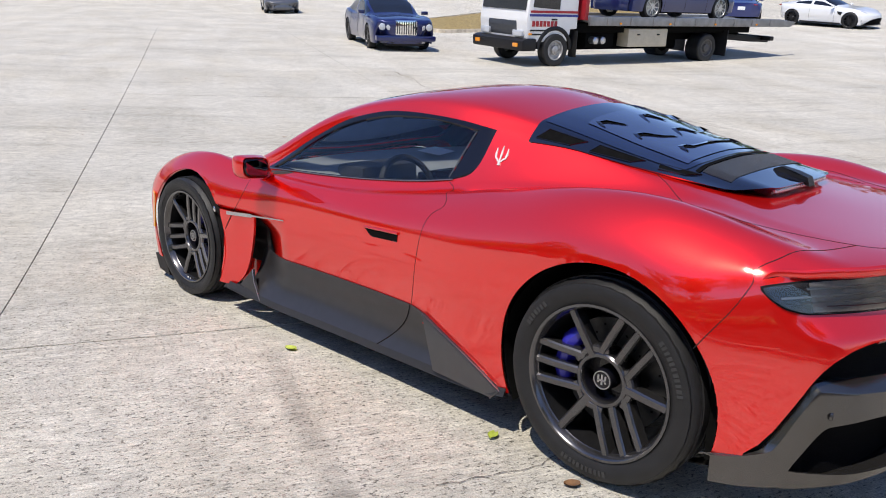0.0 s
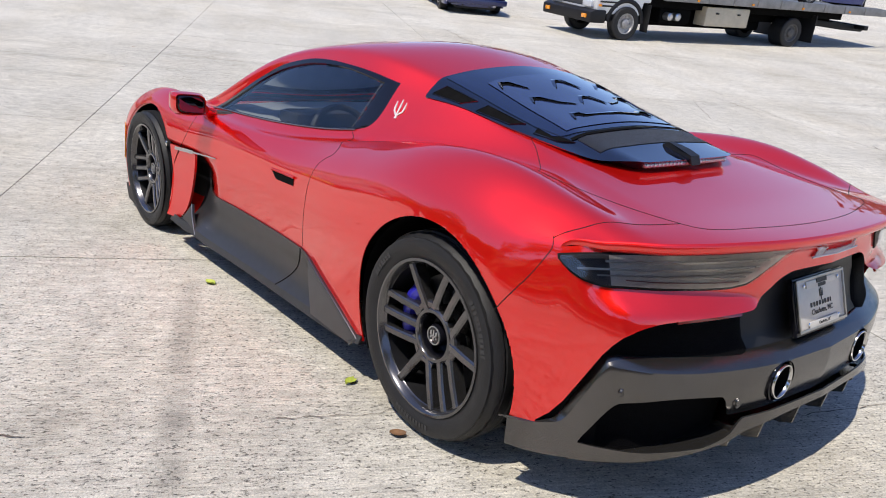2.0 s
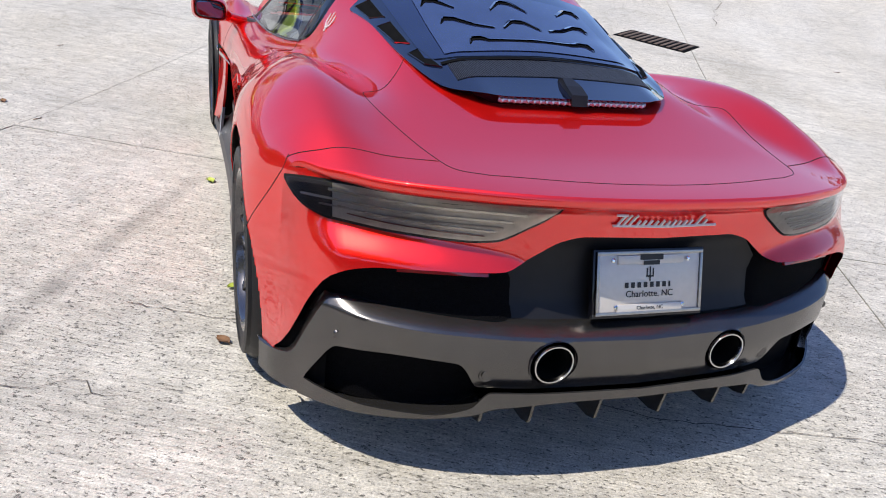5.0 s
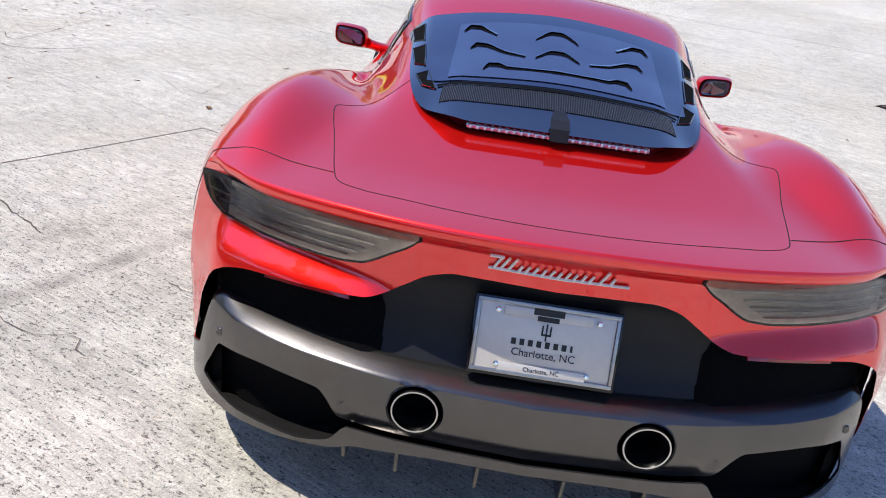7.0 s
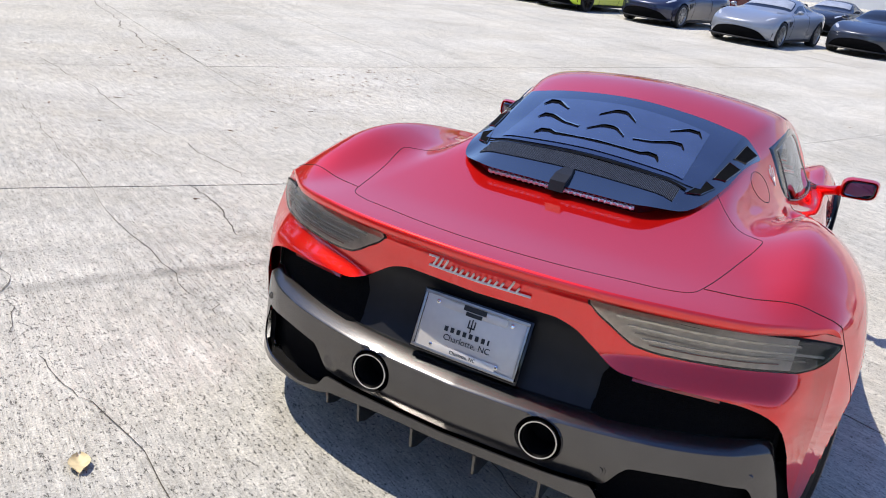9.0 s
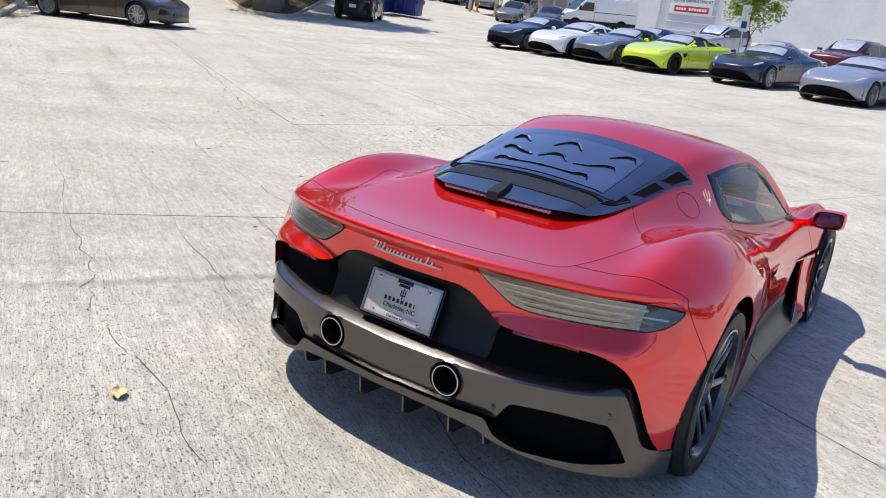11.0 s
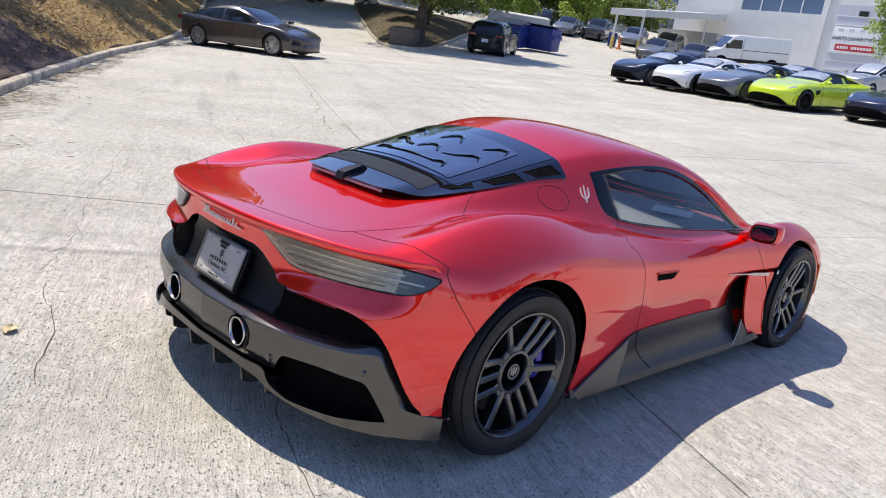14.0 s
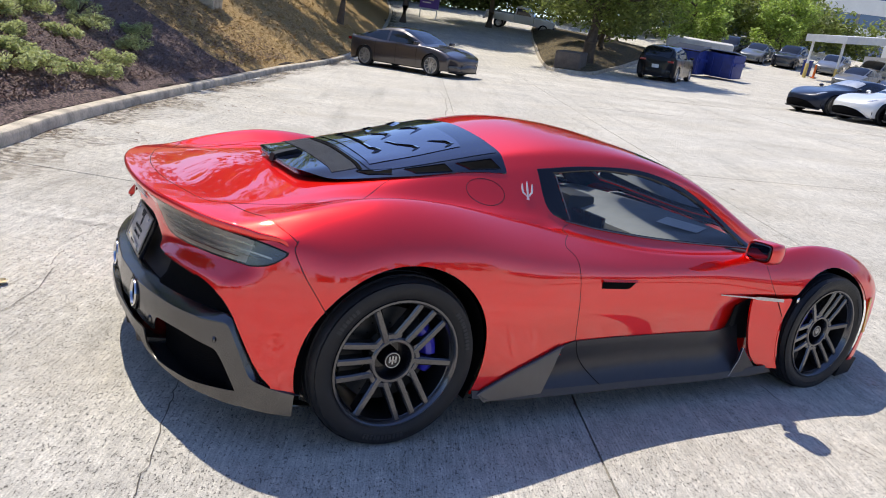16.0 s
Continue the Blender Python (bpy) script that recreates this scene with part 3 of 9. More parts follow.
def twigs():
    """Loose twigs and seed litter, in drifts."""
    rng = random.Random(8)
    bm = bmesh.new()
    for cx, cy, n, r in ((5.2, 7.0, 45, 0.9), (5.8, 4.6, 50, 0.6), (4.4, 5.2, 30, 1.4), (1.5, 9.9, 50, 0.9), (2.5, 11.5, 60, 1.2), (4.3, 15.0, 50, 1.3), (3.0, 3.4, 14, 2.0), (6.5, -2.5, 26, 3.0), (-0.6, 5.6, 24, 0.6)):
        for k in range(n):
            x, y = rng.gauss(cx, r), rng.gauss(cy, r * 0.6)
            a, l, w = rng.uniform(0, 6.3), rng.uniform(0.008, 0.038), rng.uniform(0.002, 0.008)
            z = float(ground_z(x, y)) + 0.004
            c, s = math.cos(a), math.sin(a)
            bm.faces.new([bm.verts.new((x + c * p - s * q, y + s * p + c * q, z + h)) for p, q, h in ((-l, -w, 0), (l, -w, 0.006), (l, w, 0.002), (-l, w, 0.008))])
    tagged(part("twig_litter", bm, M["leaf_brown"], normals=False), "dark twigs and seed litter scattered over the concrete", "litter", kind="stuff")


twigs()

# ---- the red sports car ----
# Lengthwise feature lines of one half of the body, nose to tail: x, y, z.
LINE_CENTRE = [(3.70, 0, 0.44), (3.50, 0, 0.58), (3.05, 0, 0.68), (2.70, 0, 0.74), (2.38, 0, 0.815), (1.84, 0, 1.110), (1.42, 0, 1.205), (1.00, 0, 1.226), (0.62, 0, 1.152), (0.22, 0, 1.038), (-0.15, 0, 0.912), (-0.50, 0, 0.845), (-0.835, 0, 0.828)]
LINE_CROWN = [(3.66, 0.30, 0.44), (3.45, 0.36, 0.57), (3.02, 0.46, 0.69), (2.66, 0.54, 0.75), (2.28, 0.63, 0.845), (1.80, 0.56, 1.075), (1.41, 0.49, 1.170), (1.00, 0.43, 1.185), (0.62, 0.38, 1.113), (0.22, 0.34, 1.008), (-0.15, 0.33, 0.902), (-0.50, 0.30, 0.843), (-0.812, 0.30, 0.827)]
LINE_RAIL = [(3.60, 0.50, 0.45), (3.40, 0.56, 0.60), (3.00, 0.64, 0.725), (2.62, 0.68, 0.775), (2.19, 0.722, 0.79), (1.78, 0.650, 0.970), (1.40, 0.605, 1.078), (1.00, 0.570, 1.095), (0.62, 0.500, 1.055), (0.22, 0.470, 0.968), (-0.15, 0.475, 0.892), (-0.47, 0.50, 0.842), (-0.745, 0.52, 0.822)]
LINE_BELT = [(3.55, 0.60, 0.46), (3.36, 0.66, 0.63), (3.00, 0.72, 0.758), (2.60, 0.745, 0.805), (2.17, 0.758, 0.778), (1.78, 0.752, 0.792), (1.40, 0.735, 0.812), (1.00, 0.690, 0.842), (0.62, 0.640, 0.876), (0.22, 0.590, 0.884), (-0.12, 0.60, 0.882), (-0.42, 0.64, 0.842), (-0.655, 0.68, 0.812)]
LINE_SHOULDER = [(3.46, 0.70, 0.46), (3.30, 0.78, 0.64), (2.98, 0.815, 0.775), (2.60, 0.82, 0.822), (2.17, 0.832, 0.765), (1.78, 0.832, 0.748), (1.40, 0.82, 0.752), (1.00, 0.785, 0.792), (0.62, 0.765, 0.862), (0.22, 0.775, 0.925), (-0.08, 0.785, 0.930), (-0.34, 0.79, 0.875), (-0.54, 0.795, 0.802)]
LINE_FLANK = [(3.36, 0.79, 0.46), (3.22, 0.87, 0.60), (2.96, 0.905, 0.700), (2.60, 0.90, 0.725), (2.17, 0.885, 0.68), (1.78, 0.875, 0.67), (1.40, 0.875, 0.675), (1.00, 0.885, 0.70), (0.62, 0.910, 0.75), (0.22, 0.940, 0.81), (-0.06, 0.945, 0.81), (-0.28, 0.930, 0.780), (-0.45, 0.885, 0.772)]
LINE_WIDEST = [(3.26, 0.86, 0.42), (3.14, 0.925, 0.50), (2.94, 0.945, 0.56), (2.60, 0.94, 0.56), (2.14, 0.905, 0.55), (1.78, 0.885, 0.54), (1.40, 0.885, 0.54), (1.00, 0.905, 0.55), (0.62, 0.950, 0.58), (0.22, 0.983, 0.61), (-0.06, 0.990, 0.61), (-0.28, 0.980, 0.60), (-0.50, 0.905, 0.59)]
LINE_LOWER = [(3.22, 0.87, 0.30), (3.12, 0.93, 0.33), (2.94, 0.945, 0.36), (2.60, 0.94, 0.36), (2.14, 0.90, 0.36), (1.78, 0.868, 0.36), (1.40, 0.868, 0.36), (1.00, 0.89, 0.36), (0.62, 0.935, 0.38), (0.22, 0.966, 0.38), (-0.06, 0.975, 0.38), (-0.28, 0.975, 0.38), (-0.49, 0.908, 0.40)]
LINE_HEM = [(3.20, 0.86, 0.17), (3.12, 0.92, 0.17), (2.94, 0.935, 0.17), (2.60, 0.935, 0.16), (2.14, 0.90, 0.15), (1.78, 0.86, 0.15), (1.40, 0.86, 0.15), (1.00, 0.885, 0.15), (0.62, 0.93, 0.16), (0.22, 0.950, 0.20), (-0.06, 0.955, 0.22), (-0.27, 0.955, 0.235), (-0.46, 0.912, 0.242)]
LINES = [LINE_CENTRE, LINE_CROWN, LINE_RAIL, LINE_BELT, LINE_SHOULDER, LINE_FLANK, LINE_WIDEST, LINE_LOWER, LINE_HEM]
AXLE_F, AXLE_R, WHEEL_Z = 2.70, 0.0, 0.345
NS, NVS = 289, 20  # steps lengthwise, steps between two lines


def body_grid():
    s = np.linspace(0, 1, NS)
    rows = np.stack([spline(line, s) for line in LINES], 1)
    t = np.linspace(0, 1, (len(LINES) - 1) * NVS + 1)
    out = []
    for r in rows:  # the section runs on smoothly across the middle
        r = np.concatenate([r[1:2] * np.array([1, -1, 1]), r])
        out.append(spline(r, (1 + t * (len(LINES) - 1)) / len(LINES)))
    return np.stack(out)


BODY = body_grid()
# a hollow between the pillar and the crest of the haunch, deepest behind the door
for _j in range(3 * NVS, 4 * NVS + 1):
    _u = (_j / NVS - 3.0)
    _x = BODY[:, _j, 0]
    _w = np.clip((0.86 - _x) / 0.10, 0, 1) ** 2 * np.clip((_x - 0.06) / 0.60, 0, 1) ** 1.3
    BODY[:, _j, 2] -= 0.030 * _w * np.sin(np.pi * min(1.0, _u / 0.86)) ** 2


def station(x, line):
    """The row at which a feature line passes x."""
    return int(np.argmin(np.abs(BODY[:, line * NVS, 0] - x)))


ROW_COWL, ROW_WS_TOP = station(2.37, 0), station(1.46, 0)

# Outlines of the side glazing on the flank, x and z: black surround, then the clear pane.
SURROUND_TOP = [(0.785, 1.066), (0.96, 1.095), (1.13, 1.110), (1.30, 1.115), (1.45, 1.104), (1.645, 1.060), (1.80, 0.993), (1.92, 0.930), (2.04, 0.858), (2.175, 0.783)]
SURROUND_LOW = [(0.907, 0.862), (1.05, 0.842), (1.21, 0.827), (1.40, 0.814), (1.58, 0.805), (1.78, 0.797), (1.98, 0.791), (2.175, 0.7805)]
SURROUND_REAR = [(0.785, 1.066), (0.790, 1.02), (0.798, 0.965), (0.812, 0.918), (0.842, 0.884), (0.907, 0.862)]
PANE_TOP = [(0.870, 1.055), (0.98, 1.074), (1.10, 1.088), (1.24, 1.090), (1.42, 1.079), (1.63, 1.031), (1.78, 0.972), (1.92, 0.893), (2.03, 0.824), (2.085, 0.793)]
PANE_LOW = [(0.932, 0.864), (1.06, 0.848), (1.22, 0.833), (1.40, 0.820), (1.58, 0.811), (1.78, 0.803), (1.95, 0.797), (2.085, 0.7925)]
_pt, _pl = spline(PANE_TOP, np.linspace(0, 1, 60)), spline(PANE_LOW, np.linspace(0, 1, 60))


def in_pane(x, z, grow=0.006):
    """Whether a place on the flank lies within the clear side glass."""
    if not 0.86 - grow < x < 2.09 + grow:
        return False
    if z > float(np.interp(x, _pt[:, 0], _pt[:, 1])) + grow or z < float(np.interp(x, _pl[:, 0], _pl[:, 1])) - grow:
        return False
    return x > 0.870 + (1.055 - z) * 0.325 - grow


def body_part(i, j):
    """Which panel a cell of the body grid belongs to."""
    v = (j + 0.5) / NVS
    if v < 1 and ROW_COWL <= i < ROW_WS_TOP:
        return "windscreen"
    if 1.4 < v < 3.2:
        p = BODY[i : i + 2, j : j + 2].reshape(-1, 3).mean(0)
        if in_pane(p[0], p[2]):
            return "window"
    return "body"


def hollow(x, z):
    """How far the flank dives inwards behind the front wheel."""
    return 0.10 * max(0.0, min(1.0, (x - 1.80) / 0.28)) ** 1.6 * max(0.0, min(1.0, (0.585 - z) / 0.10))


THROAT = curve_of([0.30, 0.336, 0.367, 0.41, 0.462, 0.53, 0.556], [1.80, 1.85, 1.956, 2.003, 2.031, 2.058, 2.066])
SILL_TOP = curve_of([0.30, 0.40, 0.70, 0.92, 1.40, 1.90, 2.20], [0.10, 0.180, 0.310, 0.372, 0.370, 0.372, 0.375])


def arch_cut(bm, cx, cz, r):
    """Cut a round wheel opening and draw the cut edge to a clean circle."""
    dead = [f for f in bm.faces if math.hypot(f.calc_center_median().x - cx, f.calc_center_median().z - cz) < r and f.calc_center_median().z < 0.86]
    bmesh.ops.delete(bm, geom=dead, context="FACES")
    for v in bm.verts:
        d = math.hypot(v.co.x - cx, v.co.z - cz)
        if v.is_boundary and d < r + 0.05 and v.co.z > 0.2:
            k = r / d
            v.co.x, v.co.z = cx + (v.co.x - cx) * k, cz + (v.co.z - cz) * k


from mathutils.bvhtree import BVHTree

_bm = bmesh.new()
grid_mesh(_bm, BODY)
_bm.normal_update()
BODY_TREE = BVHTree.FromBMesh(_bm)
_bm.free()


def on_side(x, z, side=1, out=0.0):
    """The place on the flank at x, z."""
    hit, n, _, _ = BODY_TREE.ray_cast(Vector((x, 3, z)), Vector((0, -1, 0)))
    if hit is None:
        hit, n, _, _ = BODY_TREE.find_nearest(Vector((x, 0.9, z)))
    if n.y < 0:
        n = -n
    p = hit + n * out
    return Vector((p.x, p.y * side, p.z))


def on_top(x, y, out=0.0):
    hit, n, _, _ = BODY_TREE.ray_cast(Vector((x, abs(y), 3)), Vector((0, 0, -1)))
    if hit is None:
        hit, n, _, _ = BODY_TREE.find_nearest(Vector((x, abs(y), 0.9)))
    if n.z < 0:
        n = -n
    p = hit + n * out
    return Vector((p.x, p.y * (1 if y >= 0 else -1), p.z))


def polyline(points, n):
    return spline(points, np.linspace(0, 1, n))


hero = thing("sports_car", "glossy metallic red mid-engined sports coupe parked on concrete", "car")


M["satin_edge"] = material("satin_grey_edge", (0.16, 0.16, 0.17), 0.35, 0.6)


def hero_shell():
    # painted body, both halves in one skin
    bm = bmesh.new()
    grid_mesh(bm, BODY, lambda i, j: body_part(i, j) == "body" and not (BODY[i, j, 2] < float(SILL_TOP(BODY[i, j, 0])) - 0.035 and 0.38 < BODY[i, j, 0] < 2.13))
    for cx, r in ((AXLE_F, 0.388), (AXLE_R, 0.395)):
        arch_cut(bm, cx, WHEEL_Z, r)
    # the intake hollow behind the front wheel
    for v in bm.verts:
        x, z = v.co.x, v.co.z
        if 1.35 < x < 2.40 and z < 0.60 and v.co.y > 0.7:
            v.co.y -= hollow(x, z)
    mirrored(bm)
    bmesh.ops.remove_doubles(bm, verts=[v for v in bm.verts if abs(v.co.y) < 1e-4], dist=1e-4)
    thicken(bm, 0.004)
    part("body_shell", bm, M["red"], hero, "deep red metallic painted bodywork", angle=0.9)
    # dark throat of the intake behind the front wheel
    for side in (1, -1):
        bm = bmesh.new()
        P = np.zeros((25, 9, 3))
        for i in range(25):
            z = 0.556 - 0.26 * i / 24
            for j in range(9):
                x = float(THROAT(z)) + (2.30 - float(THROAT(z))) * j / 8
                P[i, j] = (x, side * (on_side(x, z).y - hollow(x, z) + 0.004), z)
        grid_mesh(bm, P)
        part("intake_throat", bm, M["satin"], hero, "black throat of the side intake")
    # glazing
    bm = bmesh.new()
    grid_mesh(bm, BODY, lambda i, j: body_part(i, j) == "windscreen")
    mirrored(bm)
    bmesh.ops.remove_doubles(bm, verts=bm.verts, dist=1e-4)
    ws = part("windscreen", bm, M["glass"], hero, "tinted laminated windscreen")
    for side in (1, -1):
        bm = bmesh.new()
        n, m = 56, 14
        hi, lo = spline(PANE_TOP, np.linspace(0, 1, n + 1)), spline(PANE_LOW, np.linspace(0, 1, n + 1))
        P = np.zeros((n + 1, m + 1, 3))
        for i in range(n + 1):
            for j in range(m + 1):
                x, z = hi[i] + (lo[i] - hi[i]) * j / m
                P[i, j] = on_side(x, z, side, -0.002)
        grid_mesh(bm, P)
        part("side_window", bm, M["glass"], hero, "lightly tinted door glass")
        bm = bmesh.new()
        loops = []
        for top, low, rear in ((SURROUND_TOP, SURROUND_LOW, SURROUND_REAR), (PANE_TOP, PANE_LOW, [PANE_TOP[0], (0.90, 0.9595), PANE_LOW[0]])):
            loops.append(np.concatenate([spline(top, np.linspace(0, 1, 61)), spline(low, np.linspace(1, 0, 61))[1:], spline(rear, np.linspace(1, 0, 25))[1:-1]]))
        P = np.zeros((len(loops[0]) + 1, 7, 3))
        for i in range(len(loops[0]) + 1):
            a, b = loops[0][i % len(loops[0])], loops[1][i % len(loops[0])]
            for j in range(7):
                x, z = a + (b - a) * j / 6
                P[i, j] = on_side(x, z, side, (-0.001, 0.004, 0.0045, 0.0045, 0.0045, 0.0045, -0.001)[j])
        grid_mesh(bm, P)
        part("window_frame", bm, M["gloss"], hero, "gloss black window surround and quarter panel")
        bm = bmesh.new()
        tube(bm, [on_side(x, z - 0.001, side, 0.004) for x, z in spline(SURROUND_LOW, np.linspace(0, 1, 50))], 0.0035, 6)
        part("waist_strip", bm, M["satin_edge"], hero, "slim grey waist seal")
        bm = bmesh.new()
        tube(bm, [on_side(0.870 + (1.055 - z) * 0.325, z, side, 0.004) for z in np.linspace(1.052, 0.868, 12)], 0.0022, 5)
        part("glass_seal", bm, M["satin_edge"], hero, "thin upright seal behind the door glass")
    # wheel-arch liners
    for cx, r in ((AXLE_F, 0.388), (AXLE_R, 0.395)):
        for side in (1, -1):
            bm = bmesh.new()
            rings = []
            for k in range(33):
                a = radians(-28 + (236 if cx else 226) * k / 32)
                x, z = cx + (r - 0.004) * math.cos(a), WHEEL_Z + (r - 0.004) * math.sin(a)
                yo = min(on_side(max(x, -0.37), max(z, 0.25)).y - 0.014, 0.945)
                rings.append([bm.verts.new((x, side * yy, z)) for yy in (yo, yo - 0.03, 0.55)])
            for a, c in zip(rings, rings[1:]):
                for q in range(2):
                    bm.faces.new((a[q], c[q], c[q + 1], a[q + 1]))
            hub = bm.verts.new((cx, side * 0.55, WHEEL_Z))
            for a, c in zip(rings, rings[1:]):
                bm.faces.new((a[2], c[2], hub))
            part("wheel_arch_liner", bm, M["void"], hero, "black plastic arch liner")


hero_shell()


# -- wheels --
M["barrel"] = material("dark_barrel", (0.020, 0.020, 0.022), 0.4, 0.6, spread=0.2, size=30)
M["raised_rubber"] = material("raised_rubber", (0.030, 0.030, 0.031), 0.6, spread=0.1, size=50)


def wheel_spokes(bm, r_in, r_out, depth):
    """Three trident groups of three parallel bars, with a single bar between."""
    def bar(p, q, w0, w1, d0, d1):
        p, q = Vector(p), Vector(q)
        t = (q - p).normalized()
        n = Vector((-t.y, t.x))
        prof = [(-1, -0.046), (-1, -0.006), (-0.62, 0.0), (0.62, 0.0), (1, -0.006), (1, -0.046)]
        ends = []
        for c, w, d in ((p, w0, d0), (p + (q - p) * 0.55, (w0 + w1) / 2, (d0 * 0.35 + d1 * 0.65)), (q, w1, d1)):
            ends.append([bm.verts.new((c.x + n.x * a * w, d + b, c.y + n.y * a * w)) for a, b in prof])
        for e0, e1 in zip(ends, ends[1:]):
            for k in range(len(prof)):
                bm.faces.new((e0[k], e0[(k + 1) % 6], e1[(k + 1) % 6], e1[k]))
        bm.faces.new(ends[0])
        bm.faces.new(ends[-1][::-1])

    for g in range(3):
        a = radians(90 + 120 * g)
        u, n = Vector((math.cos(a), math.sin(a))), Vector((-math.sin(a), math.cos(a)))
        for off in (-0.062, 0.0, 0.062):
            base = u * (r_in - abs(off) * 0.25) + n * off * 0.92
            tip = u * math.sqrt(r_out**2 - off**2) + n * off * 1.08
            bar(base, tip, 0.0145, 0.0135, depth - 0.021, depth + 0.004)
        a += radians(60)
        u = Vector((math.cos(a), math.sin(a)))
        bar(u * r_in * 0.9, u * r_out, 0.0165, 0.0150, depth - 0.020, depth + 0.004)
        for sgn in (-1, 1):  # webs that tie a single bar to its neighbours
            b = a + sgn * radians(38)
            bar(u * r_in * 1.30, Vector((math.cos(b), math.sin(b))) * r_in * 1.24, 0.0135, 0.0125, depth - 0.018, depth - 0.021)


def make_wheel(radius, width, rim_r, spin, brake):
    """A wheel about the y axis with its outer face towards +y, hub at the origin."""
    w = new("wheel")
    w.parent = hero
    hw = width / 2
    bm = bmesh.new()
    side = [(rim_r, hw - 0.012), (rim_r + 0.012, hw - 0.004), (rim_r + 0.035, hw + 0.004), (rim_r + 0.055, hw + 0.006), (rim_r + 0.070, hw + 0.001), (radius - 0.017, hw - 0.010), (radius - 0.007, hw - 0.022), (radius - 0.001, hw - 0.042)]
    tread = []
    for k in range(5):
        a = -hw * 0.66 + k * hw * 0.33
        tread += [(radius, a + 0.012), (radius - 0.007, a + 0.0095), (radius - 0.007, a + 0.0025), (radius, a)]
    prof = [(r, -a) for r, a in side] + sorted(tread, key=lambda q: q[1]) + side[::-1]
    rings = lathe(bm, prof, 72)
    for k, ring in enumerate(rings):  # sipes across the shoulders
        if len(side) - 3 <= k < len(side) or len(rings) - len(side) <= k < len(rings) - len(side) + 3:
            for q in range(0, 72, 2):
                c = ring[q].co
                s = 1 - 0.004 / math.hypot(c.x, c.z)
                ring[q].co.x, ring[q].co.z = c.x * s, c.z * s
    tyre = part("tyre", bm, M["rubber"], w, "low-profile black tyre with raised sidewall bars")
    for a0, n in ((0.5, 7), (2.4, 11), (4.5, 11)):  # raised bars where the sidewall is lettered
        for k in range(n):
            a = a0 + k * 0.055
            m = Matrix.Rotation(-a, 4, "Y") @ Matrix.Translation((rim_r + 0.042, hw + 0.0055, 0))
            part("sidewall_bar", boxed((-0.009, -0.001, -0.0045), (0.009, 0.0014, 0.0045 if k % 3 else 0.007), 0, m), M["raised_rubber"], tyre, smooth=False)
    bm = bmesh.new()
    lathe(bm, [(rim_r + 0.006, hw - 0.012), (rim_r + 0.004, hw - 0.002), (rim_r - 0.004, hw - 0.001), (rim_r - 0.011, hw - 0.008), (rim_r - 0.014, hw - 0.024), (rim_r - 0.018, hw - 0.030)], 72)
    rim = part("rim", bm, M["rim"], w, "gunmetal alloy rim lip")
    bm = bmesh.new()
    lathe(bm, [(rim_r - 0.015, hw - 0.026), (rim_r - 0.022, hw - 0.06), (rim_r - 0.030, -hw + 0.03), (rim_r - 0.012, -hw + 0.008)], 72)
    part("rim_barrel", bm, M["barrel"], rim, "dark inner barrel")
    bm = bmesh.new()
    wheel_spokes(bm, 0.085, rim_r - 0.014, hw - 0.022)
    lathe(bm, [(0.094, hw - 0.080), (0.094, hw - 0.046), (0.088, hw - 0.040), (0.078, hw - 0.040), (0.074, hw - 0.046), (0.071, hw - 0.062)], 40)
    bmesh.ops.transform(bm, matrix=Matrix.Rotation(-radians(spin), 4, "Y"), verts=bm.verts)
    part("spokes", bm, M["rim"], w, "trident-pattern satin gunmetal spokes", angle=0.5)
    bm = bmesh.new()
    lathe(bm, [(0.074, hw - 0.052), (0.070, hw - 0.060), (0.066, hw - 0.098), (0.040, hw - 0.098), (0.037, hw - 0.058), (0.033, hw - 0.050), (0.0, hw - 0.048)], 32)
    cap = part("hub_cap", bm, M["gloss"], w, "black centre-lock hub cap")
    bm = bmesh.new()
    for k in range(-1, 2):
        box(bm, (k * 0.013 - 0.003, hw - 0.0490, -0.016 + abs(k) * 0.006), (k * 0.013 + 0.003, hw - 0.0460, 0.018 - abs(k) * 0.003))
    box(bm, (-0.016, hw - 0.0490, -0.004), (0.016, hw - 0.0460, 0.001))
    lathe(bm, [(0.031, hw - 0.050), (0.031, hw - 0.0460), (0.0285, hw - 0.0460), (0.0285, hw - 0.050)], 28)
    part("cap_emblem", bm, M["alu"], cap, "silver ring and pronged emblem", smooth=False)
    bm = bmesh.new()
    lathe(bm, [(0.100, -0.005), (0.192, -0.005), (0.192, 0.027), (0.100, 0.027), (0.100, -0.005)], 48)
    disc = part("brake_disc", bm, M["disc"], w, "drilled steel brake disc", angle=0.4)
    for k in range(24):
        a, r = 2 * math.pi * k / 24, (0.125, 0.146, 0.168)[k % 3]
        part("drill_hole", boxed((-0.0035, 0.0272, -0.0035), (0.0035, 0.0280, 0.0035), 0, Matrix.Translation((r * math.cos(a), 0, r * math.sin(a)))), M["void"], disc, smooth=False)
    bm = bmesh.new()
    pts = [(0.168 * math.cos(a), hw - 0.088, 0.168 * math.sin(a)) for a in np.linspace(radians(brake - 36), radians(brake + 36), 9)]
    tube(bm, pts, [0.024, 0.036, 0.04, 0.038, 0.038, 0.038, 0.04, 0.036, 0.024], 10, flat=0.9)
    part("brake_caliper", bm, M["blue"], w, "bright blue brake caliper")
    return w


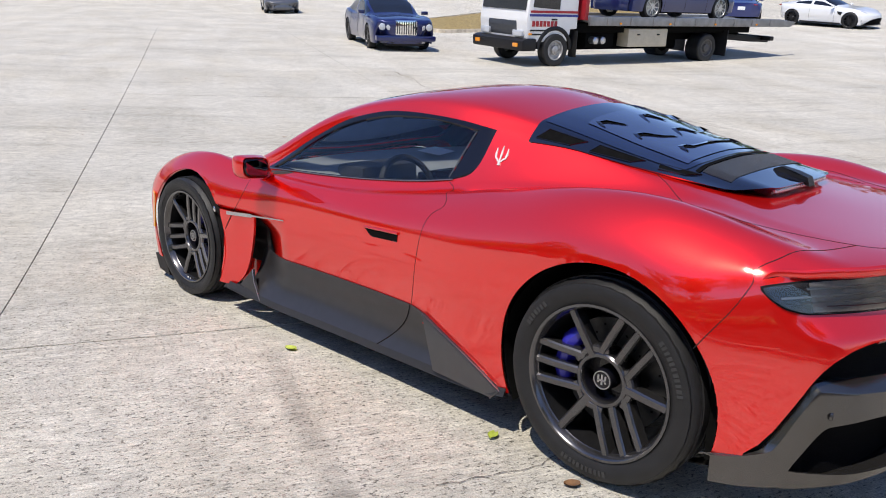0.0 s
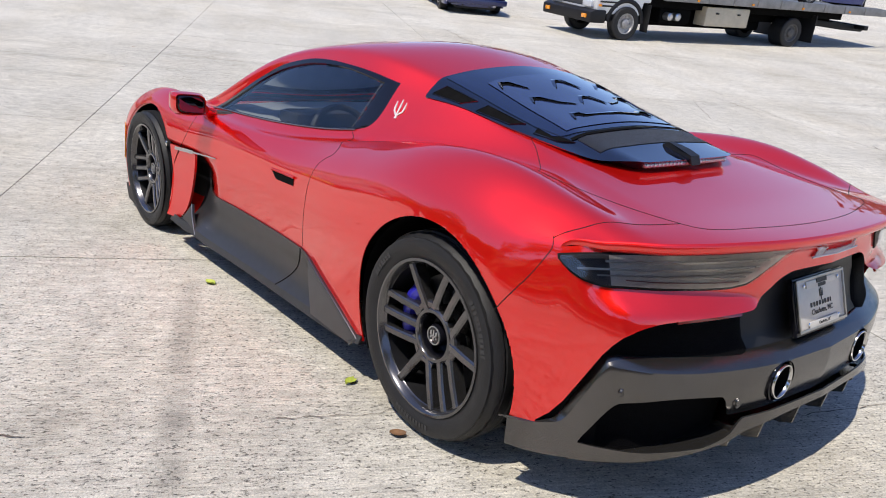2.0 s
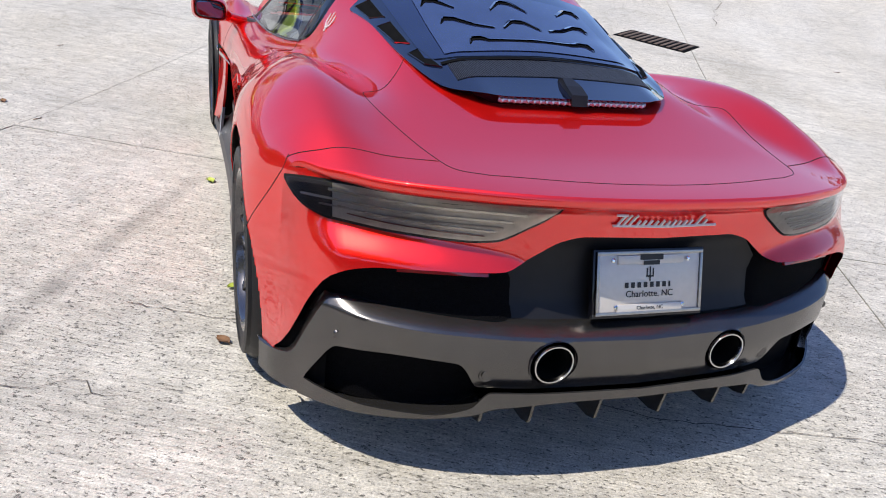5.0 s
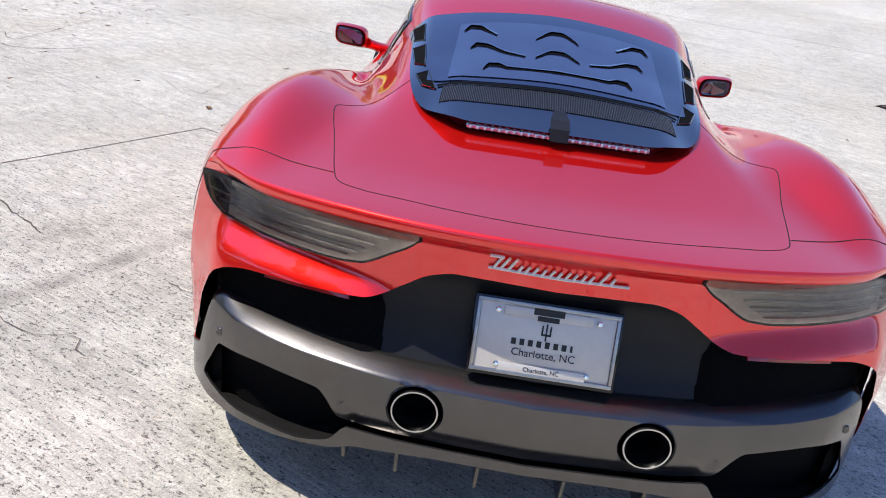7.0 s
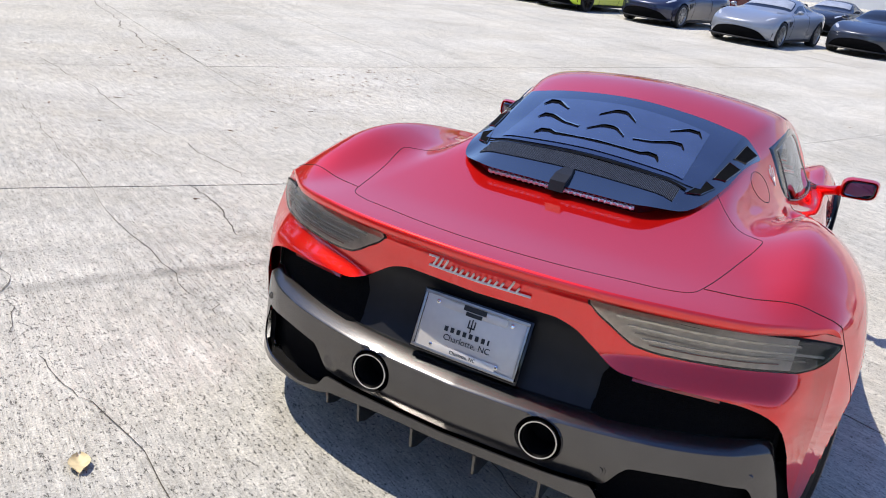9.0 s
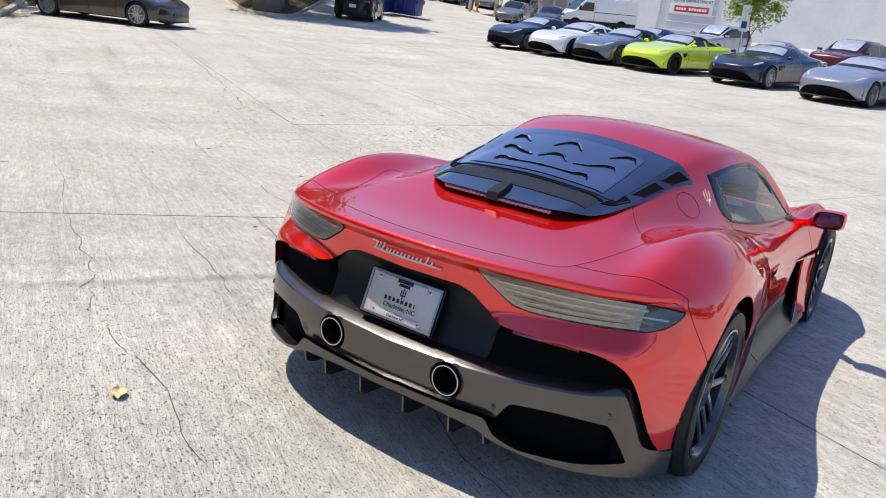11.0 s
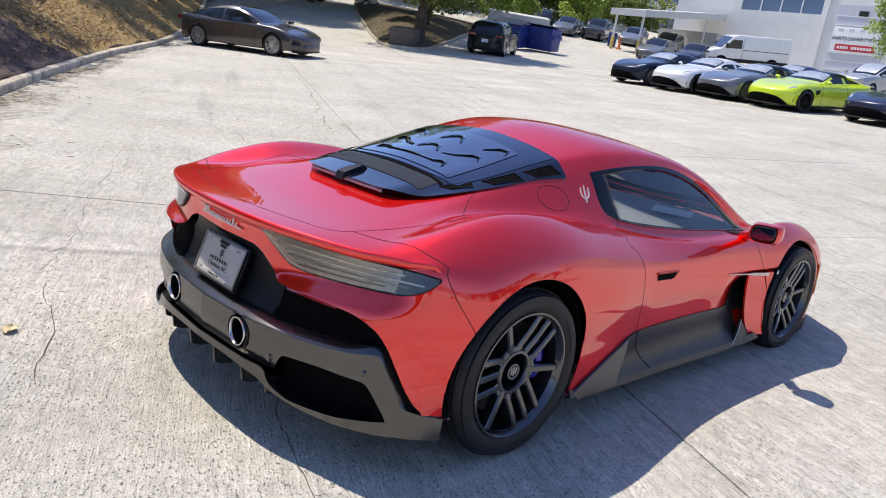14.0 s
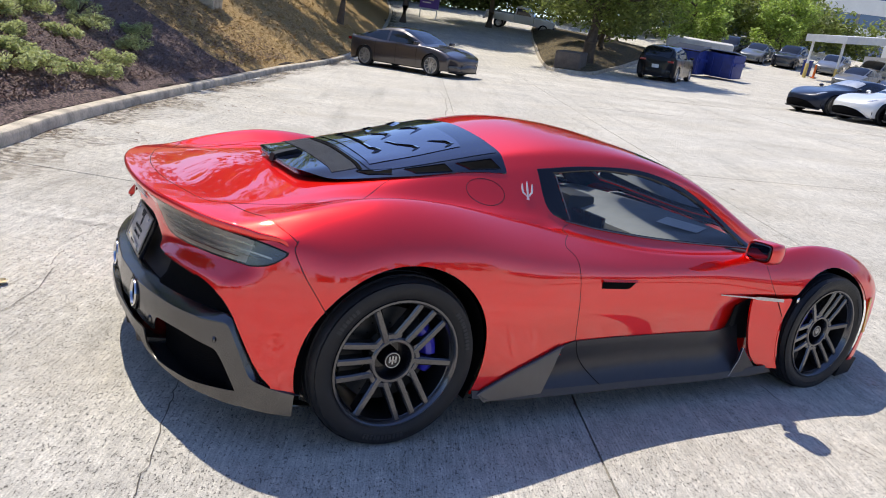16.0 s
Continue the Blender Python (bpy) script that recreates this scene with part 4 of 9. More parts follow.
for _x, _y, _z, _r, _w, _spin, _front in ((AXLE_R, 0.822, WHEEL_Z, 0.345, 0.290, 33, 1), (AXLE_F, 0.832, 0.354, 0.337, 0.240, 20, -1)):
    for _side in (1, -1):  # the calipers sit ahead of the rear axle and behind the front one
        _brake = 14 if _front * _side > 0 else 166
        make_wheel(_r, _w, 0.256, _spin, _brake).matrix_basis = pose(_x, _side * _y, _z, 0, 0, 0 if _side > 0 else 180)


# -- tail --
EDGE = BODY[-1]
_order = np.argsort(EDGE[5 * NVS:, 2])
_ez, _ex, _ey = EDGE[5 * NVS:, 2][_order], EDGE[5 * NVS:, 0][_order], EDGE[5 * NVS:, 1][_order]
LIP_Z = curve_of([0, 0.30, 0.52, 0.68, 0.795, 0.885, 0.945], [0.828, 0.827, 0.822, 0.812, 0.802, 0.772, 0.74])
SET_IN = curve_of([0.15, 0.24, 0.36, 0.46, 0.50, 0.62, 0.70, 0.765, 0.80, 0.84], [0.09, 0.035, -0.005, -0.005, 0.03, 0.058, 0.050, 0.040, 0.012, 0.0])
PLAN = curve_of([0, 0.33, 0.57, 0.74, 0.87, 0.95, 1.0], [0.0, 0.055, 0.22, 0.44, 0.71, 0.89, 1.0])


def ease(v):
    v = min(1.0, max(0.0, v))
    return v * v * (3 - 2 * v)


PLAN_LOW = curve_of([0, 0.33, 0.57, 0.74, 0.87, 0.94, 0.98, 1.0], [0.0, 0.05, 0.20, 0.40, 0.64, 0.80, 0.915, 1.0])


def tail_edge(z):
    return float(np.interp(z, _ez, _ex)), float(np.interp(z, _ez, _ey))


def tail_base(y, z):
    """The rear face: plan curve of the tail from the centre to the end of the flank, drawn in below the lip."""
    xe, ye = tail_edge(z)
    x0 = -0.835 + float(SET_IN(z))
    u, k = min(1.0, abs(y) / ye), ease((0.68 - z) / 0.10)
    return x0 + (xe - x0) * (float(PLAN(u)) * (1 - k) + float(PLAN_LOW(u)) * k)


CREASE = curve_of([0.30, 0.35, 0.45, 0.60, 0.90], [0.63, 0.652, 0.672, 0.684, 0.690])


def tail_x(y, z):
    """Below the lamps the panel swells out again into a ledge that faces the sky."""
    a = abs(y)
    k = ease((a - 0.30) / 0.10) * (1 - ease((a - 0.78) / 0.10))
    return tail_base(y, z) - 0.042 * k * ease((float(CREASE(a)) - z) / 0.075)


def tail_sheet(y0, y1, top, bottom, out=0.0, ny=40, nz=10, fn=tail_x):
    P = np.zeros((ny + 1, nz + 1, 3))
    for i in range(ny + 1):
        y = y0 + (y1 - y0) * i / ny
        zt, zb = float(top(abs(y))), float(bottom(abs(y)))
        for j in range(nz + 1):
            z = zt + (zb - zt) * j / nz
            P[i, j] = (fn(y, z) - out, y, z)
    return P


def sheet(P, d=0.0):
    bm = bmesh.new()
    grid_mesh(bm, P)
    if d:
        thicken(bm, d)
    return bm


RED_LOW = curve_of([0, 0.21, 0.27, 0.326, 0.37, 0.415, 0.56, 0.69, 0.75, 0.80, 0.845, 0.872, 0.905, 0.935], [0.706, 0.708, 0.694, 0.658, 0.630, 0.619, 0.615, 0.605, 0.590, 0.560, 0.470, 0.370, 0.280, 0.233])
LAMP_TOP = curve_of([0.29, 0.45, 0.65, 0.80, 0.86, 0.893], [0.800, 0.793, 0.777, 0.764, 0.757, 0.752])
LAMP_LOW = curve_of([0.300, 0.320, 0.364, 0.40, 0.43, 0.50, 0.80, 0.845, 0.872, 0.886, 0.893], [0.778, 0.757, 0.728, 0.704, 0.690, 0.682, 0.682, 0.694, 0.714, 0.733, 0.749])


M["lamp_glass"] = glass("smoked_lamp_glass", (0.86, 0.83, 0.78), 1.5)
M["guide"] = material("clear_light_guide", (0.60, 0.575, 0.54), 0.25, 0.7, coat=1.0)
M["guide_dark"] = material("dark_lamp_rib", (0.30, 0.275, 0.25), 0.3, 0.6)
M["red_strip"] = material("smoked_red_strip", (0.16, 0.035, 0.03), 0.3, coat=1.0)


def hero_tail():
    # overhanging lip between deck and rear face
    bm = bmesh.new()
    half = EDGE[: 5 * NVS + 1]
    base = np.concatenate([half[:0:-1] * np.array([1, -1, 1]), half])
    run = np.gradient(base, axis=0)
    P = np.zeros((len(base), 8, 3))
    for i, (x, y, z) in enumerate(base):
        n = Vector((-run[i][1], run[i][0])).normalized()
        full = 1 - ease((abs(y) - 0.78) / 0.10)
        for j, (o, dz) in enumerate(((0.0, 0.0), (0.003, -0.0015), (0.0065, -0.006), (0.0075, -0.013), (0.0055, -0.021), (0.0, -0.029), (-0.010, -0.036), (-0.03, -0.038))):
            o, dz = (o * full if o > 0 else o), dz * (0.45 + 0.55 * full)
            P[i, j] = (x + n.x * o, y + n.y * o, z + dz)
    grid_mesh(bm, P)
    part("tail_lip", bm, M["red"], hero, "red upswept ducktail edge")
    P = np.zeros((121, 61, 3))
    for i in range(121):
        q = -1 + 2 * i / 120
        ye = 0.942
        for _ in range(4):
            zb = float(RED_LOW(abs(q) * ye))
            ye = tail_edge(zb)[1]
        zt = float(LIP_Z(abs(q) * 0.885)) - 0.03 * (1 - abs(q) ** 6)
        for j in range(61):
            z = zt + (zb - zt) * j / 60
            y = q * tail_edge(z)[1]
            P[i, j] = (tail_x(y, z), y, z)
    bm = bmesh.new()
    places = grid_mesh(bm, P)
    bm.verts.index_update()
    order = {v.index: ij for ij, v in places.items()}
    bmesh.ops.recalc_face_normals(bm, faces=bm.faces)
    if sum(f.normal.x for f in bm.faces) > 0:
        bmesh.ops.reverse_faces(bm, faces=bm.faces[:])
    for f in bm.faces:
        f.smooth = True
    fascia = part("rear_fascia", bm, M["red"], hero, "red painted rear panel", normals=False)
    # let the shading run on from the flanks round the corner
    blend = []
    for v in fascia.data.vertices:
        i, j = order[v.index]
        q = abs(i - 60) / 60
        e = int(np.argmin(np.abs(EDGE[5 * NVS:, 2] - v.co.z))) + 5 * NVS
        a = Vector(BODY[-1, e] - BODY[-4, e])
        b = Vector(BODY[-1, max(e - 2, 0)] - BODY[-1, min(e + 2, len(EDGE) - 1)])
        n = a.cross(b).normalized()
        if n.y < 0:
            n = -n
        n.y = math.copysign(n.y, v.co.y)
        k = ease((q - 0.84) / 0.16)
        blend.append((v.normal * (1 - k) + n * k).normalized())
    fascia.data.normals_split_custom_set_from_vertices(blend)
    # lamps
    for side in (1, -1):
        bm = sheet(tail_sheet(side * 0.296, side * 0.895, lambda y: LAMP_TOP(y) + 0.004, lambda y: LAMP_LOW(y) - 0.0045, 0.0035, 60, 8), 0.004)
        part("lamp_seal", bm, M["seam"], hero, "thin black gasket round the lamp")
        bm = sheet(tail_sheet(side * 0.302, side * 0.892, LAMP_TOP, LAMP_LOW, 0.014, 60, 8))
        lamp = part("tail_light", bm, M["lamp_glass"], hero, "slim smoked grey tail lamp")
        bm = sheet(tail_sheet(side * 0.303, side * 0.79, lambda y: LAMP_TOP(y) - 0.002, lambda y: LAMP_LOW(y) + 0.002, 0.0045, 44, 8), 0.002)
        part("lamp_reflector", bm, M["lens_in"], lamp, "pale ribbed reflector")
        bm = sheet(tail_sheet(side * 0.79, side * 0.890, lambda y: LAMP_TOP(y) - 0.001, lambda y: LAMP_LOW(y) + 0.001, 0.0045, 30, 8), 0.002)
        part("lamp_housing", bm, M["lens"], lamp, "dark outer housing")
        for za, zb, ya, yb, mt, lb in ((0.765, 0.758, 0.37, 0.80, "guide", "pale light guide"), (0.744, 0.738, 0.40, 0.86, "guide", "pale light guide"), (0.727, 0.723, 0.42, 0.82, "guide_dark", "dark rib"), (0.7155, 0.7115, 0.44, 0.78, "guide", "pale light guide"), (0.702, 0.699, 0.46, 0.76, "red_strip", "thin red strip")):
            drop = lambda y: 0.016 * max(0.0, (float(y) - 0.42) / 0.4) ** 1.4 if za > 0.72 else 0.0
            bm = sheet(tail_sheet(side * ya, side * yb, lambda y: za - drop(y), lambda y: zb - drop(y), 0.0085, 36, 1), 0.002)
            part("light_guide", bm, M[mt], lamp, lb)
        bm = sheet(tail_sheet(side * 0.445, side * 0.655, lambda y: RED_LOW(y) - 0.003, lambda y: RED_LOW(y) - 0.014, -0.016, 12, 2), 0.008)
        part("rear_reflector", bm, M["red_lens"], hero, "red plastic reflector")
    # black centre panel and the dark openings beside it
    P = np.zeros((41, 11, 3))
    for i in range(41):
        for j in range(11):
            z = 0.452 + (0.716 - 0.452) * j / 10
            half = 0.475 - 0.20 * (j / 10) ** 1.5
            y = half * (i - 20) / 20
            P[i, j] = (tail_base(y, z) + 0.012 + 0.034 * min(1.0, (0.72 - z) / 0.05), y, z)
    bm = sheet(P, 0.012)
    part("number_plate_panel", bm, M["satin"], hero, "satin black recessed panel")
    for side in (1, -1):
        bm = sheet(tail_sheet(side * 0.36, side * 0.82, lambda y: max(0.46, float(RED_LOW(y))) + 0.01, lambda y: 0.44 - 0.2 * max(0, float(y) - 0.80), -0.075, 20, 6))
        part("air_outlet", bm, M["mesh"], hero, "black mesh outlet")
    # grey bumper beam
    bump_top = curve_of([0, 0.3, 0.6, 0.785, 0.803, 0.842, 0.862, 0.876, 0.90, 0.942], [0.446, 0.450, 0.456, 0.467, 0.470, 0.385, 0.318, 0.284, 0.268, 0.243])
    bump_low = curve_of([0, 0.44, 0.455, 0.475, 0.50, 0.628, 0.775, 0.817, 0.845, 0.856, 0.90, 0.942], [0.300, 0.300, 0.318, 0.352, 0.374, 0.381, 0.364, 0.294, 0.230, 0.176, 0.168, 0.160])
    bplan = curve_of([0, 0.28, 0.52, 0.70, 0.80, 0.87, 0.915, 0.942], [-0.845, -0.828, -0.775, -0.70, -0.620, -0.535, -0.46, -0.385])

    def bx(y, z):
        k = (z - 0.40) / 0.09
        return float(bplan(abs(y))) + (0.007 * k**4 if k > 0 else 0.0154 * min(1.3, k * k) * (1 - ease((abs(y) - 0.76) / 0.08)))

    bm = bmesh.new()
    P = tail_sheet(-0.942, 0.942, bump_top, bump_low, 0, 220, 12, bx)
    shelf = P[:, :1].copy()
    shelf[:, 0, 0] += np.where(np.abs(shelf[:, 0, 1]) < 0.86, 0.125, 0.035)
    shelf[:, 0, 2] += np.where(np.abs(shelf[:, 0, 1]) < 0.8, 0.030, -0.004)
    rise = np.array([[0.058 - 0.034 * ease((abs(q[0][1]) - 0.70) / 0.12), 0.0, 0.030 * (1 - ease((abs(q[0][1]) - 0.77) / 0.07))] for q in P])[:, None, :]
    crest = np.concatenate([P[:, :1] + rise * np.array(d) for d in ((1.0, 0, 1.0), (0.85, 0, 0.90), (0.5, 0, 0.56), (0.16, 0, 0.22), (0.04, 0, 0.08))], 1)
    grid_mesh(bm, np.concatenate([shelf, crest, P], 1))
    # round holes for the pipes
    dead = [f for f in bm.faces if math.hypot(abs(f.calc_center_median().y) - 0.262, f.calc_center_median().z - 0.385) < 0.066]
    bmesh.ops.delete(bm, geom=dead, context="FACES")
    for v in bm.verts:
        d = math.hypot(abs(v.co.y) - 0.262, v.co.z - 0.385)
        if v.is_boundary and d < 0.085 and v.co.z > 0.30:
            k = 0.066 / max(d, 1e-3)
            v.co.y = math.copysign(0.262 + (abs(v.co.y) - 0.262) * k, v.co.y)
            v.co.z = 0.385 + (v.co.z - 0.385) * k
    thicken(bm, 0.005)
    bumper = part("rear_bumper", bm, M["grey_satin"], hero, "satin dark grey rear bumper")
    # corner intakes
    low = curve_of([0.40, 0.457, 0.52, 0.55, 0.70, 0.88], [0.29, 0.252, 0.228, 0.221, 0.219, 0.226])
    for side in (1, -1):
        bm = sheet(tail_sheet(side * 0.42, side * 0.88, lambda y: 0.41, lambda y: low(y) - 0.03, -0.055, 24, 6, bx), 0.004)
        part("corner_intake", bm, M["mesh"], bumper, "black honeycomb mesh insert")
        P = tail_sheet(side * 0.36, side * 0.90, lambda y: 0.60 - 0.34 * max(0.0, (float(y) - 0.72) / 0.18), lambda y: 0.19, -0.095, 24, 4, bx)
        part("bumper_backing", sheet(P), M["void"], bumper, "black plastic behind the bumper")
        part("bumper_cheek", sheet(tail_sheet(side * 0.79, side * 0.93, lambda y: 0.41 - 1.4 * max(0.0, float(y) - 0.83), lambda y: 0.172, -0.03, 14, 5, bx)), M["void"], bumper, "black plastic inner cheek")
        # added black plates that stop daylight leaking through the bumper's corner gap
        part("bumper_bracket", boxed((-0.45, side * 0.875 - 0.004, 0.19), (-0.34, side * 0.875 + 0.004, 0.52)), M["void"], bumper, smooth=False)
        part("bumper_bracket", boxed((-0.56, side * 0.81 - 0.005, 0.19), (-0.34, side * 0.81 + 0.005, 0.63)), M["void"], bumper, smooth=False)
    # lower frame and diffuser
    frame_t = curve_of([0, 0.36, 0.415, 0.457, 0.52, 0.55, 0.70, 0.835, 0.856], [0.302, 0.302, 0.300, 0.252, 0.228, 0.221, 0.219, 0.226, 0.232])
    frame_b = curve_of([0, 0.18, 0.385, 0.46, 0.576, 0.69, 0.856], [0.276, 0.274, 0.256, 0.228, 0.204, 0.190, 0.172])

    def fx(y, z):
        return float(bplan(abs(y))) + (0.012 * max(0.0, (0.23 - z) / 0.05) - 0.010) * (1 - ease((abs(y) - 0.70) / 0.15))

    bm = bmesh.new()
    P = tail_sheet(-0.856, 0.856, frame_t, frame_b, 0, 140, 5, fx)
    back = P[:, -1:].copy()
    back[:, 0, 0] += 0.30
    back[:, 0, 2] -= 0.03
    grid_mesh(bm, np.concatenate([P, back], 1))
    thicken(bm, 0.006)
    diff = part("diffuser", bm, M["grey_satin"], hero, "dark grey diffuser with upright fins")
    for y in (-0.42, -0.29, -0.10, 0.10, 0.29, 0.42):
        bm = bmesh.new()
        x0 = float(bplan(abs(y))) + 0.005
        pts = [(x0, 0.262), (x0 + 0.012, 0.195), (x0 + 0.05, 0.18), (x0 + 0.42, 0.16), (x0 + 0.42, 0.225)]
        a = [bm.verts.new((x, y - 0.004, z)) for x, z in pts]
        c = [bm.verts.new((x, y + 0.004, z)) for x, z in pts]
        bm.faces.new(a)
        bm.faces.new(c[::-1])
        for k in range(5):
            bm.faces.new((a[k], c[k], c[(k + 1) % 5], a[(k + 1) % 5]))
        part("fin", bm, M["grey_satin"], diff, smooth=False)
    # exhaust tips
    for side in (1, -1):
        y = side * 0.262
        bm = bmesh.new()
        lathe(bm, [(0.066, 0.03), (0.066, -0.005), (0.0635, -0.008), (0.061, -0.005), (0.061, 0.09)], 40, "x")
        bmesh.ops.translate(bm, vec=(-0.822, y, 0.385), verts=bm.verts)
        bez = part("exhaust_surround", bm, M["gloss"], hero, "gloss black exhaust surround")
        bm = bmesh.new()
        lathe(bm, [(0.050, 0.12), (0.054, 0.0), (0.0555, -0.016), (0.0535, -0.022), (0.0500, -0.022), (0.0465, -0.014), (0.0455, 0.0), (0.044, 0.12)], 40, "x")
        bmesh.ops.translate(bm, vec=(-0.814, y, 0.385), verts=bm.verts)
        tip = part("exhaust_tip", bm, M["pipe"], hero, "polished round exhaust tip")
        # near-black sleeve and end disc paint the shade inside the pipe
        bm = bmesh.new()
        lathe(bm, [(0.0462, -0.0135), (0.0448, 0.002), (0.0432, 0.115)], 32, "x")
        bmesh.ops.translate(bm, vec=(-0.814, y, 0.385), verts=bm.verts)
        part("exhaust_bore", bm, M["void"], tip, "bore blackened as deep shade")
        bm = bmesh.new()
        lathe(bm, [(0.064, 0.08), (0.0, 0.081)], 24, "x")
        bmesh.ops.translate(bm, vec=(-0.832, y, 0.385), verts=bm.verts)
        part("exhaust_cavity", bm, M["void"], tip, "pipe end blackened as deep shade")
        bm = bmesh.new()
        lathe(bm, [(0.0, -0.003), (0.013, -0.003), (0.014, 0.0), (0.020, -0.001), (0.021, 0.004)], 20, "x")
        bmesh.ops.translate(bm, vec=(bx(y * 1.62, 0.345) + 0.001, y * 1.62, 0.345), verts=bm.verts)
        part("parking_sensor", bm, M["grey_satin"], bumper)
        bm = bmesh.new()
        lathe(bm, [(0.0, -0.003), (0.010, -0.003), (0.013, 0.003)], 16, "x")
        bmesh.ops.translate(bm, vec=(bx(0.775, 0.398) + 0.001, side * 0.775, 0.398), verts=bm.verts)
        part("parking_sensor", bm, M["grey_satin"], bumper)


hero_tail()


# -- engine cover --
COVER_R = curve_of([0, 0.24, 0.30, 0.345, 0.39, 0.428, 0.465, 0.492, 0.528], [-0.254, -0.240, -0.215, -0.172, -0.116, -0.02, 0.18, 0.42, 0.62])


COVER_LIFT = curve_of([-0.30, -0.20, -0.05, 0.10, 0.30, 0.80], [0.036, 0.034, 0.028, 0.016, 0.005, 0.003])


def cover_at(x, y, up=0.0):
    """The cover lies flush with the roof in front and lifts off the deck behind."""
    side = ease((abs(y) - 0.285) / 0.12)
    return (x, y, on_top(x, y).z + float(COVER_LIFT(x)) * (1 - 0.78 * side) + up)


def cover_sheet(y0, y1, front, back, up, ny=40, nx=24, d=0.0):
    P = np.zeros((ny + 1, nx + 1, 3))
    for i in range(ny + 1):
        y = y0 + (y1 - y0) * i / ny
        a, b = front(y), back(y)
        for j in range(nx + 1):
            P[i, j] = cover_at(a + (b - a) * j / nx, y, up)
    return sheet(P, d)


def ribbon(bm, pts, normal, width, lift=0.0):
    """A flat strip along points, one width for all or one per point."""
    pts = [Vector(p) for p in pts]
    rows = []
    for i, p in enumerate(pts):
        t = (pts[min(i + 1, len(pts) - 1)] - pts[max(i - 1, 0)]).normalized()
        n = Vector(normal(p)).normalized()
        s = t.cross(n).normalized()
        w = width[i] if isinstance(width, (list, tuple, np.ndarray)) else width
        rows.append((bm.verts.new(p + s * w / 2 + n * lift), bm.verts.new(p - s * w / 2 + n * lift)))
    for a, b in zip(rows, rows[1:]):
        bm.faces.new((a[0], b[0], b[1], a[1]))


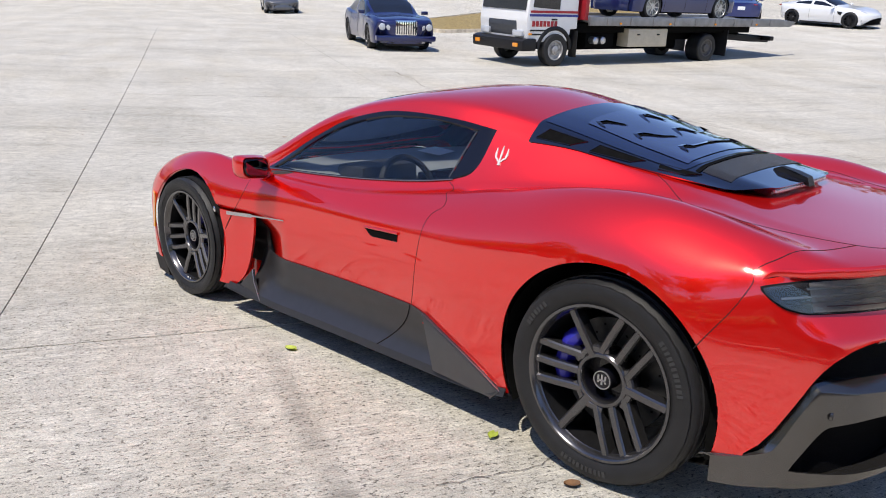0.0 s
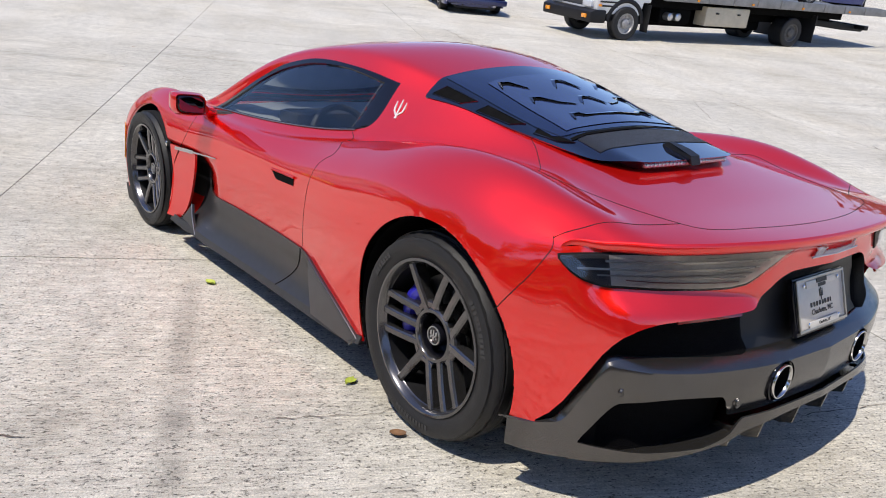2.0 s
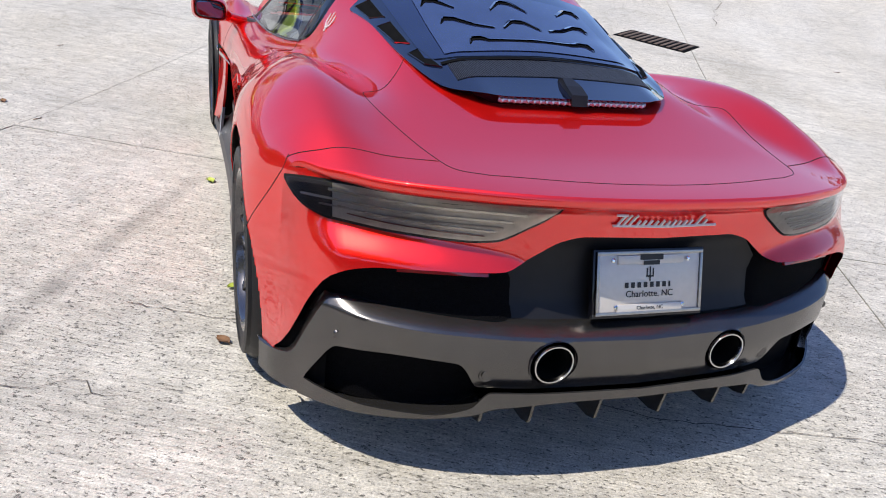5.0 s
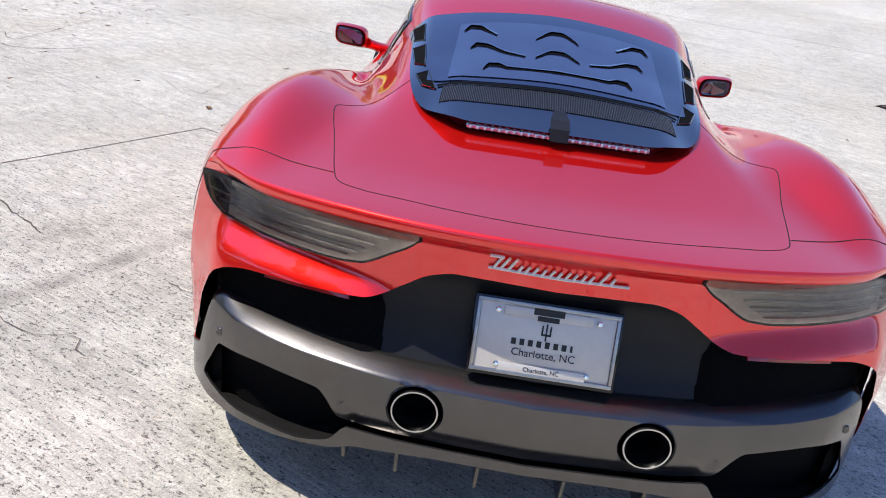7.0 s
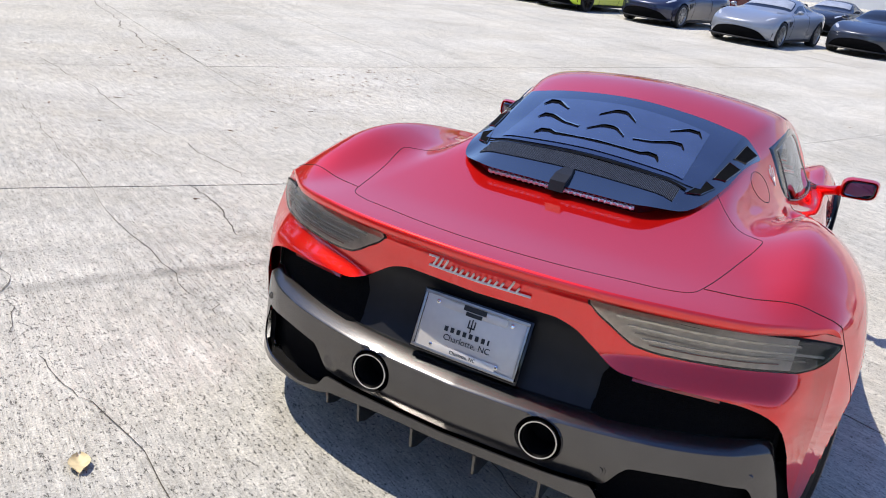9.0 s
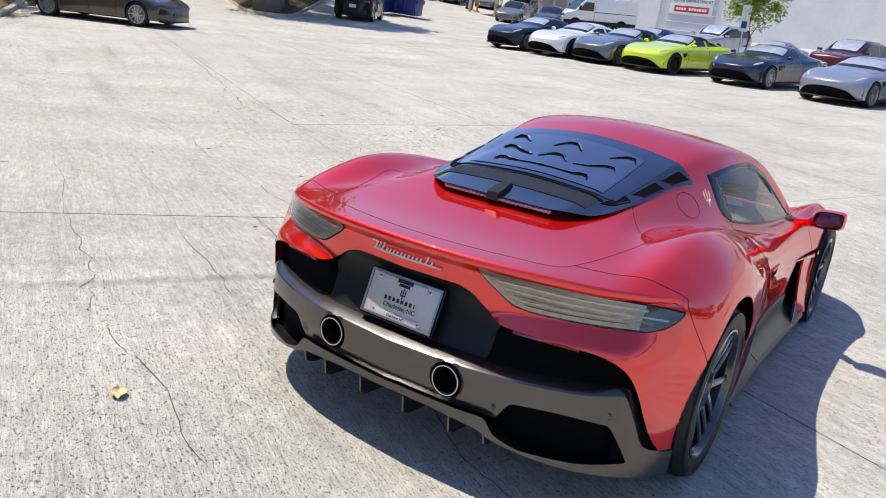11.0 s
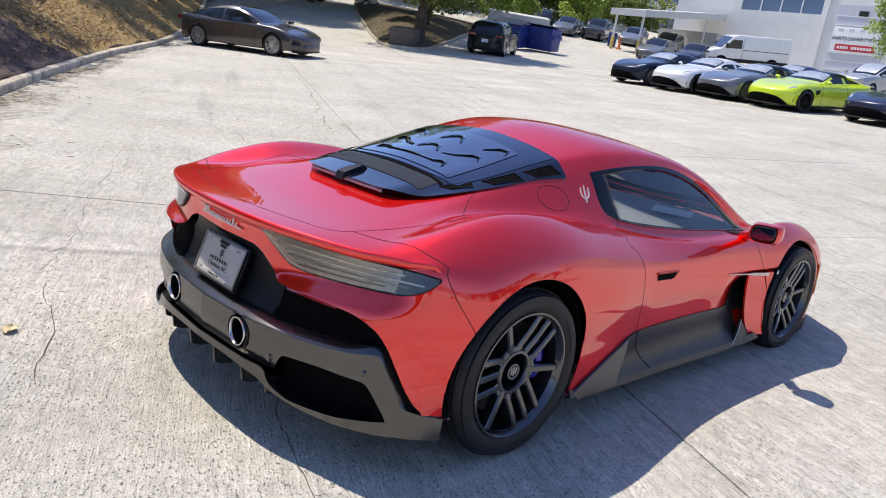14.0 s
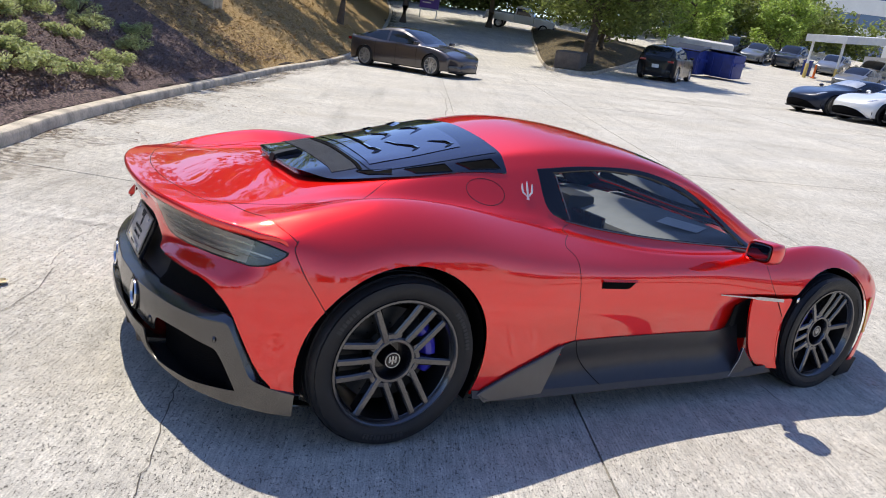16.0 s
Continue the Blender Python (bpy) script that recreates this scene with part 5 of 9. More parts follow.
def hero_cover():
    xf = lambda y: 0.632 + 0.004 * (y / 0.48) ** 2
    # raised black surround, with a skirt down into the body
    P = np.zeros((61, 31, 3))
    for i in range(61):
        y = 0.528 * math.sin(radians(-90 + 3 * i))
        a, b = xf(y), float(COVER_R(abs(y)))
        for j in range(31):
            P[i, j] = cover_at(a + (b - a) * j / 30, y, 0.006)
    bm = bmesh.new()
    vs = grid_mesh(bm, P)
    rim = [(i, 0) for i in range(61)] + [(60, j) for j in range(1, 31)] + [(i, 30) for i in range(59, -1, -1)] + [(0, j) for j in range(29, 0, -1)]
    lows = []
    for i, j in rim:
        p = P[i, j]
        lows.append(bm.verts.new((p[0] + (0.040 if j == 30 else 0), p[1] * 0.99, p[2] - (0.008 + 0.026 * (1 - ease((abs(p[1]) - 0.25) / 0.10)) if j == 30 else 0.03))))
    n = len(rim)
    for k in range(n):
        q = (vs[rim[k]], vs[rim[(k + 1) % n]], lows[(k + 1) % n], lows[k])
        if len({tuple(v.co) for v in q}) == 4:
            bm.faces.new(q)
    cover = part("engine_cover", bm, M["cover_gloss"], hero, "gloss black vented engine cover", angle=0.7)
    # glass pane
    P = np.zeros((41, 21, 3))
    for i in range(41):
        for j in range(21):
            v = (i - 20) / 20
            x0, x1 = xf(0.45 * v) - 0.018, 0.030 + 0.035 * abs(v) ** 8
            x = x0 + (x1 - x0) * j / 20
            P[i, j] = cover_at(x, v * (0.398 + 0.085 * max(0.0, x - 0.08)), 0.0095)
    bm = sheet(P, 0.004)
    pane = part("engine_glass", bm, M["engine_glass"], cover, "dark tinted engine glass")
    bm = cover_sheet(-0.335, 0.335, lambda y: 0.515 - 0.02 * (abs(y) / 0.33) ** 4, lambda y: 0.060, 0.0125, 30, 16)
    part("clear_window", bm, M["engine_clear"], pane, "paler see-through middle of the pane")
    # louvres
    for pts, w in (
        ([(0.428, 0.318), (0.462, 0.300), (0.455, 0.262), (0.418, 0.228), (0.395, 0.205)], [0.006, 0.026, 0.024, 0.010, 0.003]),
        ([(0.376, 0.073), (0.425, 0.034), (0.437, 0.018), (0.437, -0.018), (0.425, -0.034), (0.376, -0.073)], [0.004, 0.016, 0.022, 0.022, 0.016, 0.004]),
        ([(0.290, 0.285), (0.318, 0.268), (0.312, 0.232), (0.262, 0.170), (0.238, 0.105)], [0.006, 0.024, 0.022, 0.010, 0.004]),
        ([(0.236, 0.072), (0.280, 0.034), (0.288, 0.018), (0.288, -0.018), (0.280, -0.034), (0.236, -0.072)], [0.004, 0.014, 0.020, 0.020, 0.014, 0.004]),
        ([(0.130, 0.232), (0.160, 0.218), (0.162, 0.185), (0.146, 0.160), (0.144, 0.0), (0.146, -0.160), (0.162, -0.185), (0.160, -0.218), (0.130, -0.232)], [0.006, 0.022, 0.022, 0.012, 0.011, 0.012, 0.022, 0.022, 0.006]),
    ):
        for sgn in ((1, -1) if abs(pts[0][1] + pts[-1][1]) > 0.1 else (1,)):
            q = [cover_at(x - 0.05 * max(0.0, 0.5 - x), sgn * y, 0.0145) for x, y in pts]
            bm = bmesh.new()
            w = [0.72 * c for c in w]
            ribbon(bm, q, lambda p: (-0.25, 0, 1), w)
            slot = part("louvre_slot", bm, M["void"], pane, "black louvre opening")
            bm = bmesh.new()
            a = [bm.verts.new((p[0] + w[k] * 0.5 + 0.018, p[1] * 0.98, cover_at(p[0] + w[k] * 0.5 + 0.018, p[1], 0.0130)[2])) for k, p in enumerate(q)]
            b = [bm.verts.new((p[0] + w[k] * 0.2, p[1], p[2] + 0.002 + w[k] * 0.35)) for k, p in enumerate(q)]
            for k in range(len(q) - 1):
                bm.faces.new((a[k], a[k + 1], b[k + 1], b[k]))
            part("louvre_hood", bm, M["engine_glass"], slot, "raised glass louvre lip")
    # grille strip, camera, lamp strip under the rear edge
    bm = cover_sheet(-0.342, 0.342, lambda y: 0.0, lambda y: -0.108 + 0.0 * y, 0.0085, 30, 4, 0.003)
    part("grille_strip", bm, M["grille"], cover, "dark woven mesh grille")
    bm = bmesh.new()
    ribbon(bm, [cover_at(0.011, y, 0.010) for y in np.linspace(-0.36, 0.36, 21)], lambda p: (-0.25, 0, 1), 0.016)
    part("shadow_gap", bm, M["void"], cover, "deep black gap")
    bm = bmesh.new()
    zc = [cover_at(x, 0)[2] for x in (-0.10, -0.20, -0.262)]
    pts = [(-0.125, zc[0] + 0.004), (-0.150, zc[0] + 0.014), (-0.205, zc[1] + 0.024), (-0.252, zc[2] + 0.020), (-0.262, zc[2] - 0.012), (-0.12, zc[0] - 0.01)]
    ring = [[bm.verts.new((x, s * (0.016 + 0.010 * (1 < k < 5)), z)) for k, (x, z) in enumerate(pts)] for s in (1, -1)]
    n = len(pts)
    bm.faces.new(ring[0])
    bm.faces.new(ring[1][::-1])
    for k in range(n):
        bm.faces.new((ring[0][k], ring[1][k], ring[1][(k + 1) % n], ring[0][(k + 1) % n]))
    part("camera_housing", bm, M["satin"], cover, "small black camera pod", smooth=False)
    strip = bmesh.new()
    tube(strip, [cover_at(float(COVER_R(abs(y))) + 0.020, y, -0.012) for y in np.linspace(-0.25, 0.25, 31)], 0.009, 8)
    strip = part("brake_light", strip, M["clear_lens"], cover, "clear beaded brake-light strip")
    for k in range(25):
        y = -0.24 + 0.02 * k
        bm = bmesh.new()
        bmesh.ops.create_icosphere(bm, subdivisions=1, radius=0.0095, matrix=Matrix.Translation(cover_at(float(COVER_R(abs(y))) + 0.016, y, -0.013)))
        part("lens_bead", bm, M["clear_lens"], strip)
    # three mesh vents down each side
    for sgn in (1, -1):
        for q in ([(0.612, 0.514), (0.578, 0.468), (0.415, 0.450), (0.468, 0.491)], [(0.385, 0.483), (0.365, 0.439), (0.185, 0.418), (0.225, 0.456)], [(0.122, 0.437), (0.137, 0.400), (-0.008, 0.362), (0.030, 0.407)]):
            bm = bmesh.new()
            P = np.zeros((9, 6, 3))
            for i in range(9):
                for j in range(6):
                    a, b = i / 8, j / 5
                    x = (q[0][0] * (1 - b) + q[1][0] * b) * (1 - a) + (q[3][0] * (1 - b) + q[2][0] * b) * a
                    y = (q[0][1] * (1 - b) + q[1][1] * b) * (1 - a) + (q[3][1] * (1 - b) + q[2][1] * b) * a
                    P[i, j] = cover_at(x, sgn * y, 0.0078)
            vent = part("side_vent", sheet(P), M["void"], cover, "black mesh side vent")
            bm = bmesh.new()
            rim = [cover_at(x, sgn * y, 0.008) for x, y in q]
            tube(bm, [rim[0], rim[1], rim[2], rim[3]], 0.0025, 6, closed=True)
            part("vent_rim", bm, M["gloss"], vent, "gloss black rim")


M["cover_gloss"] = material("cover_gloss_black", (0.005, 0.007, 0.018), 0.04, 0.0, coat=1.0, Coat_IOR=1.5, Specular_IOR_Level=0.4)
M["engine_glass"] = material("engine_glass", (0.007, 0.011, 0.036), 0.03, 0.0, coat=1.0, Coat_IOR=1.5, Specular_IOR_Level=0.5)
M["engine_clear"] = material("engine_clear_glass", (0.020, 0.028, 0.070), 0.04, 0.0, spread=0.3, size=14, coat=1.0, Coat_IOR=1.8, Specular_IOR_Level=1.0)
M["clear_lens"] = material("clear_lens_beads", (0.62, 0.62, 0.63), 0.15, 0.6, coat=1.0)


def grille_material():
    m = bpy.data.materials.new("woven_grille")
    m.use_nodes = True
    t = m.node_tree
    b = t.nodes["Principled BSDF"]
    co, wv, rp = t.nodes.new("ShaderNodeTexCoord"), t.nodes.new("ShaderNodeTexWave"), t.nodes.new("ShaderNodeValToRGB")
    wv.bands_direction = "Y"
    wv.inputs["Scale"].default_value, wv.inputs["Distortion"].default_value, wv.inputs["Detail"].default_value = 62, 0.4, 1
    rp.color_ramp.elements[0].color, rp.color_ramp.elements[1].color = (0.005, 0.005, 0.006, 1), (0.075, 0.075, 0.08, 1)
    rp.color_ramp.elements[0].position = 0.45
    t.links.new(co.outputs["Object"], wv.inputs["Vector"])
    t.links.new(wv.outputs["Fac"], rp.inputs[0])
    t.links.new(rp.outputs[0], b.inputs["Base Color"])
    b.inputs["Roughness"].default_value, b.inputs["Metallic"].default_value = 0.45, 0.4
    bp = t.nodes.new("ShaderNodeBump")
    bp.inputs["Distance"].default_value = 0.003
    t.links.new(wv.outputs["Fac"], bp.inputs["Height"])
    t.links.new(bp.outputs[0], b.inputs["Normal"])
    return m


M["grille"] = grille_material()
hero_cover()


# -- panel gaps --
def gap_on_side(points, n=30, width=0.0036, side=1):
    bm = bmesh.new()
    q = polyline(points, n)
    tube(bm, [on_side(x, z, side, -0.0006) for x, z in q], width / 2, 5)
    return part("panel_gap", bm, M["seam"], hero)


def gap_on_top(points, n=30, width=0.0034):
    bm = bmesh.new()
    tube(bm, [on_top(x, y, -0.0006) for x, y in polyline(points, n)], width / 2, 5)
    return part("panel_gap", bm, M["seam"], hero)


for side in (1, -1):
    gap_on_side([(0.920, 0.852), (0.862, 0.826), (0.815, 0.805), (0.802, 0.785), (0.825, 0.766), (0.842, 0.742), (0.854, 0.660), (0.876, 0.530), (0.896, 0.440), (0.914, 0.372)], 60, side=side)
    gap_on_side([(2.135, 0.785), (2.155, 0.700), (2.195, 0.620), (2.255, 0.540), (2.315, 0.460)], 20, side=side)
    gap_on_side([(-0.416, 0.795), (-0.430, 0.772), (-0.425, 0.745), (-0.395, 0.680), (-0.350, 0.610), (-0.318, 0.560)], 12, side=side)
    gap_on_top([(0.115, side * 0.452), (0.05, side * 0.488), (-0.04, side * 0.555), (-0.075, side * 0.60)], 14)
    # boot-lid outline and the join along the haunch
    gap_on_top([(-0.075, side * 0.60), (-0.12, side * 0.632), (-0.20, side * 0.622), (-0.33, side * 0.590), (-0.555, side * 0.539), (-0.632, side * 0.508), (-0.672, side * 0.440)], 40)
    gap_on_top([(-0.574, side * 0.537), (-0.545, side * 0.61), (-0.512, side * 0.69), (-0.470, side * 0.80), (-0.440, side * 0.855), (-0.420, side * 0.885)], 24, 0.004)
gap_on_top([(-0.672, 0.44), (-0.692, 0.36), (-0.720, 0.245), (-0.738, 0.12), (-0.743, 0.0), (-0.738, -0.12), (-0.720, -0.245), (-0.692, -0.36), (-0.672, -0.44)], 40)


# -- flank: sills, intake blade, badges, handle, mirrors --
def side_sheet(bm, x0, x1, top, low, out_top, out_low, nx=40, nz=6, bulge=0.0):
    """A strip along the flank between two heights, at given widths."""
    P = np.zeros((nx + 1, nz + 1, 3))
    for i in range(nx + 1):
        x = x0 + (x1 - x0) * i / nx
        for j in range(nz + 1):
            k = j / nz
            P[i, j] = (x, float(out_top(x)) * (1 - k) + float(out_low(x)) * k - bulge * math.sin(math.pi * k**1.35), float(top(x)) * (1 - k) + float(low(x)) * k)
    grid_mesh(bm, P)


BLADE = curve_of([0.17, 0.182, 0.235, 0.296, 0.40, 0.48, 0.56], [2.235, 2.216, 2.150, 2.115, 2.085, 2.070, 2.062])


def flank():
    def out_top(x):
        z = float(SILL_TOP(x)) + 0.004
        return on_side(x, z).y - hollow(x, z) + 0.007

    out_low = curve_of([0.36, 0.60, 1.0, 1.40, 1.80, 2.06, 2.24], [0.955, 0.945, 0.930, 0.925, 0.928, 0.935, 0.945])
    low = curve_of([0.36, 0.55, 1.1, 1.8, 2.24], [0.175, 0.145, 0.132, 0.130, 0.160])
    for side in (1, -1):
        bm = bmesh.new()
        side_sheet(bm, 0.385, 2.12, lambda x: SILL_TOP(x) + 0.004, lambda x: low(x) + 0.03, out_top, lambda x: out_low(x) - 0.004, 70, 14, 0.030)
        side_sheet(bm, 0.37, 2.26, lambda x: low(x) + 0.03, lambda x: low(x), lambda x: out_low(x) - 0.004, lambda x: out_low(x) + 0.008, 60, 2)
        side_sheet(bm, 0.37, 2.26, lambda x: low(x), lambda x: low(x) - 0.012, lambda x: out_low(x) + 0.008, lambda x: out_low(x) - 0.02, 60, 1)
        bmesh.ops.remove_doubles(bm, verts=bm.verts, dist=0.0004)
        if side < 0:
            b2 = flip_copy(bm)
            bm.free()
            bm = b2
        thicken(bm, 0.006)
        sill = part("side_skirt", bm, M["skirt"], hero, "satin dark grey side skirt")
        # raised wedge ahead of the rear wheel
        bm = bmesh.new()
        P = np.zeros((25, 7, 3))
        for i in range(25):
            k = i / 24
            xt = 0.395 + 0.435 * k
            zt = float(SILL_TOP(xt)) + 0.008
            xb, zb, yb = 0.43 + 0.30 * k, 0.150 + 0.012 * k, 0.960 - 0.004 * k
            yt = on_side(xt, zt).y + 0.009
            for j in range(7):
                u = j / 6
                P[i, j] = (xt + (xb - xt) * u, side * (yt + (yb - yt) * u**0.8), zt + (zb - zt) * u)
        back = P - np.array([0, side * 0.014, 0])
        grid_mesh(bm, np.concatenate([back[:, :1], P, back[:, -1:]], 1))
        for k in (0, -1):
            grid_mesh(bm, np.stack([P[k], back[k]]))
        wedge = part("skirt_wedge", bm, M["satin_light"], sill, "lighter grey blade", angle=0.5)
        bm = bmesh.new()
        tube(bm, [P[i, 0] + np.array([0, side * 0.001, -0.004]) for i in range(25)], 0.0055, 8)
        tube(bm, [P[0, j] + np.array([0.003, side * 0.001, 0]) for j in range(7)], 0.0045, 8)
        part("rolled_edge", bm, M["satin_light"], wedge, "rounded satin edge")
        gap, run = bmesh.new(), []
        for k in np.linspace(0, 1, 14):
            x = 0.914 + 0.181 * k**1.5
            y = out_top(x) * (1 - k) + (float(out_low(x)) - 0.004) * k - 0.030 * math.sin(math.pi * k**1.35)
            run.append((x, side * (y + 0.001), (float(SILL_TOP(x)) + 0.004) * (1 - k) + (float(low(x)) + 0.03) * k))
        tube(gap, run, 0.0024, 5)
        part("panel_gap", gap, M["seam"], hero)
        # fin at the front end of the skirt
        bm = bmesh.new()
        pts = [(2.078, 0.914, 0.286), (2.050, 0.924, 0.225), (1.985, 0.936, 0.142), (2.10, 0.944, 0.136), (2.31, 0.950, 0.152), (2.29, 0.946, 0.172), (2.175, 0.930, 0.188)]
        a = [bm.verts.new((x, side * y, z)) for x, y, z in pts]
        c = [bm.verts.new((x, side * (y - 0.014), z)) for x, y, z in pts]
        bm.faces.new(a)
        bm.faces.new(c[::-1])
        for k in range(7):
            bm.faces.new((a[k], a[(k + 1) % 7], c[(k + 1) % 7], c[k]))
        part("skirt_fin", bm, M["skirt"], sill, "upswept skirt fin", smooth=False)
        # pale tube that draws the sun's highlight along the fin's rear edge
        bm = bmesh.new()
        tube(bm, [(2.078, side * 0.914, 0.287), (2.050, side * 0.9245, 0.225), (1.985, side * 0.937, 0.143)], 0.002, 6)
        part("fin_edge", bm, M["alu"], sill, "sun highlight drawn along the fin edge")
        # body-coloured blade behind the front wheel, with the dark duct behind it
        bm = bmesh.new()
        top, bot = 0.560, 0.170
        P = np.zeros((12, 9, 3))
        for i in range(12):
            k = i / 11
            z = top + (bot - top) * k
            xr = float(BLADE(z))
            for j in range(9):
                u = j / 8
                x = xr + (2.36 - xr) * u
                P[i, j] = (x, side * ((0.898 + 0.03 * k * k) + 0.022 * u), z)
        grid_mesh(bm, P)
        for v in bm.verts:
            d = math.hypot(v.co.x - AXLE_F, v.co.z - WHEEL_Z)
            if d < 0.388:
                v.co.x = AXLE_F - math.sqrt(max(0.0, 0.388**2 - (v.co.z - WHEEL_Z) ** 2))
        thicken(bm, 0.012)
        part("intake_blade", bm, M["red"], hero, "red blade behind the front wheel")
        bm = bmesh.new()
        box(bm, (2.05, 0.60 * side - 0.1, 0.15), (2.30, 0.60 * side + 0.1, 0.56), 0.01)
        part("intake_duct", bm, M["void"], hero, "black air duct")
        # script badge as plain bars, and a small indicator
        bm = bmesh.new()
        for x0, x1, h0, h1 in ((1.815, 2.075, 0.005, 0.008), (2.075, 2.285, 0.017, 0.017)):
            q = [(x0, h0), (x1, h1)]
            a = []
            for x, h in q:
                zc = 0.578 - 0.058 * (x - 1.82)
                a += [on_side(x, zc + h / 2, side, 0.004), on_side(x, zc - h / 2, side, 0.004)]
            vs = [bm.verts.new(p) for p in (a[0], a[2], a[3], a[1])]
            bm.faces.new(vs)
        thicken(bm, 0.004)
        badge = part("name_badge", bm, M["alu"], hero, "brushed silver fender badge", smooth=False)
        for k in range(4):
            bm = bmesh.new()
            x0 = 2.105 + 0.042 * k
            zc = 0.578 - 0.058 * (x0 - 1.80)
            vs = [bm.verts.new(on_side(x, z, side, 0.0055)) for x, z in ((x0, zc - 0.005), (x0 + 0.030, zc - 0.005), (x0 + 0.034, zc + 0.005), (x0 + 0.004, zc + 0.005))]
            bm.faces.new(vs)
            part("badge_bar", bm, M["ink"], badge, smooth=False)
        bm = bmesh.new()
        bmesh.ops.create_uvsphere(bm, u_segments=12, v_segments=8, radius=0.014, matrix=Matrix.Translation(on_side(2.405, 0.553, side)) @ Matrix.Diagonal((1, 0.4, 1.2, 1)))
        part("fender_camera", bm, M["chrome"], hero, "small round chrome fender button")
        # recessed handle
        bm = bmesh.new()
        P = np.zeros((13, 5, 3))
        for i in range(13):
            x = 0.992 + 0.215 * i / 12
            zt, zb = 0.654 - 0.008 * i / 12, 0.622 - 0.010 * i / 12 + 0.03 * max(0.0, (x - 1.165) / 0.042)
            for j in range(5):
                P[i, j] = on_side(x, zt + (zb - zt) * j / 4, side, 0.002)
        grid_mesh(bm, P)
        hd = part("door_handle", bm, M["void"], hero, "recessed door pull with dark pocket", smooth=False)
        bm = bmesh.new()
        tube(bm, [on_side(x, z, side, 0.004) for x, z in ((0.988, 0.657), (1.10, 0.653), (1.212, 0.649))], 0.006, 6)
        part("handle_lip", bm, M["red"], hd, "red lip over the pocket")
        # black deflector ahead of the front wheel
        bm = bmesh.new()
        pts = [(3.03, 0.205), (3.15, 0.175), (3.11, 0.085), (2.985, 0.065)]
        a = [bm.verts.new((x, side * 0.925, z)) for x, z in pts]
        c = [bm.verts.new((x + 0.02, side * 0.70, z)) for x, z in pts]
        bm.faces.new(a)
        bm.faces.new(c[::-1])
        for k in range(4):
            bm.faces.new((a[k], a[(k + 1) % 4], c[(k + 1) % 4], c[k]))
        part("wheel_deflector", bm, M["satin"], hero, "black deflector flap ahead of the front wheel", smooth=False)
        # side marker
        bm = bmesh.new()
        a = [bm.verts.new(on_side(x, z, side, 0.004)) for x, z in ((3.080, 0.35), (3.110, 0.35), (3.088, 0.565), (3.055, 0.555))]
        bm.faces.new(a)
        thicken(bm, 0.006)
        part("side_marker", bm, M["amber"], hero, "amber side marker lamp", smooth=False)
        # pronged emblem on the rear pillar
        bm = bmesh.new()

        def prong(pts, w):
            ribbon(bm, [on_side(0.725 + x * 0.85, 0.966 + z * 0.66, side, 0.004) for x, z in pts], lambda p: (0, side, 0.4), w)

        prong([(-0.002, -0.048), (0.0, -0.02), (0.001, 0.01), (0.004, 0.062)], [0.014, 0.006, 0.009, 0.003])
        prong([(-0.012, -0.020), (-0.026, -0.008), (-0.028, 0.012), (-0.024, 0.046)], [0.006, 0.008, 0.009, 0.003])
        prong([(0.010, -0.020), (0.025, -0.006), (0.029, 0.014), (0.032, 0.048)], [0.006, 0.008, 0.009, 0.003])
        prong([(-0.014, -0.024), (0.0, -0.028), (0.014, -0.023)], [0.005, 0.008, 0.005])
        thicken(bm, 0.004)
        part("pillar_emblem", bm, M["script"], hero, "chrome three-pronged emblem", smooth=False)
        # mirror
        bm = bmesh.new()
        c = Vector((1.93, side * 0.985, 0.835))
        rings = []
        for k, (dx, sy, sz) in enumerate(((-0.045, 0.072, 0.042), (-0.054, 0.080, 0.049), (-0.02, 0.090, 0.058), (0.03, 0.084, 0.054), (0.07, 0.064, 0.040), (0.095, 0.030, 0.018))):
            ring = []
            for q in range(20):
                a = 2 * math.pi * q / 20
                ca, sa = math.cos(a), math.sin(a)
                ring.append(bm.verts.new((c.x + dx - 0.03 * ca * 0.4, c.y + side * sy * math.copysign(abs(ca) ** 0.5, ca), c.z + sz * math.copysign(abs(sa) ** 0.5, sa) + 0.012 * ca)))
            rings.append(ring)
        for a, b in zip(rings, rings[1:]):
            for q in range(20):
                bm.faces.new((a[q], a[(q + 1) % 20], b[(q + 1) % 20], b[q]))
        bm.faces.new(rings[-1])
        foot = on_side(2.06, 0.765, side)
        tube(bm, [(1.955, side * 0.905, 0.80), (2.0, side * 0.865, 0.785), (foot.x, foot.y, foot.z)], [0.040, 0.036, 0.044], 12, flat=0.7)
        mir = part("door_mirror", bm, M["red"], hero, "red door mirror with black backing")
        bm = bmesh.new()
        ring = []
        for q in range(20):
            a = 2 * math.pi * q / 20
            ca, sa = math.cos(a), math.sin(a)
            ring.append(bm.verts.new((c.x - 0.056 - 0.012 * ca, c.y + side * 0.066 * math.copysign(abs(ca) ** 0.5, ca), c.z + 0.037 * math.copysign(abs(sa) ** 0.5, sa) + 0.012 * ca)))
        bm.faces.new(ring)
        thicken(bm, 0.004)
        part("mirror_glass", bm, M["mirror"], mir, "dark reflective mirror glass", smooth=False)
        bm = bmesh.new()
        outer, inner = [], []
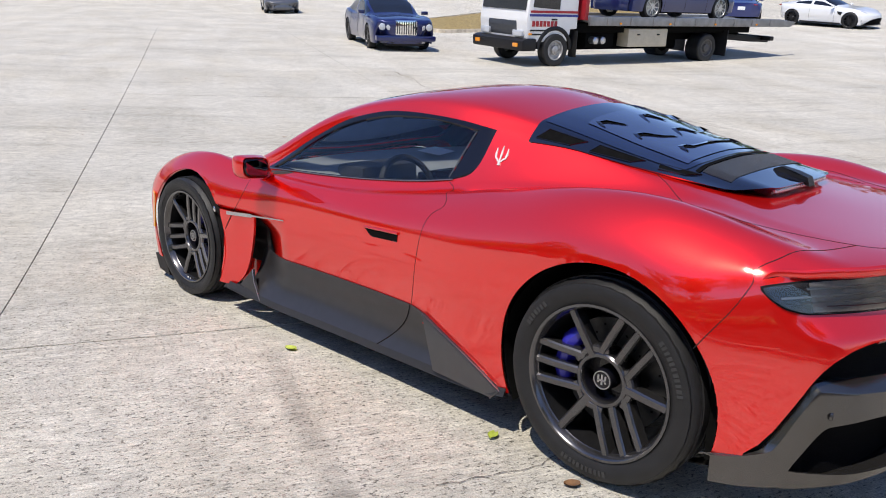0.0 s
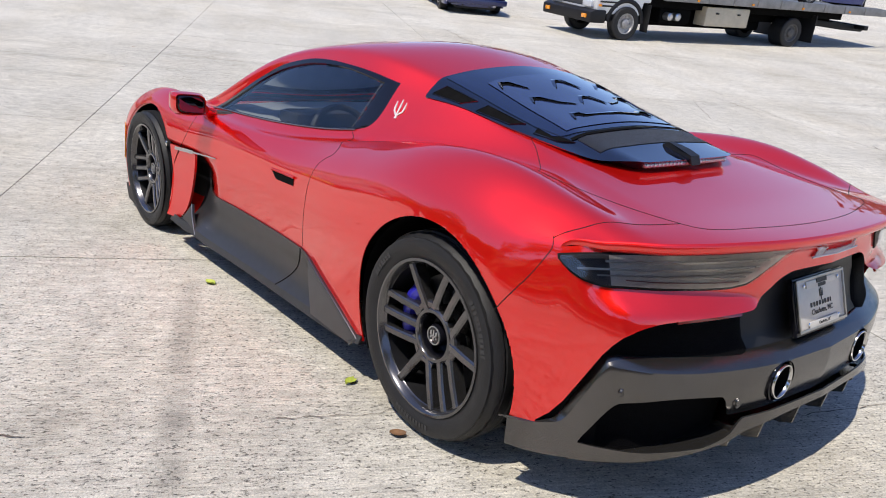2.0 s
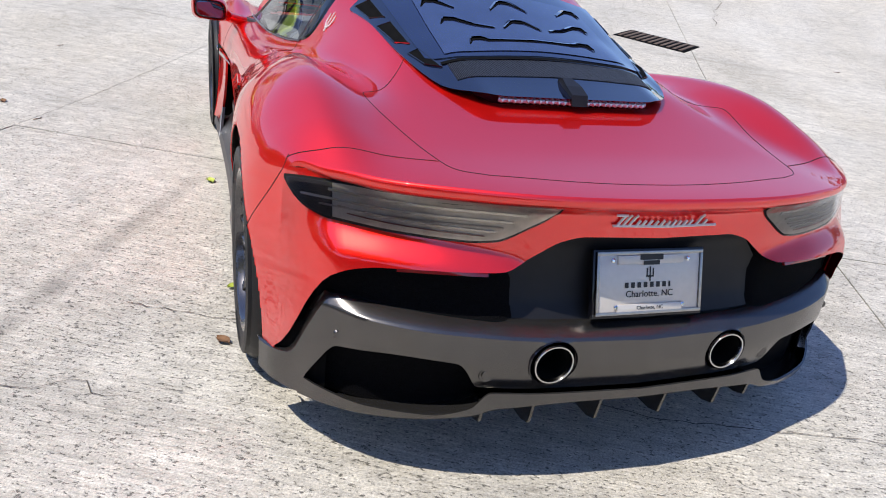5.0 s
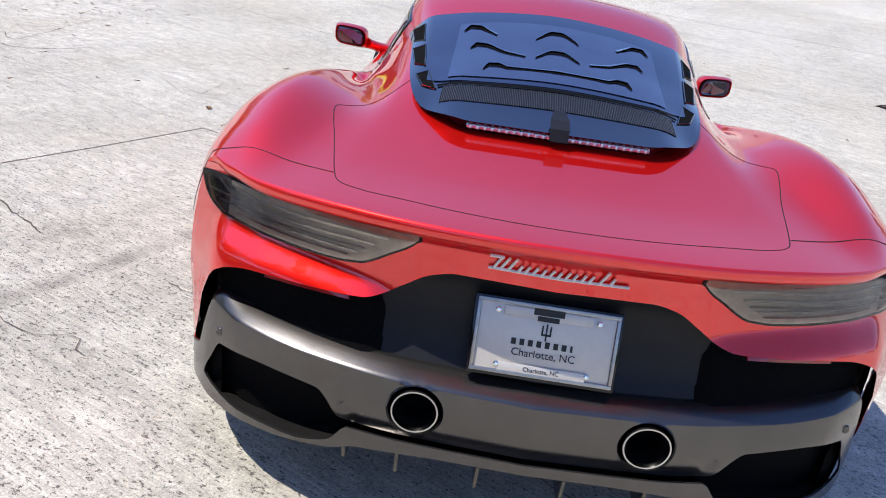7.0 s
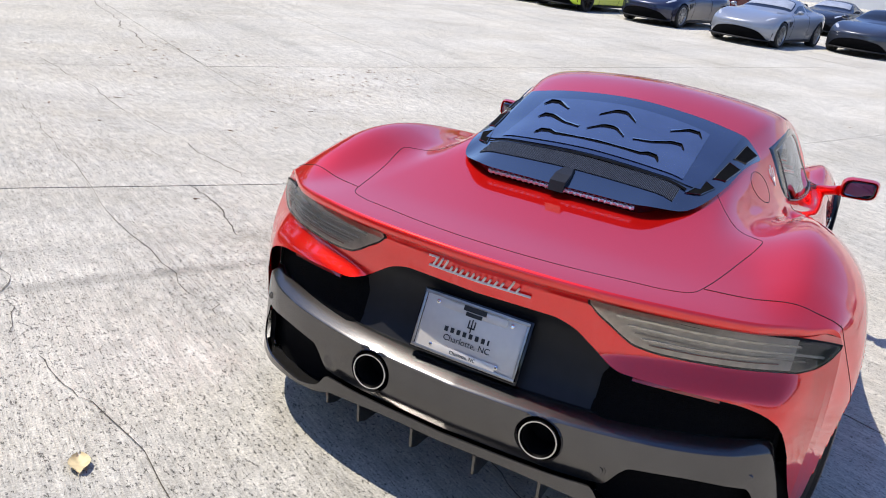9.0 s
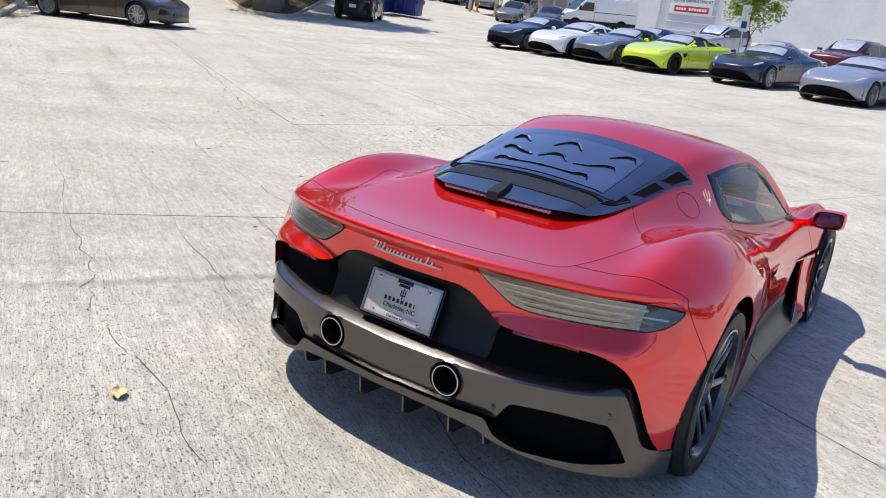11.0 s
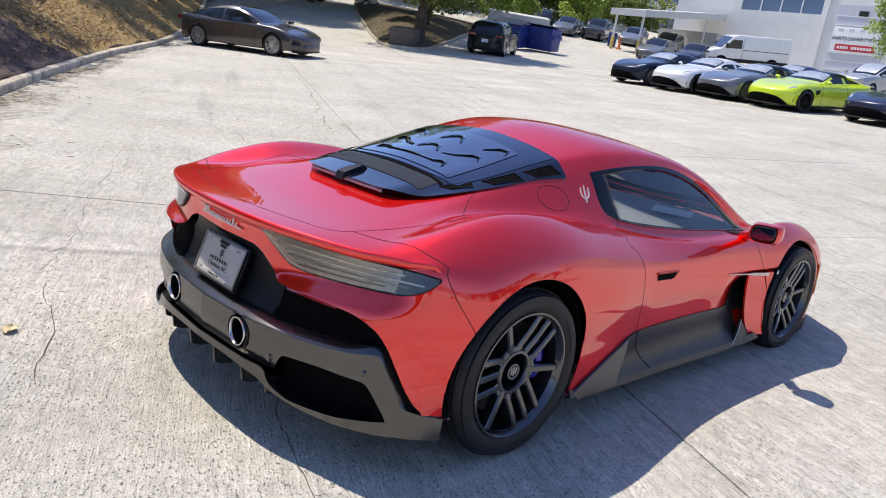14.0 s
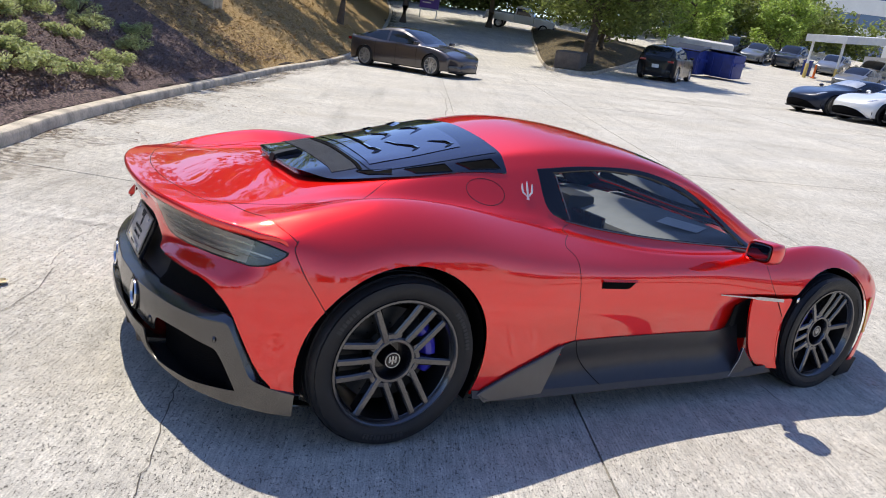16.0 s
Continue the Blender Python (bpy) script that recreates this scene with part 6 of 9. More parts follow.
        for q in range(24):
            a = 2 * math.pi * q / 24
            ca, sa = math.cos(a), math.sin(a)
            for ring, w, h2, dx in ((outer, 0.0715, 0.0415, -0.0525), (inner, 0.065, 0.0365, -0.0570)):
                ring.append(bm.verts.new((c.x + dx - 0.012 * ca, c.y + side * w * math.copysign(abs(ca) ** 0.5, ca), c.z + h2 * math.copysign(abs(sa) ** 0.5, sa) + 0.012 * ca)))
        for q in range(24):
            bm.faces.new((outer[q], outer[(q + 1) % 24], inner[(q + 1) % 24], inner[q]))
        part("mirror_surround", bm, M["gloss"], mir, "gloss black mirror rim")
    # round fuel flap on the right
    bm = bmesh.new()
    tube(bm, [on_side(0.522 + 0.088 * math.cos(a), 0.948 + 0.050 * math.sin(a), -1, 0.0) for a in np.linspace(0, 2 * math.pi, 40)[:-1]], 0.0013, 5, closed=True)
    part("fuel_flap_gap", bm, M["seam"], hero, "round fuel flap outline")


M["script"] = material("bright_script", (0.74, 0.71, 0.66), 0.30, 0.15)
M["satin_light"] = material("mid_grey_satin_trim", (0.12, 0.12, 0.127), 0.32, 0.9, spread=0.06, size=20, bump_size=500)
M["mirror"] = material("mirror", (0.20, 0.21, 0.25), 0.02, 1.0)
flank()


# -- number plate and lettering --
def plate():
    m = Matrix.Translation((-0.782, 0, 0.582)) @ Matrix.Rotation(radians(-90), 4, "Z") @ Matrix.Rotation(radians(72), 4, "X")
    base = new("licence_plate")
    base.parent = hero
    base.matrix_basis = m
    base["label"] = "white dealer plate in a chrome frame"
    part("backing", boxed((-0.165, -0.092, -0.022), (0.165, 0.086, -0.004), 0.004), M["gloss"], base)
    part("plate_sheet", boxed((-0.150, -0.075, -0.003), (0.150, 0.075, 0.0), 0.002), M["plate"], base, "pale silver sheet")
    bm = bmesh.new()
    for lo, hi in (((-0.158, 0.072, 0.0), (0.158, 0.081, 0.005)), ((-0.158, -0.083, 0.0), (0.158, -0.074, 0.005)), ((-0.158, -0.074, 0.0), (-0.150, 0.072, 0.005)), ((0.150, -0.074, 0.0), (0.158, 0.072, 0.005))):
        box(bm, lo, hi, 0.002)
    part("plate_frame", bm, M["pewter"], base, "pewter plate frame")
    part("upper_tab", boxed((-0.098, 0.048, 0.001), (0.098, 0.070, 0.005), 0.002), M["plate"], base)
    part("lower_tab", boxed((-0.098, -0.076, 0.001), (0.098, -0.056, 0.005), 0.002), M["plate"], base)
    part("dealer_mark", boxed((-0.034, 0.058, 0.005), (0.034, 0.072, 0.0065)), M["ink"], base, "black dealer mark")
    part("dealer_mark", boxed((-0.024, 0.045, 0.005), (0.024, 0.056, 0.0065)), M["ink"], base, "black dealer mark")
    bm = bmesh.new()
    for k in (-1, 0, 1):
        box(bm, (k * 0.009 - 0.0018, 0.014, 0.0005), (k * 0.009 + 0.0018, 0.040 if k == 0 else 0.036, 0.0015))
    box(bm, (-0.011, 0.013, 0.0005), (0.011, 0.017, 0.0015))
    box(bm, (-0.0018, 0.002, 0.0005), (0.0018, 0.014, 0.0015))
    part("plate_emblem", bm, M["ink"], base, "black three-pronged mark", smooth=False)
    for k in range(8):
        w = 0.0105 if k != 7 else 0.005
        part("brand_bar", boxed((-0.074 + k * 0.0187, -0.014, 0.0005), (-0.074 + k * 0.0187 + w, 0.000, 0.0015)), M["ink"], base)
    for y, size, text in ((-0.038, 0.024, "Charlotte, NC"), (-0.070, 0.0135, "Charlotte, NC")):
        fc = bpy.data.curves.new("lettering", "FONT")
        fc.body, fc.size, fc.align_x, fc.extrude = text, size, "CENTER", 0.0004
        me_ob = bpy.data.objects.new("tmp", fc)
        scene.collection.objects.link(me_ob)
        dg = bpy.context.evaluated_depsgraph_get()
        me = bpy.data.meshes.new_from_object(me_ob.evaluated_get(dg))
        bpy.data.objects.remove(me_ob)
        me.materials.clear()
        me.materials.append(M["ink"])
        t = new("plate_lettering", me)
        t.parent = base
        t.matrix_basis = Matrix.Translation((0, y, 0.0012 if size > 0.02 else 0.0056))
    for x, y in ((-0.112, 0.058), (0.112, 0.058), (-0.100, -0.062), (0.100, -0.062)):
        bm = bmesh.new()
        lathe(bm, [(0.006, 0.001), (0.006, 0.005), (0.003, 0.007), (0.0, 0.007)], 12, "z")
        bmesh.ops.translate(bm, vec=(x, y, 0), verts=bm.verts)
        part("plate_screw", bm, M["chrome"], base)
    # row of slanted bright strokes on a base line
    bm = bmesh.new()

    def at(u, v):
        y = 0.150 - u * 0.300
        z = 0.742 + v * 0.032
        return (tail_x(y, z) - 0.006, y, z)

    # plain slanted bars of several heights on one base line
    strokes = [[(0.0, 0.97), (0.05, 1.0), (0.10, 0.97)], [(-0.0, 0.02), (0.5, 0.0), (1.0, 0.02)]]
    for k, (u, top) in enumerate(((0.035, 1.0), (0.085, 0.98), (0.140, 0.98), (0.21, 0.5), (0.26, 0.52), (0.315, 0.55), (0.375, 0.5), (0.43, 0.55), (0.485, 0.5), (0.54, 0.56), (0.595, 0.5), (0.655, 0.52), (0.71, 0.55), (0.785, 0.98), (0.86, 0.52))):
        strokes.append([(u, 0.02), (u + 0.014 * top / 0.5, top * 0.5), (u + 0.028 * top / 0.5, top)])
    for st in strokes:
        q = spline(st, np.linspace(0, 1, 4 * len(st)))
        tube(bm, [at(a, b) for a, b in q], 0.0034, 6)
    part("tail_badge", bm, M["script"], hero, "row of slanted bright strokes on a base line")


M["pewter"] = material("pewter", (0.42, 0.40, 0.37), 0.32, 0.9, spread=0.1, size=60)
M["plate"] = material("plate_sheet", (0.62, 0.575, 0.51), 0.30, 0.2, spread=0.04, size=30)
plate()


# -- cabin --
def cabin():
    bm = bmesh.new()
    box(bm, (0.75, -0.80, 0.16), (2.55, 0.80, 0.20))
    part("floor_pan", bm, M["void"], hero, smooth=False)
    bm = bmesh.new()
    box(bm, (0.72, -0.50, 0.18), (0.80, 0.50, 0.90), 0.02)
    part("bulkhead", bm, M["dark_leather"], hero, "black cabin bulkhead")
    for side in (1, -1):
        bm = bmesh.new()
        box(bm, (0.85, side * 0.78 - 0.03, 0.20), (2.10, side * 0.78 + 0.03, 0.70), 0.02)
        part("door_card", bm, M["dark_leather"], hero)
        seat = new("bucket_seat")
        seat.parent = hero
        seat.matrix_basis = pose(0, side * 0.36, 0)
        bm = bmesh.new()
        box(bm, (1.0, -0.23, 0.24), (1.52, 0.23, 0.40), 0.06)
        part("seat_cushion", bm, M["dark_leather"], seat)
        bm = bmesh.new()
        box(bm, (-0.07, -0.24, 0.0), (0.07, 0.24, 0.60), 0.06, pose(1.02, 0, 0.34, 0, -18, 0))
        part("backrest", bm, M["dark_leather"], seat, "black stitched backrest")
        bm = bmesh.new()
        box(bm, (-0.05, -0.13, 0.0), (0.05, 0.13, 0.17), 0.045, pose(0.835, 0, 0.87, 0, -14, 0))
        part("headrest", bm, M["dark_leather"], seat)
    bm = bmesh.new()
    P = np.zeros((31, 10, 3))
    for i in range(31):
        y = -0.70 + 1.40 * i / 30
        hood = 0.05 * math.exp(-((y - 0.36) / 0.20) ** 2)
        for j, (x, z) in enumerate(((1.62, 0.42), (1.66, 0.58), (1.68, 0.68), (1.72, 0.72), (1.80, 0.745), (1.95, 0.765), (2.10, 0.785), (2.25, 0.800), (2.34, 0.79), (2.36, 0.45))):
            P[i, j] = (x - 0.16 * (y / 0.70) ** 2 * (j > 4), y, z + hood * (2 < j < 6))
    grid_mesh(bm, P[:, 3:])
    dash = part("dashboard", bm, M["leather_mid"], hero, "grey leather dashboard top")
    bm = bmesh.new()
    grid_mesh(bm, P[:, :4])
    part("dash_face", bm, M["dark_leather"], dash, "black dashboard face")
    bm = bmesh.new()
    box(bm, (1.63, 0.17, 0.64), (1.84, 0.55, 0.825), 0.035)
    part("instrument_hood", bm, M["dark_leather"], dash, "black hood over the dials")
    for y0, y1 in ((-0.66, -0.50), (0.60, 0.68)):
        part("air_vent", boxed((1.600, y0, 0.615), (1.645, y1, 0.675), 0.012), M["gloss"], dash, "black air vent")
        part("vent_trim", boxed((1.594, y0 + 0.004, 0.606), (1.640, y1 - 0.004, 0.613), 0.002), M["alu"], dash, "bright vent trim")
    bm = bmesh.new()
    tube(bm, [(1.50 + 0.06 * math.sin(a), 0.36 + 0.175 * math.cos(a), 0.70 + 0.165 * math.sin(a)) for a in np.linspace(0, 2 * math.pi, 33)[:-1]], 0.016, 8, closed=True)
    sw = part("steering_wheel", bm, M["dark_leather"], hero, "black sports steering wheel")
    bm = bmesh.new()
    box(bm, (1.49, 0.30, 0.655), (1.54, 0.42, 0.735), 0.02)
    box(bm, (1.495, 0.20, 0.685), (1.525, 0.52, 0.712), 0.008)
    box(bm, (1.48, 0.345, 0.54), (1.51, 0.375, 0.66), 0.008)
    box(bm, (1.52, 0.33, 0.66), (1.75, 0.39, 0.72), 0.02)
    part("wheel_hub", bm, M["gloss"], sw)
    bm = bmesh.new()
    box(bm, (1.64, -0.13, 0.60), (1.67, 0.14, 0.76), 0.01)
    part("centre_screen", bm, M["gloss"], hero, "dark touch screen")
    part("paper_sheet", boxed((-0.07, -0.12, 0), (0.07, 0.12, 0.002), 0, pose(2.02, -0.36, 0.800, 0, -8, 20)), M["white"], hero, "white paper lying on the dashboard")
    # underside and headlining close the cabin
    bm = bmesh.new()
    row = station(0.72, 0)
    solid = lambda i, j: body_part(i, j) == "body" and (j < 2 * NVS or BODY[i, j, 2] > 0.77)
    rim = lambda i, j: solid(i, j) or (j < NVS and any(solid(i + a, max(0, j + b)) for a, b in ((1, 0), (-1, 0), (0, 1))))
    grid_mesh(bm, BODY * np.array([1, 0.985, 1]) - np.array([0, 0, 0.010]), lambda i, j: ROW_COWL - 2 <= i < row and j < int(3.2 * NVS) and rim(i, j))
    mirrored(bm)
    part("headlining", bm, M["dark_leather"], hero, "black roof lining")
    for side in (1, -1):  # trim inside the windscreen pillars and along the waist
        bm = bmesh.new()
        run = []
        for x, z in spline(SURROUND_TOP, np.linspace(0.42, 0.985, 30)):
            p = on_side(x, z + 0.006, side)
            run.append((p.x - 0.004, p.y - side * 0.026, p.z - 0.010))
        tube(bm, run, 0.021, 8)
        part("pillar_trim", bm, M["dark_leather"], hero, "black windscreen pillar trim")
        bm = bmesh.new()
        run = []
        for x, z in spline(SURROUND_LOW, np.linspace(0.02, 0.98, 30)):
            p = on_side(x, z - 0.022, side)
            run.append((p.x, p.y - side * 0.034, p.z))
        tube(bm, run, 0.020, 8)
        part("waist_trim", bm, M["dark_leather"], hero, "black door top trim")
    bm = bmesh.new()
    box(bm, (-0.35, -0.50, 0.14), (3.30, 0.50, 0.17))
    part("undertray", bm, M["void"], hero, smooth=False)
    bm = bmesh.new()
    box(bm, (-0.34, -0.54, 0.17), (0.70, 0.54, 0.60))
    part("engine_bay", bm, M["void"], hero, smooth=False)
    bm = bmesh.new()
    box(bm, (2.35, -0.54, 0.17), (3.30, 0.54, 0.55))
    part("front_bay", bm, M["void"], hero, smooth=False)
    for y in (-0.45, 0.45):
        bm = bmesh.new()
        pts = [(2.36, y, 0.835), (2.30, y * 0.4, 0.87)]
        tube(bm, pts, 0.008, 6)
        part("wiper", bm, M["satin"], hero, "black wiper arm")


M["leather_mid"] = material("mid_grey_leather", (0.27, 0.275, 0.27), 0.6, spread=0.1, size=15, bump=0.2, bump_size=200)
cabin()


# ---- parked cars ----
CAR_FORMS = {
    # length, width, wheelbase, wheel radius, centre line (x, z), belt heights front and rear, cabin rows: windscreen, roof, rear window
    "coupe": dict(w=1.94, wb=2.70, r=0.345, top=[(2.27, 0.46), (2.19, 0.665), (1.78, 0.80), (1.25, 0.88), (0.80, 0.945), (0.28, 1.16), (-0.22, 1.265), (-0.78, 1.22), (-1.35, 1.05), (-1.85, 0.93), (-2.16, 0.88), (-2.24, 0.55)], belt=0.86, glass=(4, 6, 7, 9)),
    "sedan": dict(w=1.93, wb=3.00, r=0.355, top=[(2.46, 0.45), (2.38, 0.68), (1.95, 0.84), (1.50, 0.92), (1.05, 0.99), (0.45, 1.26), (-0.10, 1.44), (-0.85, 1.42), (-1.50, 1.24), (-2.00, 1.08), (-2.38, 1.05), (-2.48, 0.60)], belt=0.95, glass=(4, 6, 7, 9)),
    "limousine": dict(w=1.92, wb=3.12, r=0.36, top=[(2.62, 0.50), (2.58, 0.88), (2.20, 0.98), (1.65, 1.01), (1.15, 1.04), (0.60, 1.30), (0.05, 1.49), (-0.95, 1.49), (-1.55, 1.30), (-2.00, 1.08), (-2.60, 1.02), (-2.68, 0.60)], belt=0.98, glass=(4, 6, 7, 9)),
    "suv": dict(w=1.92, wb=2.85, r=0.375, top=[(2.34, 0.55), (2.28, 0.95), (1.85, 1.07), (1.35, 1.11), (0.98, 1.14), (0.45, 1.46), (-0.10, 1.68), (-0.95, 1.69), (-1.65, 1.66), (-2.00, 1.52), (-2.22, 1.12), (-2.30, 0.60)], belt=1.10, glass=(4, 6, 8, 10)),
}


# Feature lines of a front-engined coupe, nose to tail: x, y, z from the car's middle.
COUPE_LINES = [
    [(2.24, 0, 0.50), (2.19, 0, 0.64), (1.85, 0, 0.765), (1.35, 0, 0.86), (0.72, 0, 0.955), (0.30, 0, 1.14), (-0.10, 0, 1.255), (-0.55, 0, 1.27), (-1.05, 0, 1.19), (-1.55, 0, 1.055), (-1.95, 0, 0.975), (-2.22, 0, 0.955)],
    [(2.20, 0.35, 0.50), (2.14, 0.36, 0.64), (1.82, 0.40, 0.765), (1.33, 0.44, 0.862), (0.66, 0.50, 0.950), (0.26, 0.50, 1.11), (-0.10, 0.44, 1.225), (-0.55, 0.42, 1.24), (-1.05, 0.40, 1.165), (-1.55, 0.38, 1.04), (-1.95, 0.38, 0.968), (-2.19, 0.38, 0.948)],
    [(2.10, 0.60, 0.50), (2.03, 0.62, 0.635), (1.76, 0.66, 0.775), (1.32, 0.69, 0.868), (0.60, 0.73, 0.915), (0.22, 0.68, 1.02), (-0.10, 0.60, 1.13), (-0.55, 0.565, 1.155), (-1.05, 0.53, 1.10), (-1.55, 0.52, 1.005), (-1.93, 0.54, 0.955), (-2.12, 0.56, 0.935)],
    [(1.98, 0.76, 0.50), (1.93, 0.77, 0.62), (1.72, 0.80, 0.765), (1.32, 0.81, 0.855), (0.62, 0.79, 0.875), (0.22, 0.80, 0.885), (-0.10, 0.795, 0.895), (-0.55, 0.775, 0.91), (-1.05, 0.76, 0.935), (-1.50, 0.745, 0.945), (-1.88, 0.72, 0.93), (-2.04, 0.70, 0.915)],
    [(1.90, 0.85, 0.49), (1.85, 0.865, 0.585), (1.68, 0.895, 0.69), (1.32, 0.91, 0.765), (0.62, 0.89, 0.785), (0.22, 0.885, 0.79), (-0.10, 0.885, 0.795), (-0.55, 0.89, 0.805), (-1.05, 0.92, 0.845), (-1.45, 0.93, 0.865), (-1.82, 0.875, 0.85), (-1.95, 0.83, 0.83)],
    [(1.86, 0.88, 0.44), (1.82, 0.90, 0.50), (1.66, 0.935, 0.56), (1.32, 0.955, 0.60), (0.62, 0.925, 0.56), (0.22, 0.91, 0.54), (-0.10, 0.91, 0.54), (-0.55, 0.925, 0.55), (-1.05, 0.965, 0.60), (-1.42, 0.97, 0.62), (-1.78, 0.92, 0.62), (-1.92, 0.87, 0.62)],
    [(1.84, 0.885, 0.36), (1.80, 0.905, 0.37), (1.64, 0.93, 0.37), (1.32, 0.94, 0.37), (0.62, 0.90, 0.36), (0.22, 0.885, 0.35), (-0.10, 0.885, 0.35), (-0.55, 0.90, 0.36), (-1.05, 0.94, 0.38), (-1.40, 0.95, 0.40), (-1.76, 0.90, 0.42), (-1.90, 0.85, 0.43)],
    [(1.86, 0.87, 0.22), (1.80, 0.89, 0.21), (1.62, 0.91, 0.19), (1.32, 0.91, 0.18), (0.62, 0.875, 0.17), (0.22, 0.86, 0.17), (-0.10, 0.86, 0.17), (-0.55, 0.88, 0.17), (-1.05, 0.915, 0.19), (-1.38, 0.92, 0.21), (-1.74, 0.87, 0.25), (-1.88, 0.83, 0.27)],
]


def coupe_grid(nv):
    s = np.linspace(0, 1, 89)
    rows = np.stack([spline(line, s) for line in COUPE_LINES], 1)
    t = np.linspace(0, 1, 7 * nv + 1)
    out = []
    for r in rows:
        r = np.concatenate([r[1:2] * np.array([1, -1, 1]), r])
        out.append(spline(r, (1 + t * 7) / 8))
    return np.stack(out)


def coupe_face(car, G, body_paint):
    """Black mouth with its splitter, slim headlamps, closed tail, fender vents and small mirrors."""
    def cap(row, z_low, pull, name, mat, label=""):
        n = G.shape[1]
        edge = [p for p in G[row] if p[2] > 0.42]
        P = np.zeros((2 * len(edge) - 1, 7, 3))
        full = [p * np.array([1, -1, 1]) for p in edge[:0:-1]] + edge
        for i, p in enumerate(full):
            for j in range(7):
                k = j / 6
                P[i, j] = (p[0] + pull * (math.sin(math.pi * k) * 0.35 - k * 0.6), p[1] * (1 - 0.03 * k), p[2] + (z_low - p[2]) * k)
        return part(name, sheet(P), mat, car, label)

    cap(0, 0.19, 0.08, "front_panel", body_paint)
    rim = [p for p in G[0] if p[2] > 0.42]
    ry, rx = [p[1] for p in rim], [p[0] for p in rim]
    P = np.zeros((25, 7, 3))
    for i in range(25):
        for j in range(7):
            k = j / 6
            y = (i - 12) / 12 * (0.50 + 0.30 * k**0.6)
            z = 0.475 + (0.20 - 0.475) * k - 0.05 * (abs(i - 12) / 12) ** 2 * (1 - k)
            q = min(1.0, max(0.0, (0.5 - z) / 0.31))
            P[i, j] = (float(np.interp(abs(y), ry, rx)) + 0.08 * (math.sin(math.pi * q) * 0.35 - q * 0.6) + 0.012, y, z)
    part("grille", sheet(P), M["mesh"], car, "wide black front grille")
    cap(G.shape[0] - 1, 0.30, -0.10, "rear_panel", body_paint)
    bm = bmesh.new()
    edge = [p for p in G[0] if p[2] > 0.42]
    full = [p * np.array([1, -1, 1]) for p in edge[:0:-1]] + edge
    tube(bm, [(p[0] + 0.02, p[1] * 0.99, 0.185) for p in full], 0.022, 6, flat=1.0)
    part("front_splitter", bm, M["satin"], car)
    for side in (1, -1):
        bm = bmesh.new()
        bmesh.ops.create_uvsphere(bm, u_segments=14, v_segments=8, radius=1.0, matrix=pose(1.80, side * 0.715, 0.722, 0, 17, -side * 30) @ Matrix.Diagonal((0.19, 0.06, 0.038, 1)))
        part("headlight", bm, M["lamp"], car, "slim swept headlamp")
        bm = bmesh.new()
        bmesh.ops.create_uvsphere(bm, u_segments=12, v_segments=8, radius=1.0, matrix=pose(0.52, side * 0.985, 0.955) @ Matrix.Diagonal((0.07, 0.10, 0.055, 1)))
        tube(bm, [(0.54, side * 0.93, 0.93), (0.58, side * 0.84, 0.885)], 0.022, 6)
        part("door_mirror", bm, body_paint, car)
        bm = bmesh.new()
        vs = [bm.verts.new((x, side * (y + 0.030), z)) for x, y, z in ((0.98, 0.912, 0.70), (0.72, 0.895, 0.72), (0.80, 0.915, 0.60), (0.93, 0.925, 0.56))]
        bm.faces.new(vs)
        thicken(bm, 0.01)
        part("side_vent", bm, M["satin"], car, smooth=False)
        part("side_sill", boxed((-0.95, side * 0.90 - 0.05, 0.15), (0.95, side * 0.90 + 0.03, 0.22), 0.02), M["satin"], car)
        bm = bmesh.new()
        bmesh.ops.create_uvsphere(bm, u_segments=12, v_segments=6, radius=1.0, matrix=pose(-2.08, side * 0.50, 0.86, 0, 0, side * 20) @ Matrix.Diagonal((0.05, 0.26, 0.030, 1)))
        part("tail_light", bm, M["red_lens"], car)


def loft_lines(f):
    """Half-body feature lines from a centre line."""
    w, n = f["w"] / 2, len(f["top"])
    g0, g1, g2, g3 = f["glass"]
    lines = [[], [], [], [], [], []]
    for k, (x, z) in enumerate(f["top"]):
        end = 0.74 if k in (0, n - 1) else 0.92 if k in (1, n - 2) else 1.0
        hump = max(math.exp(-((x - f["wb"] / 2) / 0.42) ** 2), math.exp(-((x + f["wb"] / 2) / 0.45) ** 2))
        waist = 1 - 0.035 * math.exp(-((x / 0.75) ** 2))
        back = {0: 1.0, 1: 0.5, 2: 0.12}.get(k, {n - 1: -0.6, n - 2: -0.35}.get(k, 0.0))
        cab = g0 < k < g3
        roof = g1 <= k <= g2
        zb = min(f["belt"] + 0.015 * (k - 6), z - 0.02)
        lines[0].append((x, 0, z))
        lines[1].append((x - 0.05 * back, w * (0.66 if roof else 0.70 if cab else 0.64) * end, z - (0.065 if roof else 0.04)))
        lines[2].append((x - 0.26 * back, w * (0.90 if cab or k in (g0, g3) else 0.87) * end, (zb if cab or k in (g0, g3) else z - 0.05) + 0.035 * hump))
        lines[3].append((x - 0.36 * back, w * (0.965 + 0.025 * hump) * waist * end, min(zb, z - 0.1) - 0.10 if z > 0.7 else z - 0.05))
        lines[4].append((x - 0.40 * back, w * waist * end, min(0.50, z - 0.1)))
        lines[5].append((x - 0.42 * back, w * 0.96 * waist * end, 0.22 if 0 < k < n - 1 else 0.26))
    return lines


